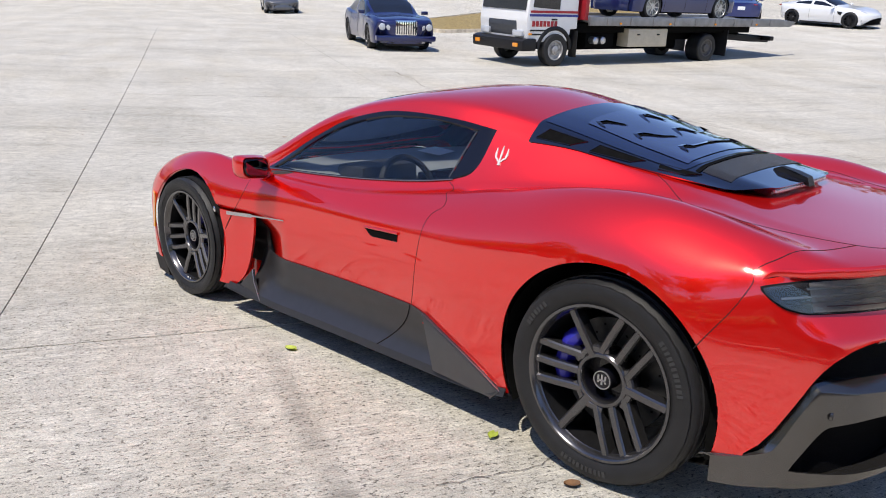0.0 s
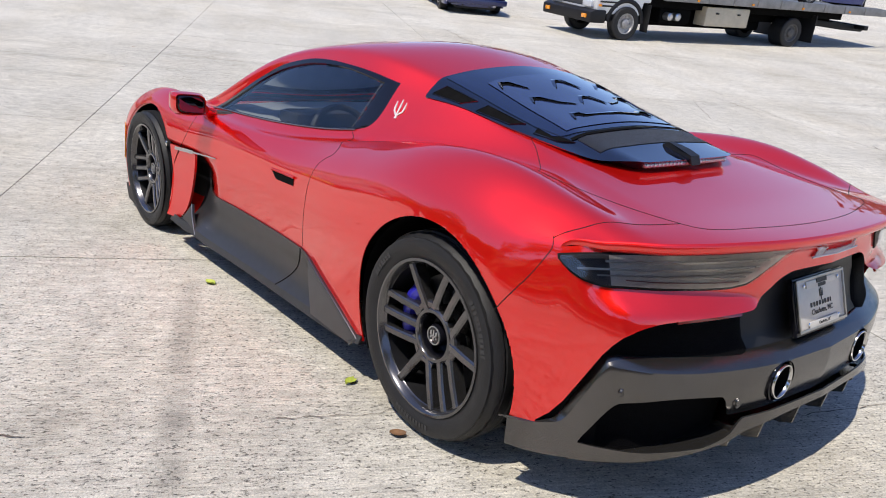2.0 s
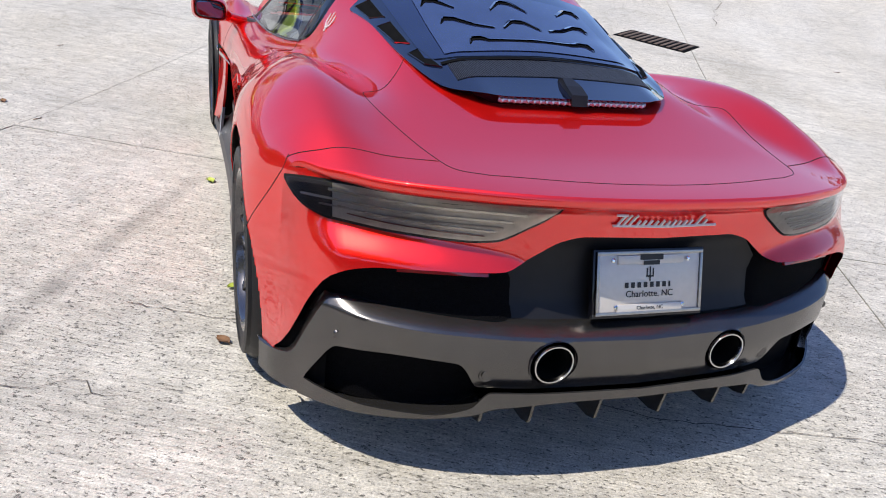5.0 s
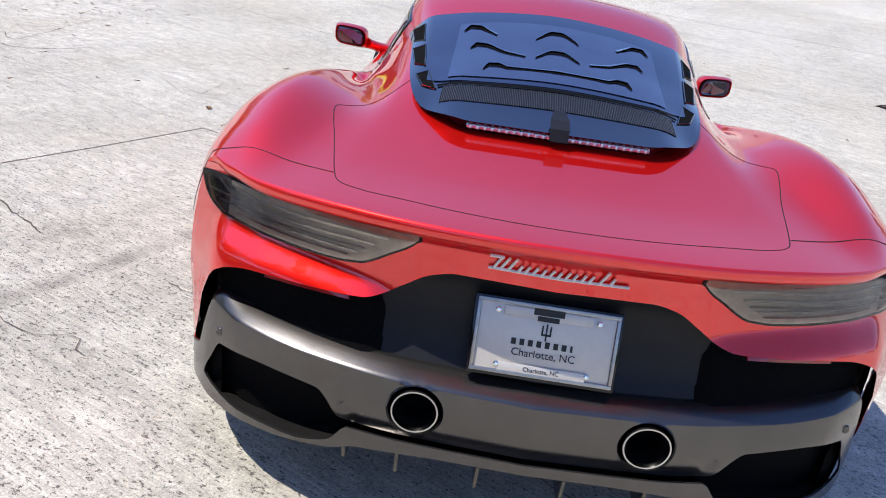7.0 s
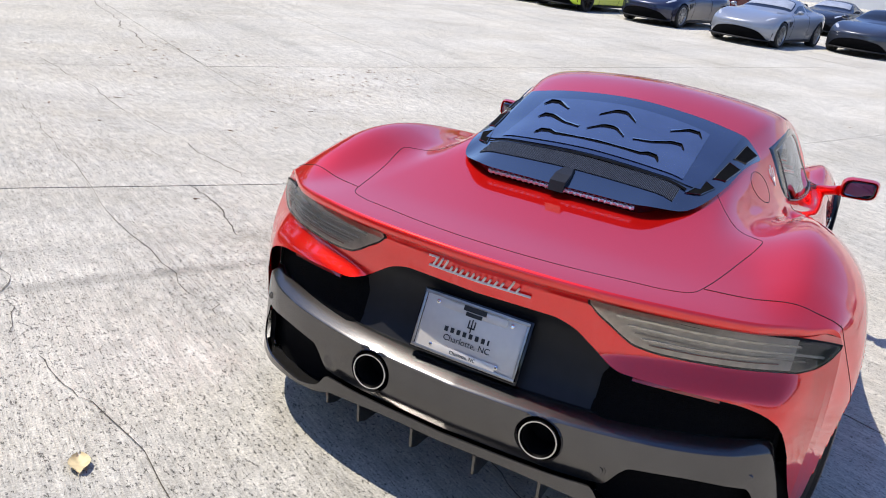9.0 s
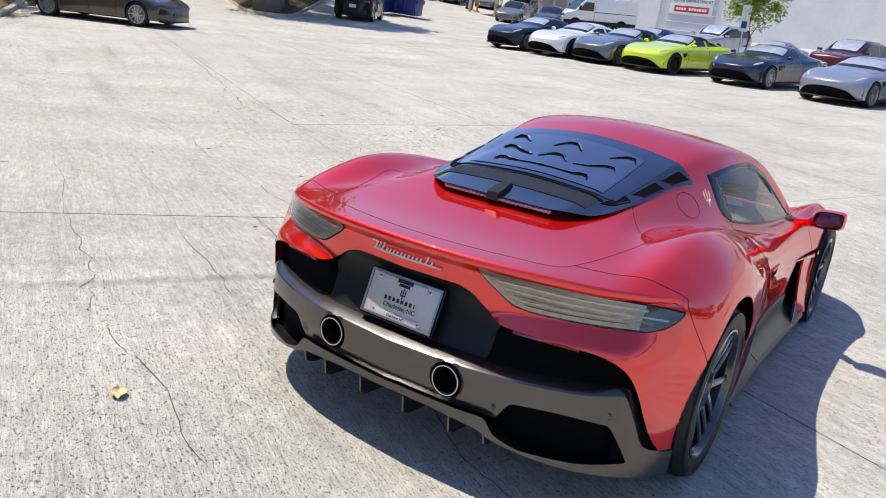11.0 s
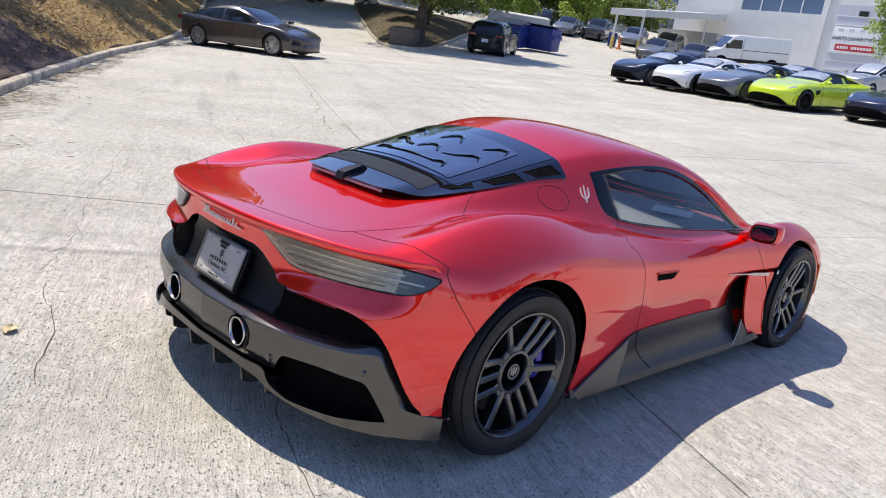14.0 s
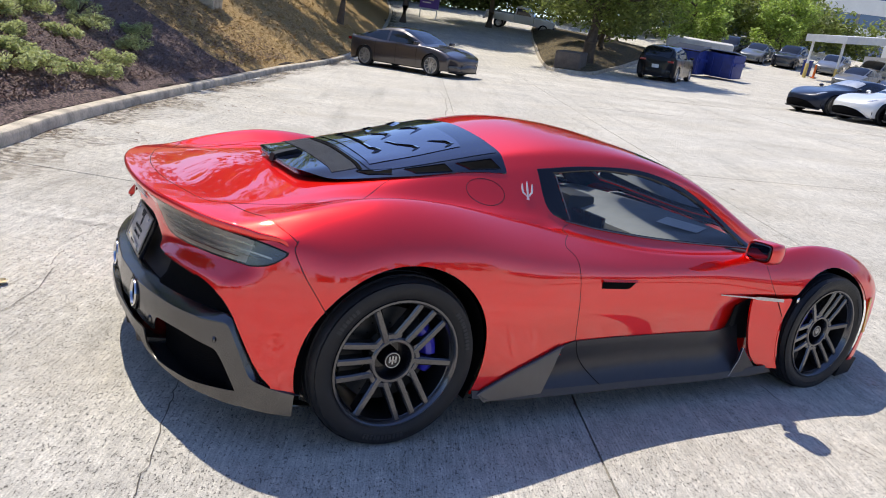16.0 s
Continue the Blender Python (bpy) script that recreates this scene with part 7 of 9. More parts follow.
def parked_car(name, form, colour, label, m, rim="bright", shade=True, group="", black_roof=False):
    f = CAR_FORMS[form]
    car = thing(name, label, "car", m, group)
    body_paint = paint(name + "_paint", colour, 0.35 if max(colour) < 0.5 else 0.1)
    lines = loft_lines(f)
    ns, nv = 89, 5
    s = np.linspace(0, 1, ns)
    rows = np.stack([spline(line, s) for line in lines], 1)
    G = np.stack([spline(r, np.linspace(0, 1, 5 * nv + 1)) for r in rows])
    step = (ns - 1) / (len(f["top"]) - 1)
    g0, g1, g2, g3 = (int(round(k * step)) for k in f["glass"])

    if form == "coupe":
        G = coupe_grid(nv)
        g0, g1, g2, g3 = 33, 47, 58, 73

    def cell(i, j):
        v = (j + 0.5) / nv
        if form == "coupe":
            if v < 1.8 and g0 <= i < g1:
                return "windscreen"
            if v < 1.6 and g2 <= i < g3:
                return "rear_window"
            if 2.15 < v < 2.9 and 36 <= i < 69 and i not in (55, 56):
                return "side"
            return "roof" if black_roof and v < 2.2 and g1 - 1 <= i < g2 + 3 else "body"
        if v < 1 and g0 + 1 <= i < g1 - 1:
            return "windscreen"
        if v < 1 and g2 + 1 <= i < g3 - 1:
            return "rear_window"
        if 1.2 < v < 1.95 and g0 + 3 <= i < g3 - 3 and abs(i - (g1 + g2) // 2) > 0:
            return "side"
        return "body"

    bm = bmesh.new()
    grid_mesh(bm, G, lambda i, j: cell(i, j) == "body")
    hw, r = f["wb"] / 2, f["r"]
    for cx in (hw, -hw):
        dead = [q for q in bm.faces if math.hypot(q.calc_center_median().x - cx, q.calc_center_median().z - r) < r + 0.03]
        bmesh.ops.delete(bm, geom=dead, context="FACES")
        for v in bm.verts:
            d = math.hypot(v.co.x - cx, v.co.z - r)
            if v.is_boundary and d < r + 0.14 and v.co.z > 0.25:
                k = (r + 0.035) / max(d, 0.01)
                v.co.x, v.co.z = cx + (v.co.x - cx) * k, r + (v.co.z - r) * k
    mirrored(bm)
    bmesh.ops.remove_doubles(bm, verts=[v for v in bm.verts if abs(v.co.y) < 1e-4], dist=1e-4)
    part("body", bm, body_paint, car, angle=0.9)
    if black_roof:
        bm = bmesh.new()
        grid_mesh(bm, G, lambda i, j: cell(i, j) == "roof")
        mirrored(bm)
        bmesh.ops.remove_doubles(bm, verts=bm.verts, dist=1e-4)
        part("roof", bm, M["gloss"], car, "black roof")
    for key, mat in (("windscreen", M["car_glass"]), ("rear_window", M["car_glass"])):
        bm = bmesh.new()
        grid_mesh(bm, G, lambda i, j: cell(i, j) == key)
        mirrored(bm)
        bmesh.ops.remove_doubles(bm, verts=bm.verts, dist=1e-4)
        pane = part(key, bm, mat, car)
        if key == "windscreen" and shade:
            bm = bmesh.new()
            grid_mesh(bm, G, lambda i, j: cell(i, j) == key and g0 + 2 < i < g1 - 1 and j < (1.6 * nv if form == "coupe" else nv - 1))
            mirrored(bm)
            for v in bm.verts:
                v.co.z += 0.004
                v.co.x += 0.004
            part("sun_shade", bm, M["shade"], pane, "silver sun shade behind the glass")
    for side in (1, -1):
        bm = bmesh.new()
        grid_mesh(bm, G, lambda i, j: cell(i, j) == "side")
        if side < 0:
            b2 = flip_copy(bm)
            bm.free()
            bm = b2
        pane = part("side_window", bm, M["car_glass"], car)
        bm = bmesh.new()
        grid_mesh(bm, G, lambda i, j: cell(i, j) == "side")
        if side < 0:
            b2 = flip_copy(bm)
            bm.free()
            bm = b2
        inner = bm.faces[:]
        bmesh.ops.inset_region(bm, faces=inner, thickness=0.020)
        bmesh.ops.delete(bm, geom=inner, context="FACES")
        for v in bm.verts:
            v.co.y += side * 0.006
            v.co.z += 0.002
        thicken(bm, 0.004)
        part("window_trim", bm, M["satin"] if form in ("coupe", "suv") else M["chrome"], pane, "thin window surround")
        for x in (0.60, -0.58) if form == "coupe" else (f["top"][f["glass"][0]][0] - 0.22, -0.10, -1.02):
            low = 3 * nv if form == "coupe" else 2 * nv
            i = int(np.argmin(np.abs(G[:, low, 0] - x)))
            bm = bmesh.new()
            tube(bm, [G[i, j] * np.array([1, side, 1]) for j in range(low, G.shape[1] - 1)], 0.005, 5)
            part("door_gap", bm, M["seam"], car)
    # dark interior block, underbody
    w = f["w"] / 2
    bm = bmesh.new()
    box(bm, (-hw * 0.95, -w * 0.80, 0.18), (hw * 0.95, w * 0.80, f["belt"] - 0.12), 0.05)
    part("underbody", bm, M["void"], car)
    tip = f["top"][0]
    if form == "coupe":
        coupe_face(car, G, body_paint)
    else:
        for row, name in ((0, "front_panel"), (-1, "rear_panel")):
            half = [p for p in G[row]]
            full = [p * np.array([1, -1, 1]) for p in half[:0:-1]] + half
            P = np.array([[(p[0] + (0.03 if row == 0 else -0.03) * math.sin(math.pi * k), p[1] * (1 - 0.02 * k), p[2] + (min(0.22, p[2]) - p[2]) * k) for k in (0.0, 0.33, 0.66, 1.0)] for p in full])
            part(name, sheet(P), body_paint, car)
    bm = bmesh.new()
    for k in range(3) if form != "coupe" else ():
        box(bm, (tip[0] - 0.22, -w * (0.46 - 0.02 * k), 0.24 + 0.09 * k), (tip[0] - 0.015 - 0.01 * k, w * (0.46 - 0.02 * k), 0.27 + 0.09 * k), 0.01)
    if form == "coupe":
        bm.free()
    else:
        box(bm, (tip[0] - 0.2, -w * 0.47, 0.22), (tip[0] - 0.03, w * 0.47, 0.47), 0.03)
        part("grille", bm, M["satin"], car, "black front grille")
        part("front_splitter", boxed((tip[0] - 0.45, -w * 0.62, 0.16), (tip[0] - 0.10, w * 0.62, 0.22), 0.02), M["satin"], car)
    nose = f["top"][1]
    if form == "limousine":
        shell = part("radiator", boxed((nose[0] - 0.25, -0.34, 0.46), (nose[0] + 0.05, 0.34, 0.90), 0.05), M["chrome"], car, "upright chrome radiator shell")
        for k in range(9):
            part("radiator_bar", boxed((nose[0] + 0.05, -0.28 + 0.07 * k - 0.012, 0.50), (nose[0] + 0.06, -0.28 + 0.07 * k + 0.012, 0.86)), M["dark_rim"], shell, smooth=False)
        part("front_bumper", boxed((nose[0] - 0.2, -w * 0.95, 0.30), (nose[0] + 0.10, w * 0.95, 0.46), 0.05), body_paint, car)
        for y in (-0.72, -0.50, 0.50, 0.72):
            bm = bmesh.new()
            lathe(bm, [(0.095, -0.1), (0.10, 0.0), (0.085, 0.02), (0.0, 0.035)], 18, "x")
            bmesh.ops.translate(bm, vec=(nose[0] - 0.02, y, 0.70), verts=bm.verts)
            part("round_headlight", bm, M["lamp"], car, "round chrome-ringed headlamp")
    for side in (1, -1) if form != "coupe" else ():
        bm = bmesh.new()
        box(bm, (-0.20, -0.055, -0.028), (0.16, 0.055, 0.03), 0.025, pose(nose[0] - 0.28, side * w * 0.70, nose[1] - 0.035, 0, 14, -side * 24))
        part("headlight", bm, M["lamp"], car, "clear headlamp")
        bm = bmesh.new()
        bx_ = f["top"][-2]
        box(bm, (-0.05, -0.20, -0.05), (0.05, 0.20, 0.05), 0.02, pose(bx_[0] + 0.02, side * w * 0.66, bx_[1] - 0.16, 0, 0, side * 14))
        part("tail_light", bm, M["red_lens"], car)
        bm = bmesh.new()
        cx = f["top"][f["glass"][0]][0] - 0.18
        box(bm, (-0.05, -0.10, -0.05), (0.08, 0.10, 0.06), 0.03, pose(cx, side * (w + 0.06), f["belt"] + 0.06))
        part("door_mirror", bm, body_paint, car)
        bm = bmesh.new()
        box(bm, (-0.10, -0.006, -0.012), (0.10, 0.012 , 0.012), 0.006, pose(-0.28, side * (w - 0.006), f["belt"] - 0.17))
        part("door_handle", bm, body_paint, car)
    part("number_plate", boxed((f["top"][-1][0] - 0.01, -0.17, 0.62), (f["top"][-1][0] + 0.02, 0.17, 0.78), 0.005), M["white"], car)
    for cx in (hw, -hw):
        for side in (1, -1):
            wh = new("wheel")
            wh.parent = car
            wh.matrix_basis = pose(cx, side * (w - 0.13), r, 0, 0, 0 if side > 0 else 180)
            if "tyre_%s" % r not in SHARED:
                bm = bmesh.new()
                lathe(bm, [(r * 0.74, 0.10), (r * 0.80, 0.125), (r * 0.93, 0.12), (r * 0.99, 0.10), (r, 0.06), (r, -0.06), (r * 0.97, -0.11), (r * 0.74, -0.11)], 28)
                o = part("tyre", bm, M["rubber"], wh)
                SHARED["tyre_%s" % r] = o.data
            else:
                o = new("tyre", SHARED["tyre_%s" % r])
                o.parent = wh
            key = "rim_%s_%s" % (r, rim)
            if key not in SHARED:
                bm = bmesh.new()
                lathe(bm, [(r * 0.76, 0.108), (r * 0.70, 0.112), (r * 0.67, 0.09), (r * 0.66, -0.06), (0.02, -0.06)], 28, mat=None)
                for k in range(10):
                    a = 2 * math.pi * k / 10
                    d = Vector((math.cos(a), 0, math.sin(a)))
                    n = Vector((-math.sin(a), 0, math.cos(a)))
                    p0, p1 = d * 0.03, d * r * 0.70
                    q = [p0 - n * 0.022, p0 + n * 0.022, p1 + n * 0.012 + n * 0.02 * (k % 2), p1 - n * 0.012 + n * 0.02 * (k % 2)]
                    up = [bm.verts.new(v + Vector((0, 0.10, 0))) for v in q]
                    dn = [bm.verts.new(v + Vector((0, 0.07, 0))) for v in q]
                    bm.faces.new(up)
                    for e in range(4):
                        bm.faces.new((up[e], up[(e + 1) % 4], dn[(e + 1) % 4], dn[e]))
                lathe(bm, [(0.055, 0.07), (0.055, 0.112), (0.0, 0.115)], 14)
                o = part("rim", bm, M["bright_rim"] if rim == "bright" else M["dark_rim"], wh, angle=0.5)
                SHARED[key] = o.data
            else:
                o = new("rim", SHARED[key])
                o.parent = wh
    return car


SHARED = {}
M["car_glass"] = material("car_glass", (0.010, 0.012, 0.015), 0.04, coat=0.3)
M["shade"] = material("sun_shade", (0.46, 0.48, 0.50), 0.3, 0.35, spread=0.25, size=6, bump=0.5, bump_size=18, coat=0.8)
M["lamp"] = material("headlamp", (0.55, 0.57, 0.6), 0.08, 0.2, coat=1.0)
M["bright_rim"] = material("bright_alloy", (0.50, 0.50, 0.50), 0.3, 0.8, spread=0.1, size=20)
M["dark_rim"] = material("black_alloy", (0.02, 0.02, 0.022), 0.3, 0.5, spread=0.1, size=20)


def by_wheel(x, y, heading, form, side):
    """Where a car's middle lies when its front wheel on one side touches the ground at x, y."""
    f = CAR_FORMS[form]
    h = Vector((math.cos(heading), math.sin(heading)))
    left = Vector((-h.y, h.x))
    c = Vector((x, y)) - h * f["wb"] / 2 - left * side * (f["w"] / 2 - 0.05)
    return stand(c.x, c.y, heading)


ROW = radians(163)
ROW_GROUP = "sports cars in a row"
parked_car("black_coupe", "coupe", (0.012, 0.018, 0.035), "black sports coupe with bright wheels in a row of cars", by_wheel(23.4, 12.85, ROW, "coupe", 1), "bright", True, ROW_GROUP)
parked_car("white_coupe", "coupe", (0.78, 0.78, 0.76), "white sports coupe with black wheels in a row of cars", by_wheel(22.95, 10.75, ROW, "coupe", 1), "dark", True, ROW_GROUP)
parked_car("grey_convertible", "coupe", (0.13, 0.14, 0.16), "grey convertible with a closed black roof in a row of cars", by_wheel(22.7, 8.80, ROW, "coupe", 1), "bright", True, ROW_GROUP, True)
parked_car("yellow_coupe", "coupe", (0.62, 0.78, 0.02), "bright lime yellow sports coupe with black roof and wheels", by_wheel(22.3, 6.75, ROW, "coupe", 1), "dark", True, ROW_GROUP, True)
parked_car("navy_coupe", "coupe", (0.012, 0.016, 0.045), "dark navy sports coupe with bright wheels in a row", by_wheel(22.05, 3.68, ROW, "coupe", 1), "bright", True, ROW_GROUP)
parked_car("silver_coupe", "coupe", (0.28, 0.30, 0.34), "silver-blue sports coupe with bright wheels in a row", by_wheel(20.6, 0.70, ROW, "coupe", 1), "bright", True, ROW_GROUP)
parked_car("dark_coupe", "coupe", (0.03, 0.035, 0.05), "dark blue sports coupe at the end of the row", by_wheel(22.6, -2.3, ROW, "coupe", 1), "bright", False, ROW_GROUP)
BACK_GROUP = "cars in the second row"
parked_car("silver_off_roader", "suv", (0.42, 0.43, 0.44), "silver luxury off-roader parked before the white building", stand(40.3, 10.6, radians(166)), "bright", True, BACK_GROUP)
parked_car("grey_coupe", "coupe", (0.30, 0.31, 0.33), "light grey sports coupe with a sun shade in the second row", stand(35.9, 6.7, radians(166)), "dark", True, BACK_GROUP)
parked_car("maroon_off_roader", "suv", (0.10, 0.012, 0.02), "dark maroon off-roader with a sun shade in the second row", stand(35.6, 3.4, radians(166)), "dark", True, BACK_GROUP)
parked_car("blue_coupe", "coupe", (0.02, 0.035, 0.09), "dark blue sports coupe in the second row", stand(32.4, 11.4, radians(163)), "bright", True, BACK_GROUP)
parked_car("black_roadster", "coupe", (0.015, 0.017, 0.025), "black sports coupe in the second row", stand(32.0, -0.3, radians(164)), "bright", True, BACK_GROUP)
YARD_GROUP = "cars by the canopy"
parked_car("grey_saloon", "sedan", (0.16, 0.17, 0.18), "grey saloon parked beside the white van", stand(48.6, 28.2, radians(196)), "bright", False, YARD_GROUP)
parked_car("navy_saloon", "sedan", (0.02, 0.025, 0.05), "dark blue saloon parked beside the white van", stand(49.6, 25.6, radians(196)), "bright", False, YARD_GROUP)
parked_car("beige_off_roader", "suv", (0.34, 0.32, 0.27), "beige boxy off-roader parked under the canopy", stand(54.5, 30.9, radians(200)), "bright", False, YARD_GROUP)
for k, (x, y, form, col, nm, lb) in enumerate(((50.5, 41.0, "suv", (0.02, 0.022, 0.025), "black_off_roader", "black off-roader parked under the trees"), (52.3, 39.6, "sedan", (0.15, 0.16, 0.165), "silver_saloon", "silver saloon parked under the trees"), (53.8, 37.6, "suv", (0.03, 0.035, 0.05), "dark_off_roader", "dark off-roader parked under the trees"), (56.0, 35.2, "sedan", (0.20, 0.205, 0.21), "pale_saloon", "pale grey saloon parked under the trees"))):
    parked_car(nm, form, col, lb, stand(x, y, radians(205)), "bright", False, "cars under the trees")
parked_car("bronze_sedan", "sedan", (0.050, 0.041, 0.043), "dark bronze-grey luxury saloon parked beside the kerb", stand(11.45, 21.25, radians(-66)), "bright", False)
parked_car("black_suv", "suv", (0.012, 0.012, 0.014), "black off-roader parked beside the planted island", stand(28.2, 25.6, radians(31)), "bright", False)
parked_car("blue_limousine", "limousine", (0.008, 0.014, 0.09), "deep blue stately saloon parked on the open lot", by_wheel(17.1, -12.6, radians(152), "limousine", -1), "dark", False)
parked_car("white_coupe_far", "coupe", (0.75, 0.75, 0.74), "white grand touring coupe with black wheels far across the lot", stand(11.7, -36.6, radians(174)), "dark", False)
parked_car("blue_coupe_far", "coupe", (0.015, 0.03, 0.16), "blue sports coupe parked beyond the tow truck", stand(16.0, -36.5, radians(-65)), "bright", False)
parked_car("grey_sedan_far", "sedan", (0.10, 0.10, 0.11), "dark grey saloon far across the lot", stand(38.0, -23.5, radians(150)), "bright", False)


# ---- vans and trucks ----
def plain_wheel(parent, x, y, z, r, width, side, rim_mat):
    w = new("wheel")
    w.parent = parent
    w.matrix_basis = pose(x, y, z, 0, 0, 0 if side > 0 else 180)
    h = width / 2
    bm = bmesh.new()
    lathe(bm, [(r * 0.60, h - 0.02), (r * 0.70, h), (r * 0.93, h - 0.005), (r, h - 0.03), (r, -h + 0.03), (r * 0.9, -h), (r * 0.6, -h)], 32)
    part("tyre", bm, M["rubber"], w)
    bm = bmesh.new()
    lathe(bm, [(r * 0.62, h - 0.01), (r * 0.56, h - 0.01), (r * 0.50, h - 0.06), (r * 0.30, h - 0.07), (r * 0.26, h - 0.02), (r * 0.12, h), (0.0, h)], 32)
    for k in range(8):
        a = 2 * math.pi * k / 8
        bmesh.ops.create_uvsphere(bm, u_segments=6, v_segments=4, radius=r * 0.05, matrix=Matrix.Translation((r * 0.40 * math.cos(a), h - 0.06, r * 0.40 * math.sin(a))))
    part("rim", bm, rim_mat, w)
    return w


def prism(outline, y0, y1, bevel=0.02):
    """A side outline (x, z) drawn out across y, with eased edges."""
    bm = bmesh.new()
    a = [bm.verts.new((x, y0, z)) for x, z in outline]
    b = [bm.verts.new((x, y1, z)) for x, z in outline]
    n = len(outline)
    bm.faces.new(a)
    bm.faces.new(b[::-1])
    for k in range(n):
        bm.faces.new((a[k], b[k], b[(k + 1) % n], a[(k + 1) % n]))
    bmesh.ops.recalc_face_normals(bm, faces=bm.faces)
    if bevel:
        bmesh.ops.bevel(bm, geom=bm.edges[:], offset=bevel, segments=2, affect="EDGES", profile=0.6)
    return bm


def delivery_van():
    v = thing("delivery_van", "white delivery van with dark lower trim parked by the building", "van", stand(52.0, 23.2, radians(136)) @ Matrix.Scale(1.07, 4))
    part("body", prism([(2.75, 0.45), (2.80, 0.75), (2.60, 1.05), (1.85, 1.25), (1.15, 2.05), (0.7, 2.16), (-2.75, 2.16), (-2.80, 0.42)], -0.98, 0.98, 0.10), M["van_white"], v)
    part("windscreen", prism([(1.80, 1.29), (1.17, 2.0), (1.20, 2.02), (1.84, 1.30)], -0.85, 0.85, 0), M["car_glass"], v, smooth=False)
    for side in (1, -1):
        part("side_window", prism([(1.62, 1.30), (1.15, 1.86), (0.55, 1.86), (0.50, 1.30)], side * 0.985 - 0.005, side * 0.985 + 0.005, 0), M["car_glass"], v, smooth=False)
        part("sill_trim", boxed((-2.7, side * 0.985 - 0.02, 0.42), (2.6, side * 0.985 + 0.02, 0.66), 0.01), M["satin"], v)
        part("headlight", boxed((2.45, side * 0.75 - 0.14, 0.88), (2.72, side * 0.75 + 0.14, 1.06), 0.04), M["lamp"], v)
        for x in (1.75, -1.65):
            plain_wheel(v, x, side * 0.885, 0.35, 0.35, 0.24, side, M["bright_rim"])
        part("wheel_arch", prism([(1.75 + 0.46 * math.cos(a), 0.36 + 0.46 * math.sin(a)) for a in np.linspace(0, math.pi, 11)], side * 0.985 - 0.012, side * 0.985 + 0.006, 0), M["void"], v, smooth=False)
        part("wheel_arch", prism([(-1.65 + 0.46 * math.cos(a), 0.36 + 0.46 * math.sin(a)) for a in np.linspace(0, math.pi, 11)], side * 0.985 - 0.012, side * 0.985 + 0.006, 0), M["void"], v, smooth=False)
        part("door_seam", boxed((0.42, side * 0.985 - 0.002, 0.66), (0.44, side * 0.985 + 0.004, 2.0)), M["satin"], v, smooth=False)
        part("side_rail", boxed((-2.6, side * 0.985 - 0.002, 1.22), (0.40, side * 0.985 + 0.006, 1.26)), M["satin"], v, smooth=False)
        part("door_mirror", boxed((1.50, side * 1.10 - 0.09, 1.30), (1.62, side * 1.10 + 0.09, 1.62), 0.03), M["satin"], v)
    part("grille", boxed((2.70, -0.55, 0.70), (2.82, 0.55, 0.92), 0.02), M["satin"], v)
    part("front_bumper", boxed((2.55, -0.95, 0.35), (2.86, 0.95, 0.62), 0.05), M["satin"], v)


def pickup():
    p = thing("pickup_truck", "white single-cab pickup truck parked across the driveway", "truck", stand(32.9, 45.9, radians(-41)))
    part("cab", prism([(0.95, 0.55), (0.95, 1.10), (0.35, 1.72), (-0.45, 1.74), (-0.55, 1.10), (-0.55, 0.55)], -0.92, 0.92, 0.06), M["van_white"], p)
    part("bonnet", prism([(2.45, 0.50), (2.48, 0.95), (2.30, 1.06), (0.95, 1.12), (0.95, 0.50)], -0.92, 0.92, 0.06), M["van_white"], p)
    part("load_bed", prism([(-0.55, 0.55), (-0.55, 1.12), (-2.75, 1.12), (-2.75, 0.60)], -0.94, 0.94, 0.04), M["van_white"], p)
    part("bed_liner", boxed((-2.65, -0.82, 1.0), (-0.65, 0.82, 1.135), 0.02), M["satin"], p)
    part("windscreen", prism([(0.90, 1.16), (0.38, 1.66), (0.41, 1.68), (0.94, 1.17)], -0.80, 0.80, 0), M["car_glass"], p, smooth=False)
    for side in (1, -1):
        part("side_window", prism([(0.72, 1.16), (0.32, 1.60), (-0.36, 1.62), (-0.42, 1.16)], side * 0.925 - 0.005, side * 0.925 + 0.005, 0), M["car_glass"], p, smooth=False)
        part("headlight", boxed((2.30, side * 0.70 - 0.16, 0.74), (2.50, side * 0.70 + 0.16, 0.92), 0.03), M["lamp"], p)
        for x in (1.75, -1.65):
            plain_wheel(p, x, side * 0.80, 0.38, 0.38, 0.25, side, M["bright_rim"])
    part("front_bumper", boxed((2.36, -0.90, 0.42), (2.58, 0.90, 0.62), 0.04), M["satin"], p)
    part("rear_bumper", boxed((-2.90, -0.88, 0.48), (-2.72, 0.88, 0.66), 0.03), M["alu"], p)


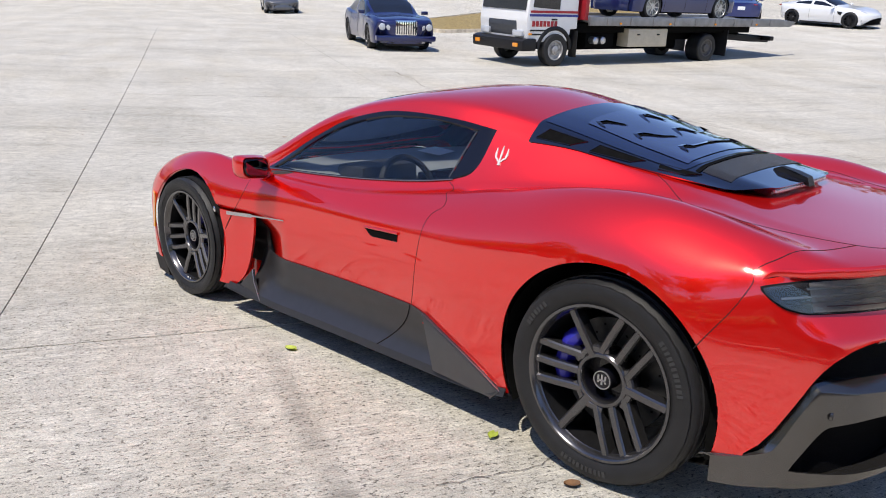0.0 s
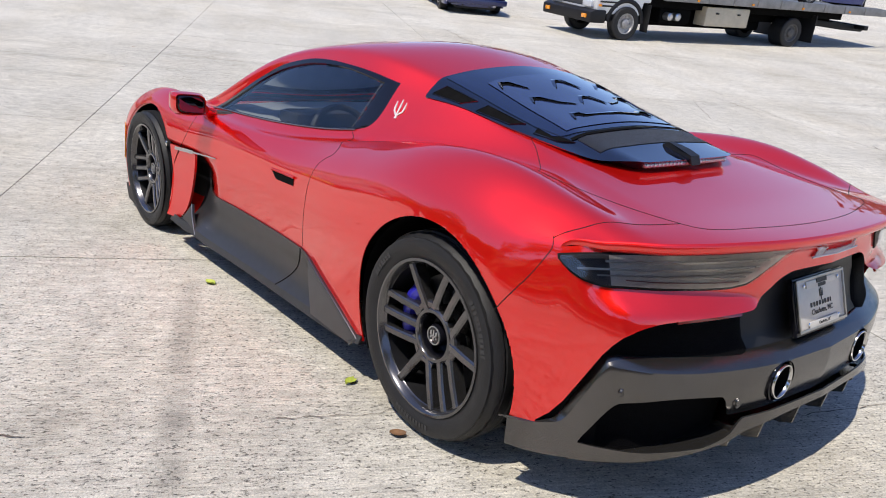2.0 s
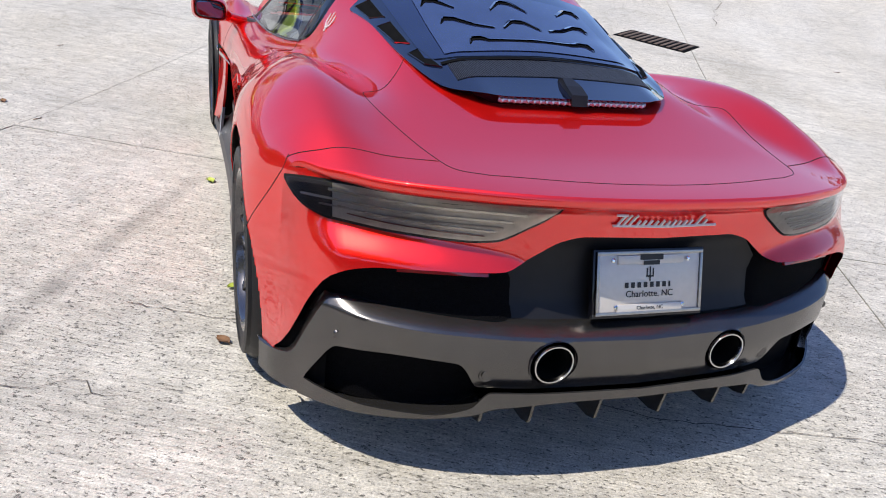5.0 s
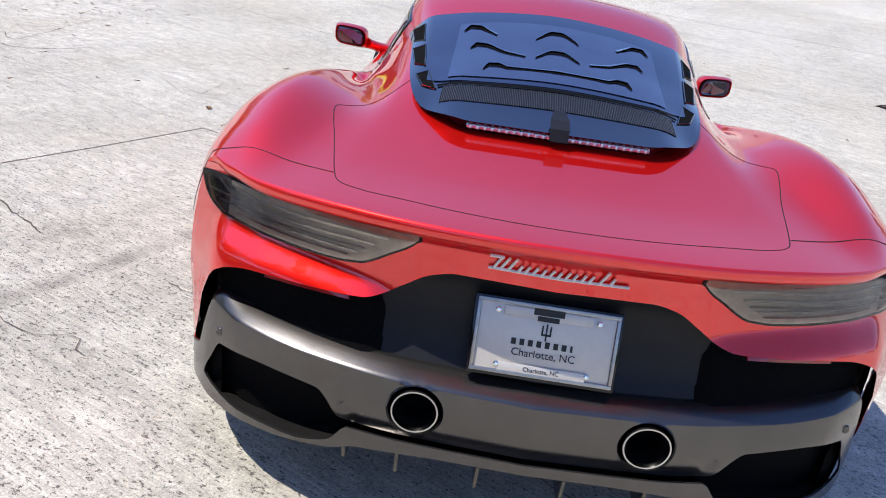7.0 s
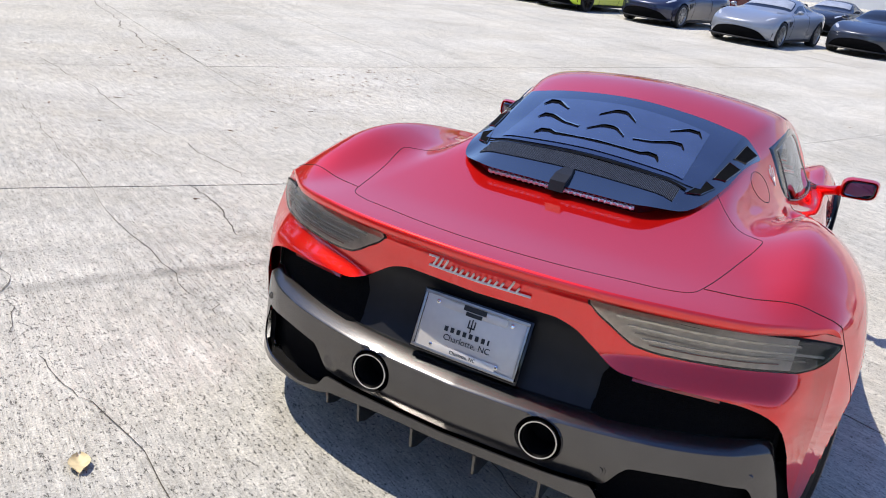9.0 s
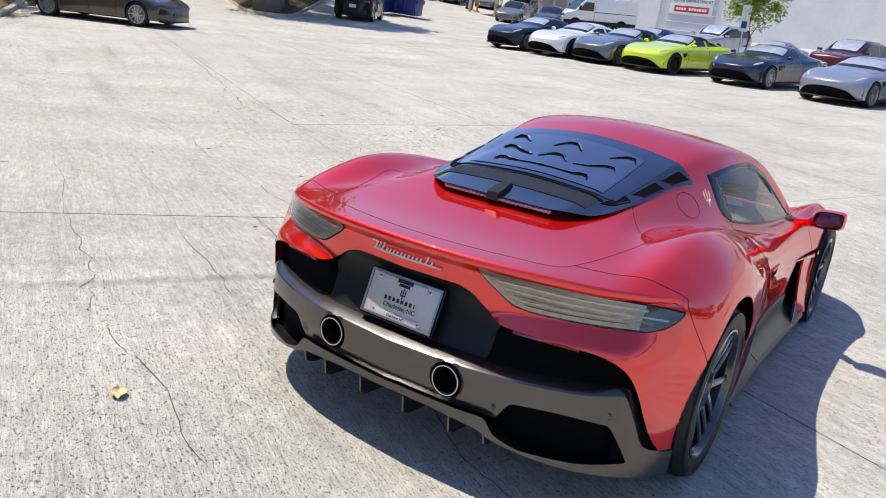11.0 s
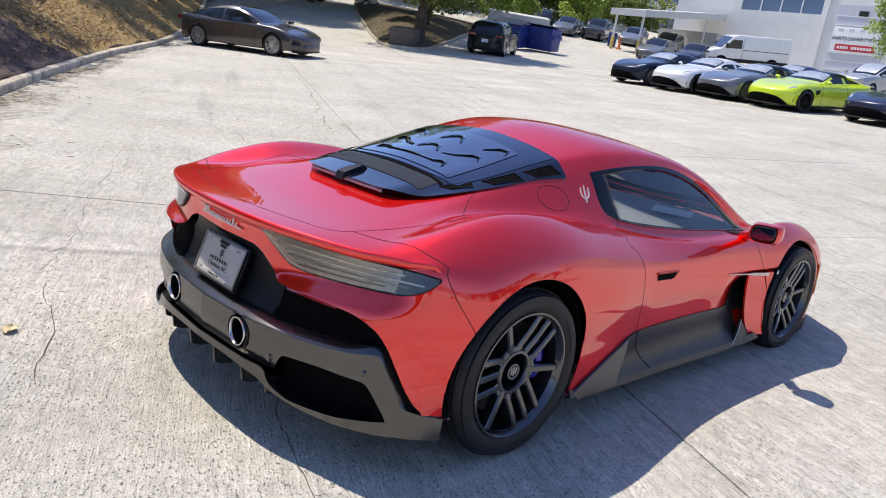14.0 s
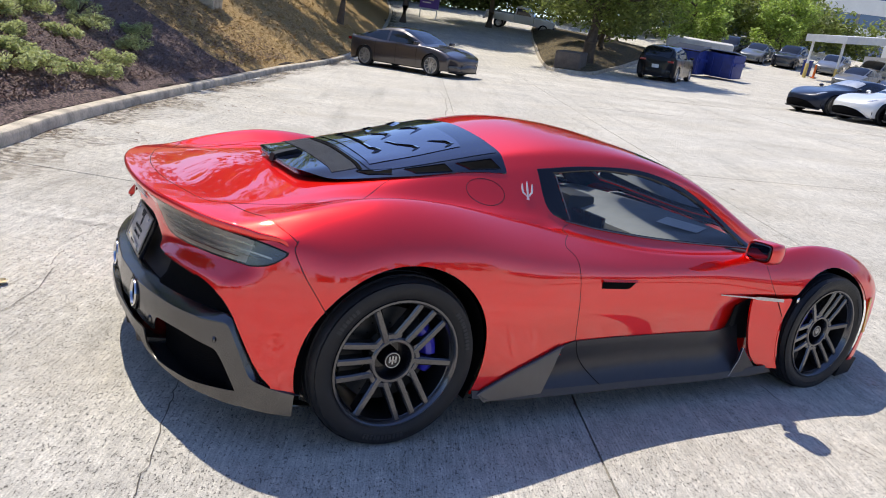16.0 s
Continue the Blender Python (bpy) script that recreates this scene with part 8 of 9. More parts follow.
def tow_truck():
    """Cab-over flatbed: x forward from the front axle, y to its left."""
    h = math.atan2(5.97, 1.38)
    right = Vector((math.sin(h), -math.cos(h)))
    c = Vector((11.2, -14.05)) + right * 1.05
    t = thing("tow_truck", "white cab-over flatbed tow truck with a silver bed", "truck", stand(c.x, c.y, h))
    part("cab", prism([(0.92, 0.62), (0.98, 1.15), (0.84, 2.35), (0.62, 2.50), (-0.75, 2.50), (-0.78, 0.95), (-0.55, 0.95), (-0.50, 0.62)], -1.05, 1.05, 0.06), M["van_white"], t)
    part("grille", prism([(0.94, 0.76), (0.985, 1.02), (0.975, 1.16), (0.90, 1.16), (0.88, 0.76)], -0.62, 0.62, 0.02), M["dark_panel"], t, "dark slatted grille")
    part("windscreen", prism([(0.972, 1.42), (0.866, 2.30), (0.83, 2.30), (0.90, 1.42)], -0.95, 0.95, 0), M["car_glass"], t, smooth=False)
    part("front_bumper", prism([(0.66, 0.40), (1.13, 0.40), (1.15, 0.66), (1.01, 0.72), (0.66, 0.72)], -1.12, 1.12, 0.04), M["satin"], t, "black steel bumper")
    for side in (1, -1):
        part("fog_lamp", boxed((1.10, side * 0.85 - 0.10, 0.50), (1.17, side * 0.85 + 0.10, 0.60), 0.01), M["amber"], t)
        part("headlight", boxed((0.92, side * 0.72 - 0.20, 0.76), (1.03, side * 0.72 + 0.20, 0.92), 0.03), M["lamp"], t)
        y = side * 1.058
        part("side_window", prism([(0.80, 1.50), (0.72, 2.25), (-0.10, 2.25), (-0.10, 1.45)], y - 0.004, y + 0.004, 0), M["car_glass"], t, smooth=False)
        part("red_stripe", boxed((-0.76, y - 0.003, 1.36), (0.88, y + 0.006, 1.42)), M["stripe_red"], t, smooth=False)
        part("blue_stripe", boxed((-0.76, y - 0.003, 1.27), (0.90, y + 0.006, 1.33)), M["stripe_blue"], t, smooth=False)
        for k in range(7):
            part("lettering_bar", boxed((0.80 - 0.125 * k - 0.09, y - 0.003, 1.02), (0.80 - 0.125 * k, y + 0.006, 1.16)), M["stripe_red"], t, smooth=False)
        for k in range(2):
            part("lettering_bar", boxed((0.30, y - 0.003, 0.90 - 0.10 * k), (0.86, y + 0.005, 0.94 - 0.10 * k)), M["satin"], t, smooth=False)
        part("door_handle", boxed((-0.02, y - 0.01, 1.18), (0.16, y + 0.03, 1.22), 0.01), M["satin"], t)
        part("side_marker", boxed((0.80, y - 0.005, 0.80), (0.90, y + 0.02, 0.86), 0.01), M["amber"], t)
        for x, r, wd in ((0.0, 0.42, 0.28), (-6.1, 0.42, 0.52)):
            plain_wheel(t, x, side * (1.12 - wd / 2 + 0.02), r, r, wd, side, M["worn_steel"] if x == 0.0 else M["grimy_steel"])
        bm = bmesh.new()
        tube(bm, [(0.56 * math.cos(a), side * 1.02, 0.42 + 0.56 * math.sin(a)) for a in np.linspace(0.05, math.pi - 0.05, 15)], 0.07, 8)
        part("mudguard", bm, M["satin"], t)
        part("mud_flap", boxed((-0.74, side * 0.98 - 0.15, 0.22), (-0.72, side * 0.98 + 0.15, 0.92), 0.0), M["rubber"], t, smooth=False)
        part("mud_flap", boxed((-7.05, side * 0.82 - 0.30, 0.16), (-7.02, side * 0.82 + 0.30, 0.95), 0.0), M["rubber"], t, smooth=False)
        part("tool_box", boxed((-4.25, side * 0.92 - 0.22, 0.48), (-2.65, side * 0.92 + 0.22, 0.98), 0.02), M["cream"], t, "cream steel tool box")
        for x in (-3.1, -3.9):
            part("latch", boxed((x, side * 1.145 - 0.01, 0.80), (x + 0.1, side * 1.145 + 0.02, 0.84), 0.0), M["satin"], t, smooth=False)
        part("bed_rail", prism([(-1.05, 1.06), (-1.05, 1.30), (-9.4, 1.30), (-10.3, 1.22), (-10.0, 1.06)], side * 1.20 - 0.05, side * 1.20 + 0.05, 0.015), M["bed_steel"], t, "silver side rail")
        for k in range(9):
            part("stake_pocket", boxed((-1.8 - 0.9 * k, side * 1.26 - 0.015, 1.08), (-1.66 - 0.9 * k, side * 1.26 + 0.02, 1.28), 0.005), M["bed_steel"], t)
        for k in range(4):
            part("marker_lamp", boxed((-2.2 - 2.0 * k, side * 1.262, 1.10), (-2.14 - 2.0 * k, side * 1.262 + side * 0.025, 1.15), 0.0), M["amber"], t, smooth=False)
    part("deck", boxed((-9.7, -1.16, 1.14), (-1.05, 1.16, 1.22), 0.01), M["bed_steel"], t, "silver flat deck")
    part("headboard", boxed((-1.05, -1.15, 1.2), (-0.92, 1.15, 2.35), 0.02), M["stripe_red"], t, "dark red headboard")
    for side in (1, -1):
        part("chassis_rail", boxed((-8.4, side * 0.42 - 0.06, 0.62), (0.9, side * 0.42 + 0.06, 0.90), 0.01), M["void"], t)
        part("tail_arm", prism([(-7.6, 0.62), (-7.6, 0.80), (-9.2, 0.72), (-9.9, 0.62), (-9.8, 0.52), (-8.8, 0.55)], side * 0.55 - 0.09, side * 0.55 + 0.09, 0.02), M["satin"], t, "black lifting arm")
    # solid near-black boxes fill the space under the deck
    part("underframe", boxed((-8.3, -0.95, 0.86), (-0.85, 0.95, 1.10), 0.02), M["void"], t, "black frame under the deck")
    part("gearbox", boxed((-5.6, -0.34, 0.34), (-0.6, 0.34, 0.86), 0.08), M["void"], t, "black running gear")
    part("cross_bar", boxed((-9.6, -1.0, 0.60), (-9.4, 1.0, 0.74), 0.03), M["satin"], t)
    part("tank", boxed((-2.35, -0.9, 0.45), (-1.25, 0.9, 0.88), 0.08), M["void"], t)
    bm = bmesh.new()
    for x in (-1.45, -1.72):
        lathe_pts = [(0.10, 0.0), (0.10, 0.25), (0.06, 0.28), (0.0, 0.28)]
        sub = bmesh.new()
        lathe(sub, lathe_pts, 16)
        bmesh.ops.translate(sub, vec=(x, 0.86, 0.66), verts=sub.verts)
        me = bpy.data.meshes.new("tmp")
        sub.to_mesh(me)
        bm.from_mesh(me)
        sub.free()
        bpy.data.meshes.remove(me)
    part("air_filters", bm, M["alu"], t, "two round silver canisters")
    # the load: a car on the deck
    load = parked_car("loaded_car", "sedan", (0.01, 0.02, 0.10), "dark blue saloon loaded on the tow truck's deck", t.matrix_basis @ pose(-5.2, 0, 1.222, 0, 0, 180), "bright", False)


M["worn_steel"] = material("worn_wheel_steel", (0.36, 0.35, 0.34), 0.45, 0.5, spread=0.35, size=14, bump=0.3)
M["grimy_steel"] = material("grimy_wheel_steel", (0.10, 0.095, 0.09), 0.6, 0.3, spread=0.35, size=14, bump=0.3)
M["bed_steel"] = material("dull_bed_steel", (0.25, 0.25, 0.255), 0.42, 0.6, spread=0.25, size=5, bump=0.2)
M["van_white"] = material("white_van_paint", (0.74, 0.74, 0.73), 0.25, spread=0.05, size=2, bump_size=30, coat=0.6)
M["dark_panel"] = material("dark_grey_panel", (0.05, 0.055, 0.065), 0.35, 0.2, spread=0.1, size=8)
M["stripe_red"] = material("red_stripe", (0.32, 0.012, 0.02), 0.4, spread=0.08, size=10)
M["stripe_blue"] = material("blue_stripe", (0.02, 0.03, 0.22), 0.4, spread=0.08, size=10)
M["cream"] = material("cream_paint", (0.50, 0.44, 0.33), 0.45, spread=0.12, size=6)
delivery_van()
pickup()
tow_truck()


# ---- buildings ----
def lettering(name, text, size, m, mat, parent, extrude=0.01):
    fc = bpy.data.curves.new(name, "FONT")
    fc.body, fc.size, fc.align_x, fc.extrude = text, size, "CENTER", extrude
    tmp = bpy.data.objects.new("tmp", fc)
    scene.collection.objects.link(tmp)
    me = bpy.data.meshes.new_from_object(tmp.evaluated_get(bpy.context.evaluated_depsgraph_get()))
    bpy.data.objects.remove(tmp)
    me.materials.clear()
    me.materials.append(mat)
    o = new(name, me)
    o.parent = parent
    o.matrix_basis = m
    return o


def white_building():
    b = thing("service_building", "long white painted block building with upper windows", "building", pose(62, 0, 4.2))
    top = 11.5
    # wall in bays, with the window openings left clear
    holes = [(29.2, 22.4), (15.2, 8.4), (5.4, -1.4), (-5.0, -12.0)]
    edges = [35.2] + [e for h in holes for e in h] + [-42.0]
    for k in range(0, len(edges), 2):
        part("wall", boxed((0, edges[k + 1], -1), (0.4, edges[k], top), 0), M["block"], b, "white painted blockwork", smooth=False)
    for y0, y1 in holes:
        part("wall", boxed((0, y1, -1), (0.4, y0, 5.55)), M["block"], b, smooth=False)
        part("wall", boxed((0, y1, 7.2), (0.4, y0, top)), M["block"], b, smooth=False)
        w = part("window", boxed((0.12, y1, 5.55), (0.20, y0, 7.2)), M["blue_glass"], b, "blue-tinted strip window", smooth=False)
        n = 4
        for q in range(n + 1):
            yy = y1 + (y0 - y1) * q / n
            part("mullion", boxed((0.05, yy - 0.05, 5.55), (0.22, yy + 0.05, 7.2)), M["white"], w, smooth=False)
    part("end_wall", boxed((0.4, 34.8, -1), (30, 35.2, top)), M["block"], b, smooth=False)
    part("roof", boxed((-0.1, -42.1, top), (30, 35.3, top + 0.3)), M["block"], b, smooth=False)
    part("downpipe", boxed((-0.14, 21.9, -1), (0, 22.1, top), 0.03), M["block"], b)
    # parts entrance: a panelled roll door with its signs
    d = part("roll_door", boxed((-0.05, 17.2, -1), (0, 21.2, 6.4)), M["door_grey"], b, "pale panelled roll door", smooth=False)
    for q in range(9):
        part("door_rib", boxed((-0.09, 17.2, 0.1 + 0.68 * q), (-0.05, 21.2, 0.16 + 0.68 * q)), M["white"], d, smooth=False)
    face = Matrix.Rotation(radians(-90), 4, "Z") @ Matrix.Rotation(radians(90), 4, "X")
    s = part("door_sign", boxed((-0.16, 17.5, 2.75), (-0.11, 21.1, 4.75), 0.01), M["white"], b, "white sign over the parts entrance")
    lettering("sign_lettering", "PARTS", 0.40, Matrix.Translation((-0.175, 20.50, 3.75)) @ face, M["ink"], s)
    lettering("sign_lettering", "DEPARTMENT", 0.36, Matrix.Translation((-0.175, 18.70, 3.76)) @ face, M["ink"], s)
    red = part("delivery_sign", boxed((-0.17, 17.8, 2.95), (-0.13, 20.7, 3.45), 0.0), M["sign_red"], b, "red strip sign", smooth=False)
    for k in range(12):
        part("lettering_bar", boxed((-0.185, 18.0 + 0.215 * k, 3.10), (-0.17, 18.0 + 0.215 * k + (0.16 if k != 7 else 0.02), 3.30)), M["white"], red, smooth=False)
    for k in range(4):
        part("logo_mark", boxed((-0.175, 18.0 + 0.8 * k, 4.45), (-0.16, 18.35 + 0.8 * k, 4.62), 0.0), M["door_grey"], s, smooth=False)
    part("logo_mark", boxed((-0.1, 18.9, 5.6), (-0.06, 19.6, 6.0), 0.0), M["ink"], d, smooth=False)
    # dark bay at the corner: the recess's shade is put into the wall colour
    part("corner_bay", boxed((-2.2, 29.6, -1), (-0.02, 35.2, 3.2), 0), M["block_shade"], b, "corner bay wall with shade in its colour", smooth=False)


def prism_roof():
    """A thin roof that climbs towards the building."""
    bm = bmesh.new()
    q = [(49.0, 7.05), (61.6, 8.65), (61.6, 9.2), (49.0, 7.55)]
    a = [bm.verts.new((x, 30.0, z)) for x, z in q]
    c = [bm.verts.new((x, 33.2, z)) for x, z in q]
    bm.faces.new(a)
    bm.faces.new(c[::-1])
    for k in range(4):
        bm.faces.new((a[k], c[k], c[(k + 1) % 4], a[(k + 1) % 4]))
    return bm


def canopy():
    c = thing("canopy", "flat white metal canopy on slender yellow-based posts", "canopy", pose(0, 0, 0))
    part("canopy_roof", prism_roof(), M["ribbed"], c, "ribbed white fascia", smooth=False)
    for x, y in ((49.4, 30.4), (49.4, 32.8), (59.0, 30.4)):
        z = float(ground_z(x, y))
        post = part("post", boxed((x - 0.07, y - 0.07, z - 0.2), (x + 0.07, y + 0.07, 7.25 + 0.135 * (x - 49)), 0.02), M["block"], c)
        part("bollard_paint", boxed((x - 0.10, y - 0.10, z - 0.2), (x + 0.10, y + 0.10, z + 1.0), 0.02), M["bollard"], post, "yellow painted post foot")


def office_block():
    o = thing("office_block", "distant pale office block with dark window bands", "building", pose(98, 66, 5, 0, 0, 35))
    for k in range(5):
        part("storey_band", boxed((-8, -26, 3.6 * k), (8, 26, 3.6 * k + 1.9)), M["block"], o, smooth=False)
        for q in range(16):
            part("window", boxed((-7.9, -25.8 + 3.24 * q, 3.6 * k + 1.9), (-7.7, -25.8 + 3.24 * q + 2.9, 3.6 * k + 3.6)), M["blue_glass"], o, smooth=False)
        # the cores between the bands take the shaded wall colour
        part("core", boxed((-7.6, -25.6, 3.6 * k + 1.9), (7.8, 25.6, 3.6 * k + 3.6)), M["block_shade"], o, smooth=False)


def skips():
    for k, (x, y, a, lb) in enumerate(((36.4, 29.2, 20, "blue steel rubbish skip with its lid propped open"), (34.4, 30.2, 24, "blue steel rubbish skip with sloping lid"))):
        s = thing("rubbish_skip", lb, "skip", stand(x, y, radians(a)), "skips beside the parked off-roader")
        part("bin_body", prism([(-0.75, 0.12), (0.75, 0.12), (0.95, 1.30), (0.95, 1.50), (-0.95, 1.50), (-0.95, 1.30)], -1.0, 1.0, 0.02), M["skip_blue"], s)
        for q in range(4):
            part("rib", boxed((-0.97, -0.95 + 0.6 * q, 0.3), (-0.86, -0.85 + 0.6 * q, 1.4), 0.01), M["skip_blue"], s)
        part("lid", boxed((-0.98, -1.02, 0.0), (0.98, 1.02, 0.06), 0.02, pose(0, 0, 1.54, 0, -8 if k else 6, 0)), M["satin"] if k else M["skip_lid"], s, "plastic lid")
        for yy in (-1.05, 1.05):
            part("fork_pocket", boxed((-0.8, yy - 0.06, 0.85), (0.8, yy + 0.06, 1.05), 0.01), M["skip_blue"], s)
    t = thing("storage_container", "weathered white storage container under the trees", "container", stand(38.6, 33.4, radians(-46)))
    part("container_body", boxed((-2.1, -1.2, 0.1), (2.1, 1.2, 1.9), 0.03), M["container"], t)
    for k in range(15):
        part("corrugation", boxed((-2.0 + 0.27 * k, -1.24, 0.25), (-1.88 + 0.27 * k, -1.19, 1.75), 0.01), M["container"], t)
    bn = thing("wheelie_bin", "blue plastic wheeled rubbish bin", "bin", stand(51.0, 33.9, 0.4))
    part("bin_body", prism([(-0.24, 0.0), (0.24, 0.0), (0.32, 1.0), (-0.32, 1.0)], -0.28, 0.28, 0.03), M["skip_blue"], bn)
    part("bin_lid", boxed((-0.35, -0.31, 1.0), (0.35, 0.31, 1.08), 0.03), M["skip_blue"], bn)
    co = thing("orange_bollard", "orange plastic bollard beside the blue bin", "bollard", stand(50.2, 32.6, 0))
    bm = bmesh.new()
    lathe(bm, [(0.2, 0.0), (0.2, 0.05), (0.09, 0.07), (0.06, 0.9), (0.07, 0.95), (0.0, 0.96)], 14, "z")
    part("bollard_body", bm, M["orange"], co)


def sign_post():
    s = thing("parking_sign", "small white parking sign on a thin steel post", "sign", stand(28.15, 6.3, radians(195)))
    bm = bmesh.new()
    tube(bm, [(0, 0, 0), (0, 0, 2.48)], 0.025, 8)
    part("sign_post", bm, M["alu"], s)
    p = part("sign_plate", boxed((0.026, -0.16, 1.55), (0.034, 0.16, 2.5), 0.002), M["white"], s)
    part("sign_symbol", boxed((0.034, -0.10, 1.66), (0.037, 0.10, 1.92)), M["stripe_blue"], p, "blue square symbol", smooth=False)
    k = thing("utility_box", "grey concrete utility box on the straw bank", "box", pose(4.0, 21.6, 2.55, 0, 0, 62))
    part("box_body", boxed((-0.55, -0.55, -1.0), (0.55, 0.55, 0.55), 0.04), M["kerb"], k)
    g = thing("purple_sign", "small purple and white sign beside the driveway", "sign", stand(25.4, 47.0, radians(240)))
    part("sign_board", boxed((-0.05, -0.7, 0.7), (0.05, 0.7, 1.7), 0.02), M["purple"], g)
    for yy in (-0.6, 0.6):
        part("sign_leg", boxed((-0.04, yy - 0.04, -0.1), (0.04, yy + 0.04, 0.75)), M["white"], g, smooth=False)
    for q in range(3):
        part("lettering_bar", boxed((0.05, -0.5, 1.45 - 0.2 * q), (0.06, 0.5 - 0.2 * q, 1.53 - 0.2 * q)), M["white"], g, smooth=False)


def islands():
    """Planted islands: a kerbed wedge beside the driveway and a strip beyond the tow truck."""
    def wedge(name, outline, rise, mat, label):
        t = thing(name, label, "planting bed", None, kind="structure")
        n = len(outline)
        cx, cy = sum(p[0] for p in outline) / n, sum(p[1] for p in outline) / n
        bm = bmesh.new()
        rings = []
        for d, z in ((0, -0.06), (0, 0.02), (0.03, 0.14), (0.16, 0.155), (0.18, 0.05)):
            ring = []
            for x, y in outline:
                v = Vector((cx - x, cy - y)).normalized() * d
                ring.append(bm.verts.new((x + v.x, y + v.y, float(ground_z(x, y)) + z)))
            rings.append(ring)
        for a, b in zip(rings, rings[1:]):
            for k in range(n):
                bm.faces.new((a[k], a[(k + 1) % n], b[(k + 1) % n], b[k]))
        part("kerb_ring", bm, M["kerb"], t, "pale concrete kerb")
        bm = bmesh.new()
        prev = None
        for d in np.linspace(0, 1, 9):
            ring = []
            for x, y in outline:
                v = Vector((cx - x, cy - y)).normalized() * 0.17
                px, py = x + v.x + (cx - x) * d, y + v.y + (cy - y) * d
                ring.append(bm.verts.new((px, py, float(ground_z(px, py)) + 0.13 + rise * (1 - (1 - d) ** 1.6) + 0.06 * noise.noise((px, py, 1)))))
            if prev:
                for k in range(n):
                    bm.faces.new((prev[k], prev[(k + 1) % n], ring[(k + 1) % n], ring[k]))
            prev = ring
        part("bed", bm, mat, t)

    def smooth_ring(pts, n):
        return [tuple(p) for p in spline(pts + [pts[0]], np.linspace(0, 1, n + 1))[:-1]]

    wedge("driveway_island", smooth_ring([(20.9, 25.4), (22.3, 24.6), (26.5, 27.9), (33.0, 33.0), (42.0, 41.0), (38.0, 50.0), (32.0, 43.0), (26.0, 34.0), (21.6, 27.0)], 60), 0.8, M["shaded_rough_grass"], "kerbed planted island of rough grass, darkened as tree shade, beside the driveway")
    wedge("grass_strip", smooth_ring([(21.0, -20.0), (20.2, -24.0), (19.6, -34.0), (23.0, -40.0), (27.0, -34.0), (26.5, -24.0), (24.0, -19.5)], 40), 0.1, M["soil"], "kerbed strip of dry tan grass across the lot")
    blk = thing("concrete_planter", "squat weathered concrete block at the island's nose", "planter", stand(22.3, 26.0, radians(40)))
    part("block", boxed((-0.95, -0.6, -0.1), (0.95, 0.6, 0.92), 0.06), M["block_grey"], blk)


M["block_grey"] = material("weathered_block", (0.13, 0.105, 0.085), 0.9, spread=0.4, size=2, bump=0.6, bump_size=30)
# rough grass with the trees' shade put into its colour
M["shaded_rough_grass"] = mulch_material("shaded_rough_grass", (0.030, 0.024, 0.013), (0.17, 0.125, 0.055), 12)
M["block"] = material("white_blockwork", (0.72, 0.71, 0.68), 0.8, spread=0.08, size=0.6, bump=0.3, bump_size=4)
# darker copy of the white blockwork, with shade put into its colour
M["block_shade"] = material("shaded_blockwork", (0.45, 0.43, 0.40), 0.85, spread=0.1, size=0.6, bump=0.2, bump_size=4)
M["blue_glass"] = material("blue_window_glass", (0.06, 0.10, 0.20), 0.08, coat=1.0)
M["door_grey"] = material("pale_door_paint", (0.55, 0.55, 0.60), 0.5, spread=0.06, size=2)
M["ribbed"] = material("ribbed_metal", (0.62, 0.62, 0.60), 0.5, 0.1, spread=0.1, size=3)
M["bollard"] = material("yellow_post_paint", (0.62, 0.46, 0.14), 0.6, spread=0.15, size=5)
M["sign_red"] = material("red_sign", (0.55, 0.03, 0.04), 0.5)
M["skip_blue"] = material("blue_steel", (0.012, 0.03, 0.20), 0.5, 0.0, spread=0.3, size=3, bump=0.2)
M["skip_lid"] = material("pale_blue_lid", (0.22, 0.27, 0.38), 0.5, spread=0.2, size=4)
M["container"] = material("weathered_white_steel", (0.55, 0.53, 0.48), 0.6, spread=0.15, size=1.5)
M["orange"] = material("orange_plastic", (0.75, 0.16, 0.02), 0.5)
M["purple"] = material("purple_sign", (0.10, 0.05, 0.35), 0.5)
white_building()
canopy()
office_block()
skips()
sign_post()
islands()


# ---- planting ----
def leaf_material(name, colour, spread=0.45):
    m = bpy.data.materials.new(name)
    m.use_nodes = True
    t = m.node_tree
    b = t.nodes["Principled BSDF"]
    geo, mr, hsv = t.nodes.new("ShaderNodeNewGeometry"), t.nodes.new("ShaderNodeMapRange"), t.nodes.new("ShaderNodeHueSaturation")
    mr.inputs["To Min"].default_value, mr.inputs["To Max"].default_value = 1 - spread, 1 + spread
    hsv.inputs["Color"].default_value = (*colour, 1)
    t.links.new(geo.outputs["Random Per Island"], mr.inputs[0])
    t.links.new(mr.outputs[0], hsv.inputs["Value"])
    t.links.new(hsv.outputs[0], b.inputs["Base Color"])
    b.inputs["Roughness"].default_value = 0.55
    tr, mx = t.nodes.new("ShaderNodeBsdfTranslucent"), t.nodes.new("ShaderNodeMixShader")
    t.links.new(hsv.outputs[0], tr.inputs["Color"])
    mx.inputs[0].default_value = 0.45
    t.links.new(b.outputs[0], mx.inputs[1])
    t.links.new(tr.outputs[0], mx.inputs[2])
    t.links.new(mx.outputs[0], t.nodes["Material Output"].inputs["Surface"])
    return m


M["leaf_mid"] = leaf_material("leaves_mid_green", (0.19, 0.235, 0.055))
M["leaf_shrub"] = leaf_material("leaves_yellow_green", (0.44, 0.48, 0.20))
M["leaf_light"] = leaf_material("leaves_light_green", (0.30, 0.40, 0.08))
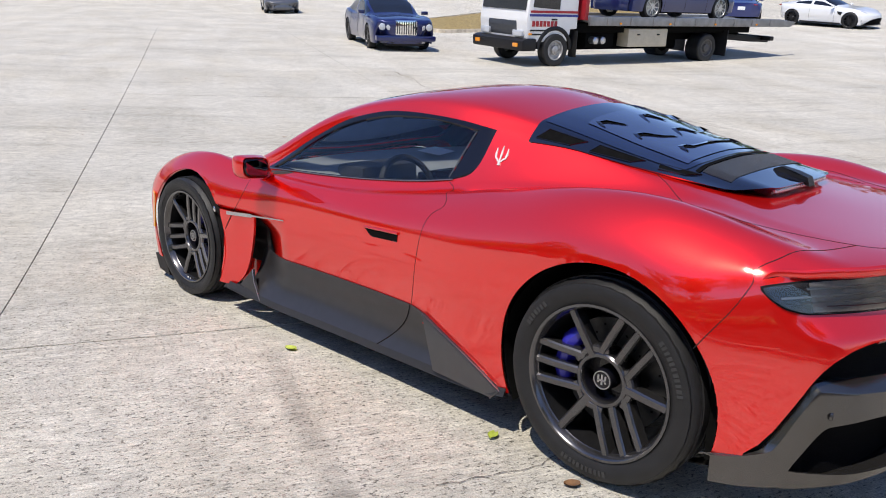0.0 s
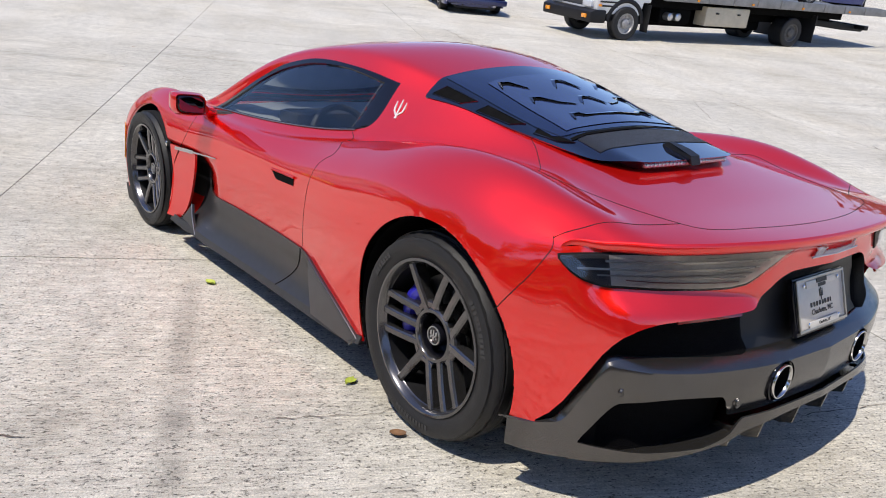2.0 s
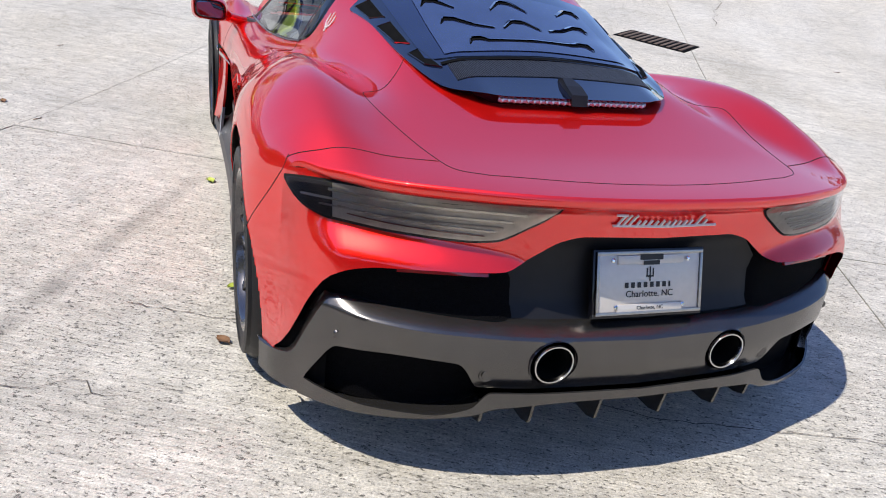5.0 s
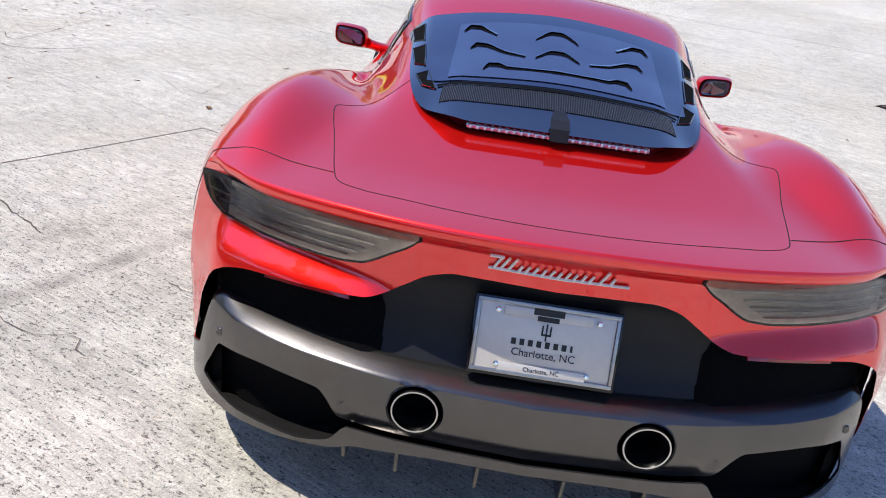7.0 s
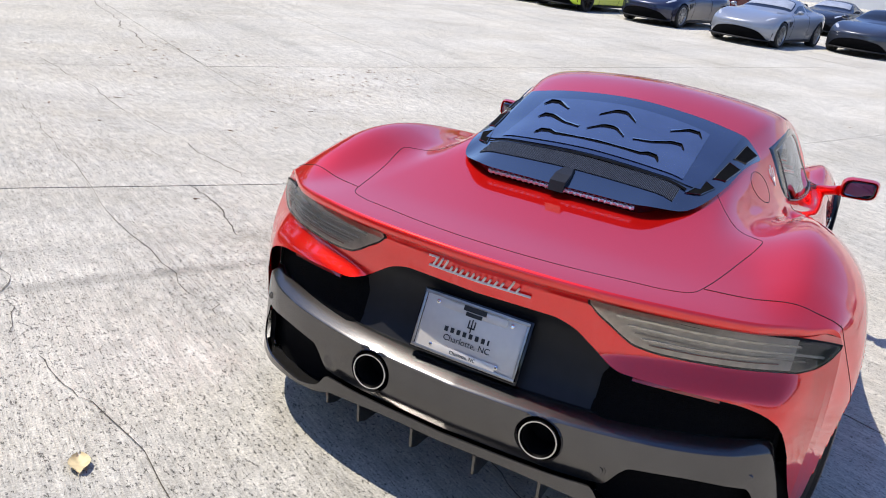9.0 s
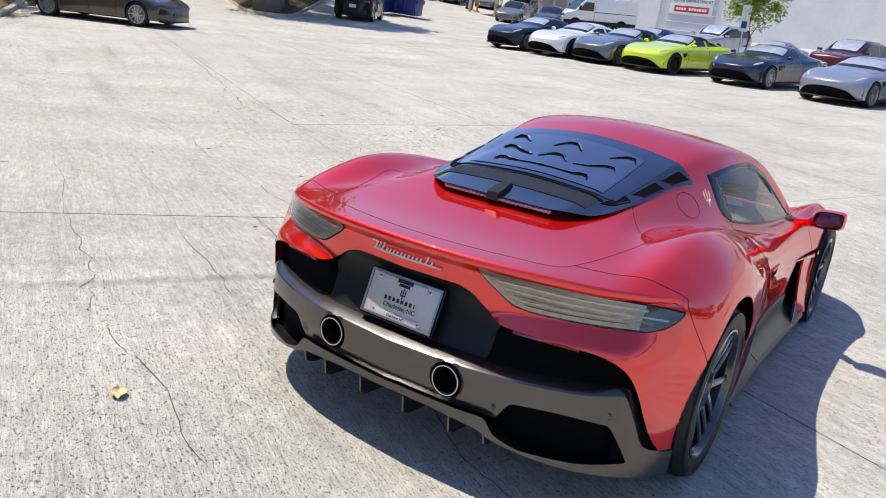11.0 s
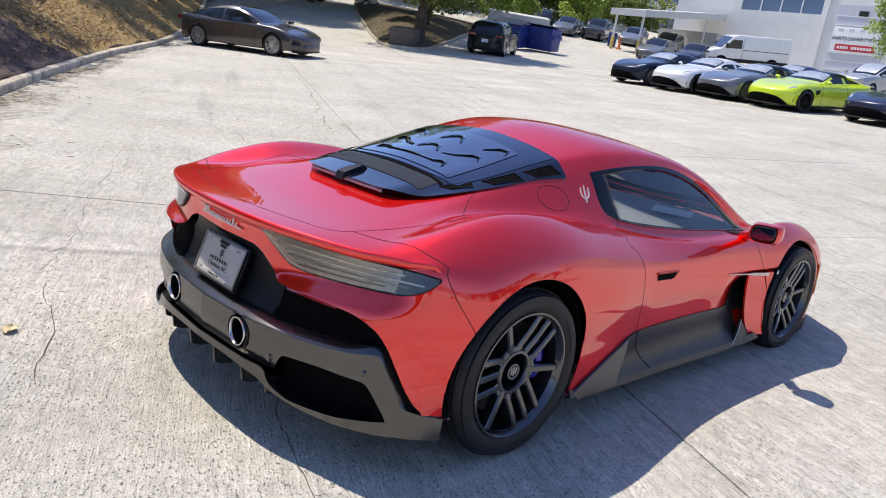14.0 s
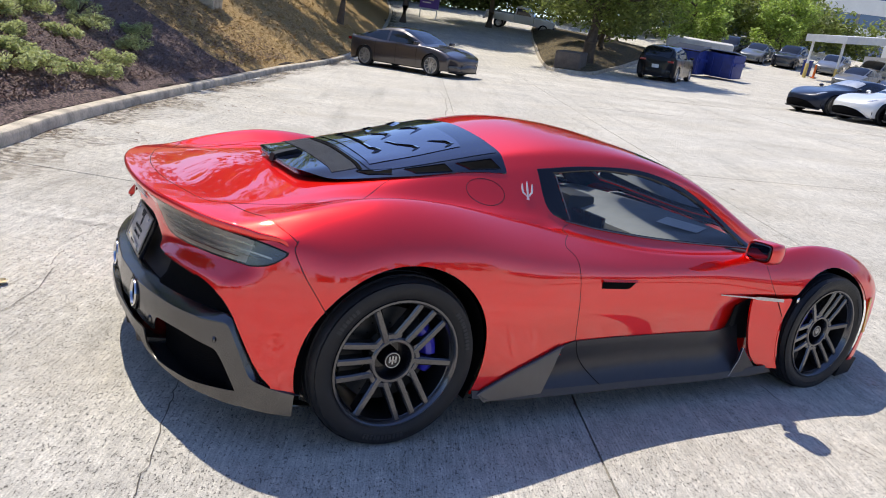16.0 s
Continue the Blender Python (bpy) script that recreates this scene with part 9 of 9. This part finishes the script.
M["leaf_dark"] = leaf_material("leaves_dark_green", (0.06, 0.10, 0.025))
M["bark"] = material("bark", (0.10, 0.075, 0.055), 0.95, spread=0.4, size=6, bump=0.9, bump_size=20)


def leaf_quads(verts, faces, centre, size, rng, n, radius, squash=1.0):
    """Leaves scattered through a clump."""
    for _ in range(n):
        d = Vector((rng.gauss(0, 1), rng.gauss(0, 1), rng.gauss(0, 1))).normalized() * radius * rng.random() ** 0.4
        p = centre + Vector((d.x, d.y, d.z * squash))
        e = Euler((rng.uniform(-0.9, 0.9), rng.uniform(-0.9, 0.9), rng.uniform(0, 6.3))).to_matrix()
        s = size * rng.uniform(0.6, 1.3)
        k = len(verts)
        verts.extend(tuple(p + e @ Vector(q)) for q in ((-s, 0, 0), (0, -s * 0.5, s * 0.12), (s, 0, 0), (0, s * 0.5, s * 0.12)))
        faces.append((k, k + 1, k + 2, k + 3))


def leaves_object(name, verts, faces, mat, parent=None):
    me = bpy.data.meshes.new(name)
    me.from_pydata(verts, [], faces)
    me.materials.append(mat)
    o = new(name, me)
    o.parent = parent
    return o


def tree(name, label, x, y, height, spread, seed, mat, clumps=34, per=130, leaf=0.11, trunk=0.16, base=None, low=0.35, lean=0.0):
    rng = random.Random(seed)
    t = thing(name, label, "tree", pose(x, y, float(ground_z(x, y)) - 0.1 if base is None else base))
    bm = bmesh.new()
    path = [Vector((lean * k * 0.2 + rng.uniform(-0.1, 0.1) * k * 0.4, rng.uniform(-0.1, 0.1) * k * 0.4, height * 0.80 * k / 6)) for k in range(7)]
    tube(bm, path, [trunk * (1.25 if k == 0 else 1 - 0.13 * k) for k in range(7)], 10)
    limbs = []
    for k in range(9):
        a = rng.uniform(0, 6.3)
        i = rng.randint(2, 5)
        p0 = path[i]
        l = spread * rng.uniform(0.5, 0.95)
        p1 = p0 + Vector((math.cos(a) * l * 0.5, math.sin(a) * l * 0.5, l * 0.35))
        p2 = p0 + Vector((math.cos(a) * l, math.sin(a) * l, l * rng.uniform(0.35, 0.8)))
        tube(bm, [p0, p1, p2], [trunk * 0.42, trunk * 0.25, trunk * 0.08], 6)
        limbs.append(p2)
    part("trunk", bm, M["bark"], t)
    verts, faces = [], []
    for k in range(clumps):
        if k < len(limbs):
            c = limbs[k]
        else:
            a, r = rng.uniform(0, 6.3), spread * rng.random() ** 0.5
            zz = rng.uniform(low, 1.0)
            r *= math.sqrt(max(0.05, 1 - ((zz - (low + 0.28)) / 0.75) ** 2))
            c = Vector((math.cos(a) * r + lean, math.sin(a) * r, height * zz))
        leaf_quads(verts, faces, c, leaf, rng, per, spread * rng.uniform(0.22, 0.40), 0.7)
    leaves_object("crown", verts, faces, mat, t)
    return t


def bank_z(i, d):
    x, y = KERB_LINE[i]
    return x + KERB_LEFT[i][0] * d, y + KERB_LEFT[i][1] * d, float(ground_z(x, y)) + bank_height(d, i)


def shrub(i, d, size, seed, label):
    rng = random.Random(seed)
    x, y, z = bank_z(i, d)
    s = thing("shrub", label, "shrub", pose(x, y, z - 0.05), "low shrubs on the bark bank")
    bm = bmesh.new()
    for k in range(9):
        a = rng.uniform(0, 6.3)
        r = size * rng.uniform(0.4, 0.9)
        tube(bm, [(0, 0, 0), (math.cos(a) * r * 0.5, math.sin(a) * r * 0.5, size * 0.4), (math.cos(a) * r, math.sin(a) * r, size * 0.65)], [0.010, 0.007, 0.003], 5)
    part("woody_base", bm, M["bark"], s)
    verts, faces = [], []
    for k in range(16):
        a, r = rng.uniform(0, 6.3), size * rng.random() ** 0.5
        leaf_quads(verts, faces, Vector((math.cos(a) * r, math.sin(a) * r, size * rng.uniform(0.25, 0.75) * (1.15 - r / size * 0.5))), 0.026, rng, 95, size * 0.30, 0.8)
    leaves_object("foliage", verts, faces, M["leaf_shrub"], s)


def planting():
    rng = random.Random(2)
    k = 0
    for i, d, s in ((58, 0.85, 0.36), (59, 1.15, 0.28), (64, 0.60, 0.34), (69, 0.80, 0.35), (74, 1.15, 0.36), (78, 1.60, 0.36), (68, 1.50, 0.32), (73, 1.80, 0.38), (75, 2.30, 0.40), (62, 1.55, 0.30), (65, 2.00, 0.36), (69, 2.20, 0.38), (61, 0.85, 0.22), (60, 2.4, 0.36), (64, 3.3, 0.40), (72, 3.1, 0.38), (55, 0.9, 0.34), (54, 1.8, 0.36), (49, 1.1, 0.36), (45, 1.4, 0.36), (70, 3.7, 0.4), (77, 3.3, 0.4)):
        shrub(i, d, s, 100 + k, "low spreading light green shrub on bark mulch")
        k += 1
    # trees on and above the bank
    for q, (i, d, h, sp) in enumerate(((48, 6.0, 7.5, 2.4), (60, 7.0, 8.5, 2.8), (72, 8.0, 8.5, 2.8), (84, 6.5, 8.0, 2.6), (91, 7.4, 9.0, 3.0), (108, 6.0, 9.5, 3.2), (112, 1.6, 7.2, 2.4), (118, 3.5, 7.0, 2.8), (126, 4.5, 7.0, 3.0), (132, 3.0, 7.0, 3.0), (36, 8.0, 8.0, 2.8), (24, 9.0, 8.0, 3.0))):
        x, y, z = bank_z(i, d)
        tree("bank_tree", "tall leafy tree on the planted bank", x, y, h, sp, 30 + q, M["leaf_mid"], 58 if 3 <= q <= 6 else 38, 150 if 3 <= q <= 6 else 110, 0.13, 0.15, z - 0.1, 0.42)
    tree("island_tree", "leafy tree with a stout trunk on the driveway island", 24.4, 27.4, 11.0, 3.8, 70, M["leaf_mid"], 95, 150, 0.15, 0.36, None, 0.25)
    for q, (x, y, h, sp) in enumerate(((29.5, 32.5, 7.0, 3.0), (34.0, 38.0, 8.0, 3.4), (40.0, 44.0, 9.0, 3.6))):
        tree("island_tree", "leafy tree on the slope behind the driveway island", x, y, h, sp, 80 + q, M["leaf_mid"], 44, 130, 0.15, 0.2, None, 0.3)
    tree("drive_tree", "tall spreading tree shading the driveway from the bank", 21.5, 43.0, 8.6, 5.0, 61, M["leaf_mid"], 150, 170, 0.18, 0.24, None, 0.50)
    tree("drive_tree", "tall spreading tree shading the driveway from the island", 29.8, 45.6, 8.6, 5.4, 62, M["leaf_mid"], 150, 170, 0.18, 0.24, None, 0.52)
    tree("young_tree", "slender young tree with fresh light green leaves beside a sign", 28.7, 6.2, 5.4, 1.25, 90, M["leaf_light"], 62, 110, 0.075, 0.06, None, 0.42)
    for q, (x, y, h, sp) in enumerate(((45.0, 40.5, 5.6, 2.6), (58.0, 42.0, 5.2, 2.6), (64.0, 47.0, 7.0, 2.8), (52.0, 47.0, 6.0, 3.0), (17.0, 55.0, 8.0, 3.6), (22.0, 60.0, 9.0, 4.0), (27.5, 62.0, 9.0, 4.0))):
        tree("yard_tree", "bright green tree behind the parked cars", x, y, h, sp, 95 + q, M["leaf_light"], 40, 120, 0.17, 0.16, None, 0.22)
    # woods beyond, too many trees to count
    verts, faces = [], []
    for q in range(230):
        u = rng.random()
        if q < 90:
            x, y = 30 + 46 * u + rng.uniform(-3, 3), 60 - 12 * u + rng.uniform(-3, 6)
        elif q < 120 or q >= 150:
            x, y = 8 + 36 * u, 57 + 6 * u + rng.uniform(-3, 7)
        else:
            x, y = -14 + 30 * u, 30 + 26 * u + rng.uniform(2, 8)
        z0 = float(ground_z(min(x, 72), min(y, 60)))
        for c in range(7):
            leaf_quads(verts, faces, Vector((x + rng.uniform(-2, 2), y + rng.uniform(-2, 2), z0 + rng.uniform(0.5, 8.5 - 5.5 * max(0.0, u - 0.35) / 0.65 if q < 90 else 8.5 if q < 150 else 5.0))), 0.26, rng, 60, rng.uniform(1.1, 2.0), 0.8)
    tagged(leaves_object("far_woods", verts, faces, M["leaf_mid"]), "dense green woodland edge behind the lot", "trees", kind="stuff")
    # trees across the lot behind the tow truck and behind the camera
    verts, faces = [], []
    for q in range(110):
        a = rng.uniform(radians(175), radians(318))
        r = rng.uniform(62, 78)
        x, y = r * math.cos(a), r * math.sin(a)
        z0 = float(ground_z(min(max(x, -60), 72), max(y, -60)))
        for c in range(6):
            leaf_quads(verts, faces, Vector((x + rng.uniform(-3, 3), y + rng.uniform(-3, 3), z0 + rng.uniform(0.5, 5.0))), 0.4, rng, 40, rng.uniform(1.6, 2.6), 0.8)
    tagged(leaves_object("tree_line", verts, faces, M["leaf_dark"]), "dark line of trees round the far side of the lot", "trees", kind="stuff")


planting()
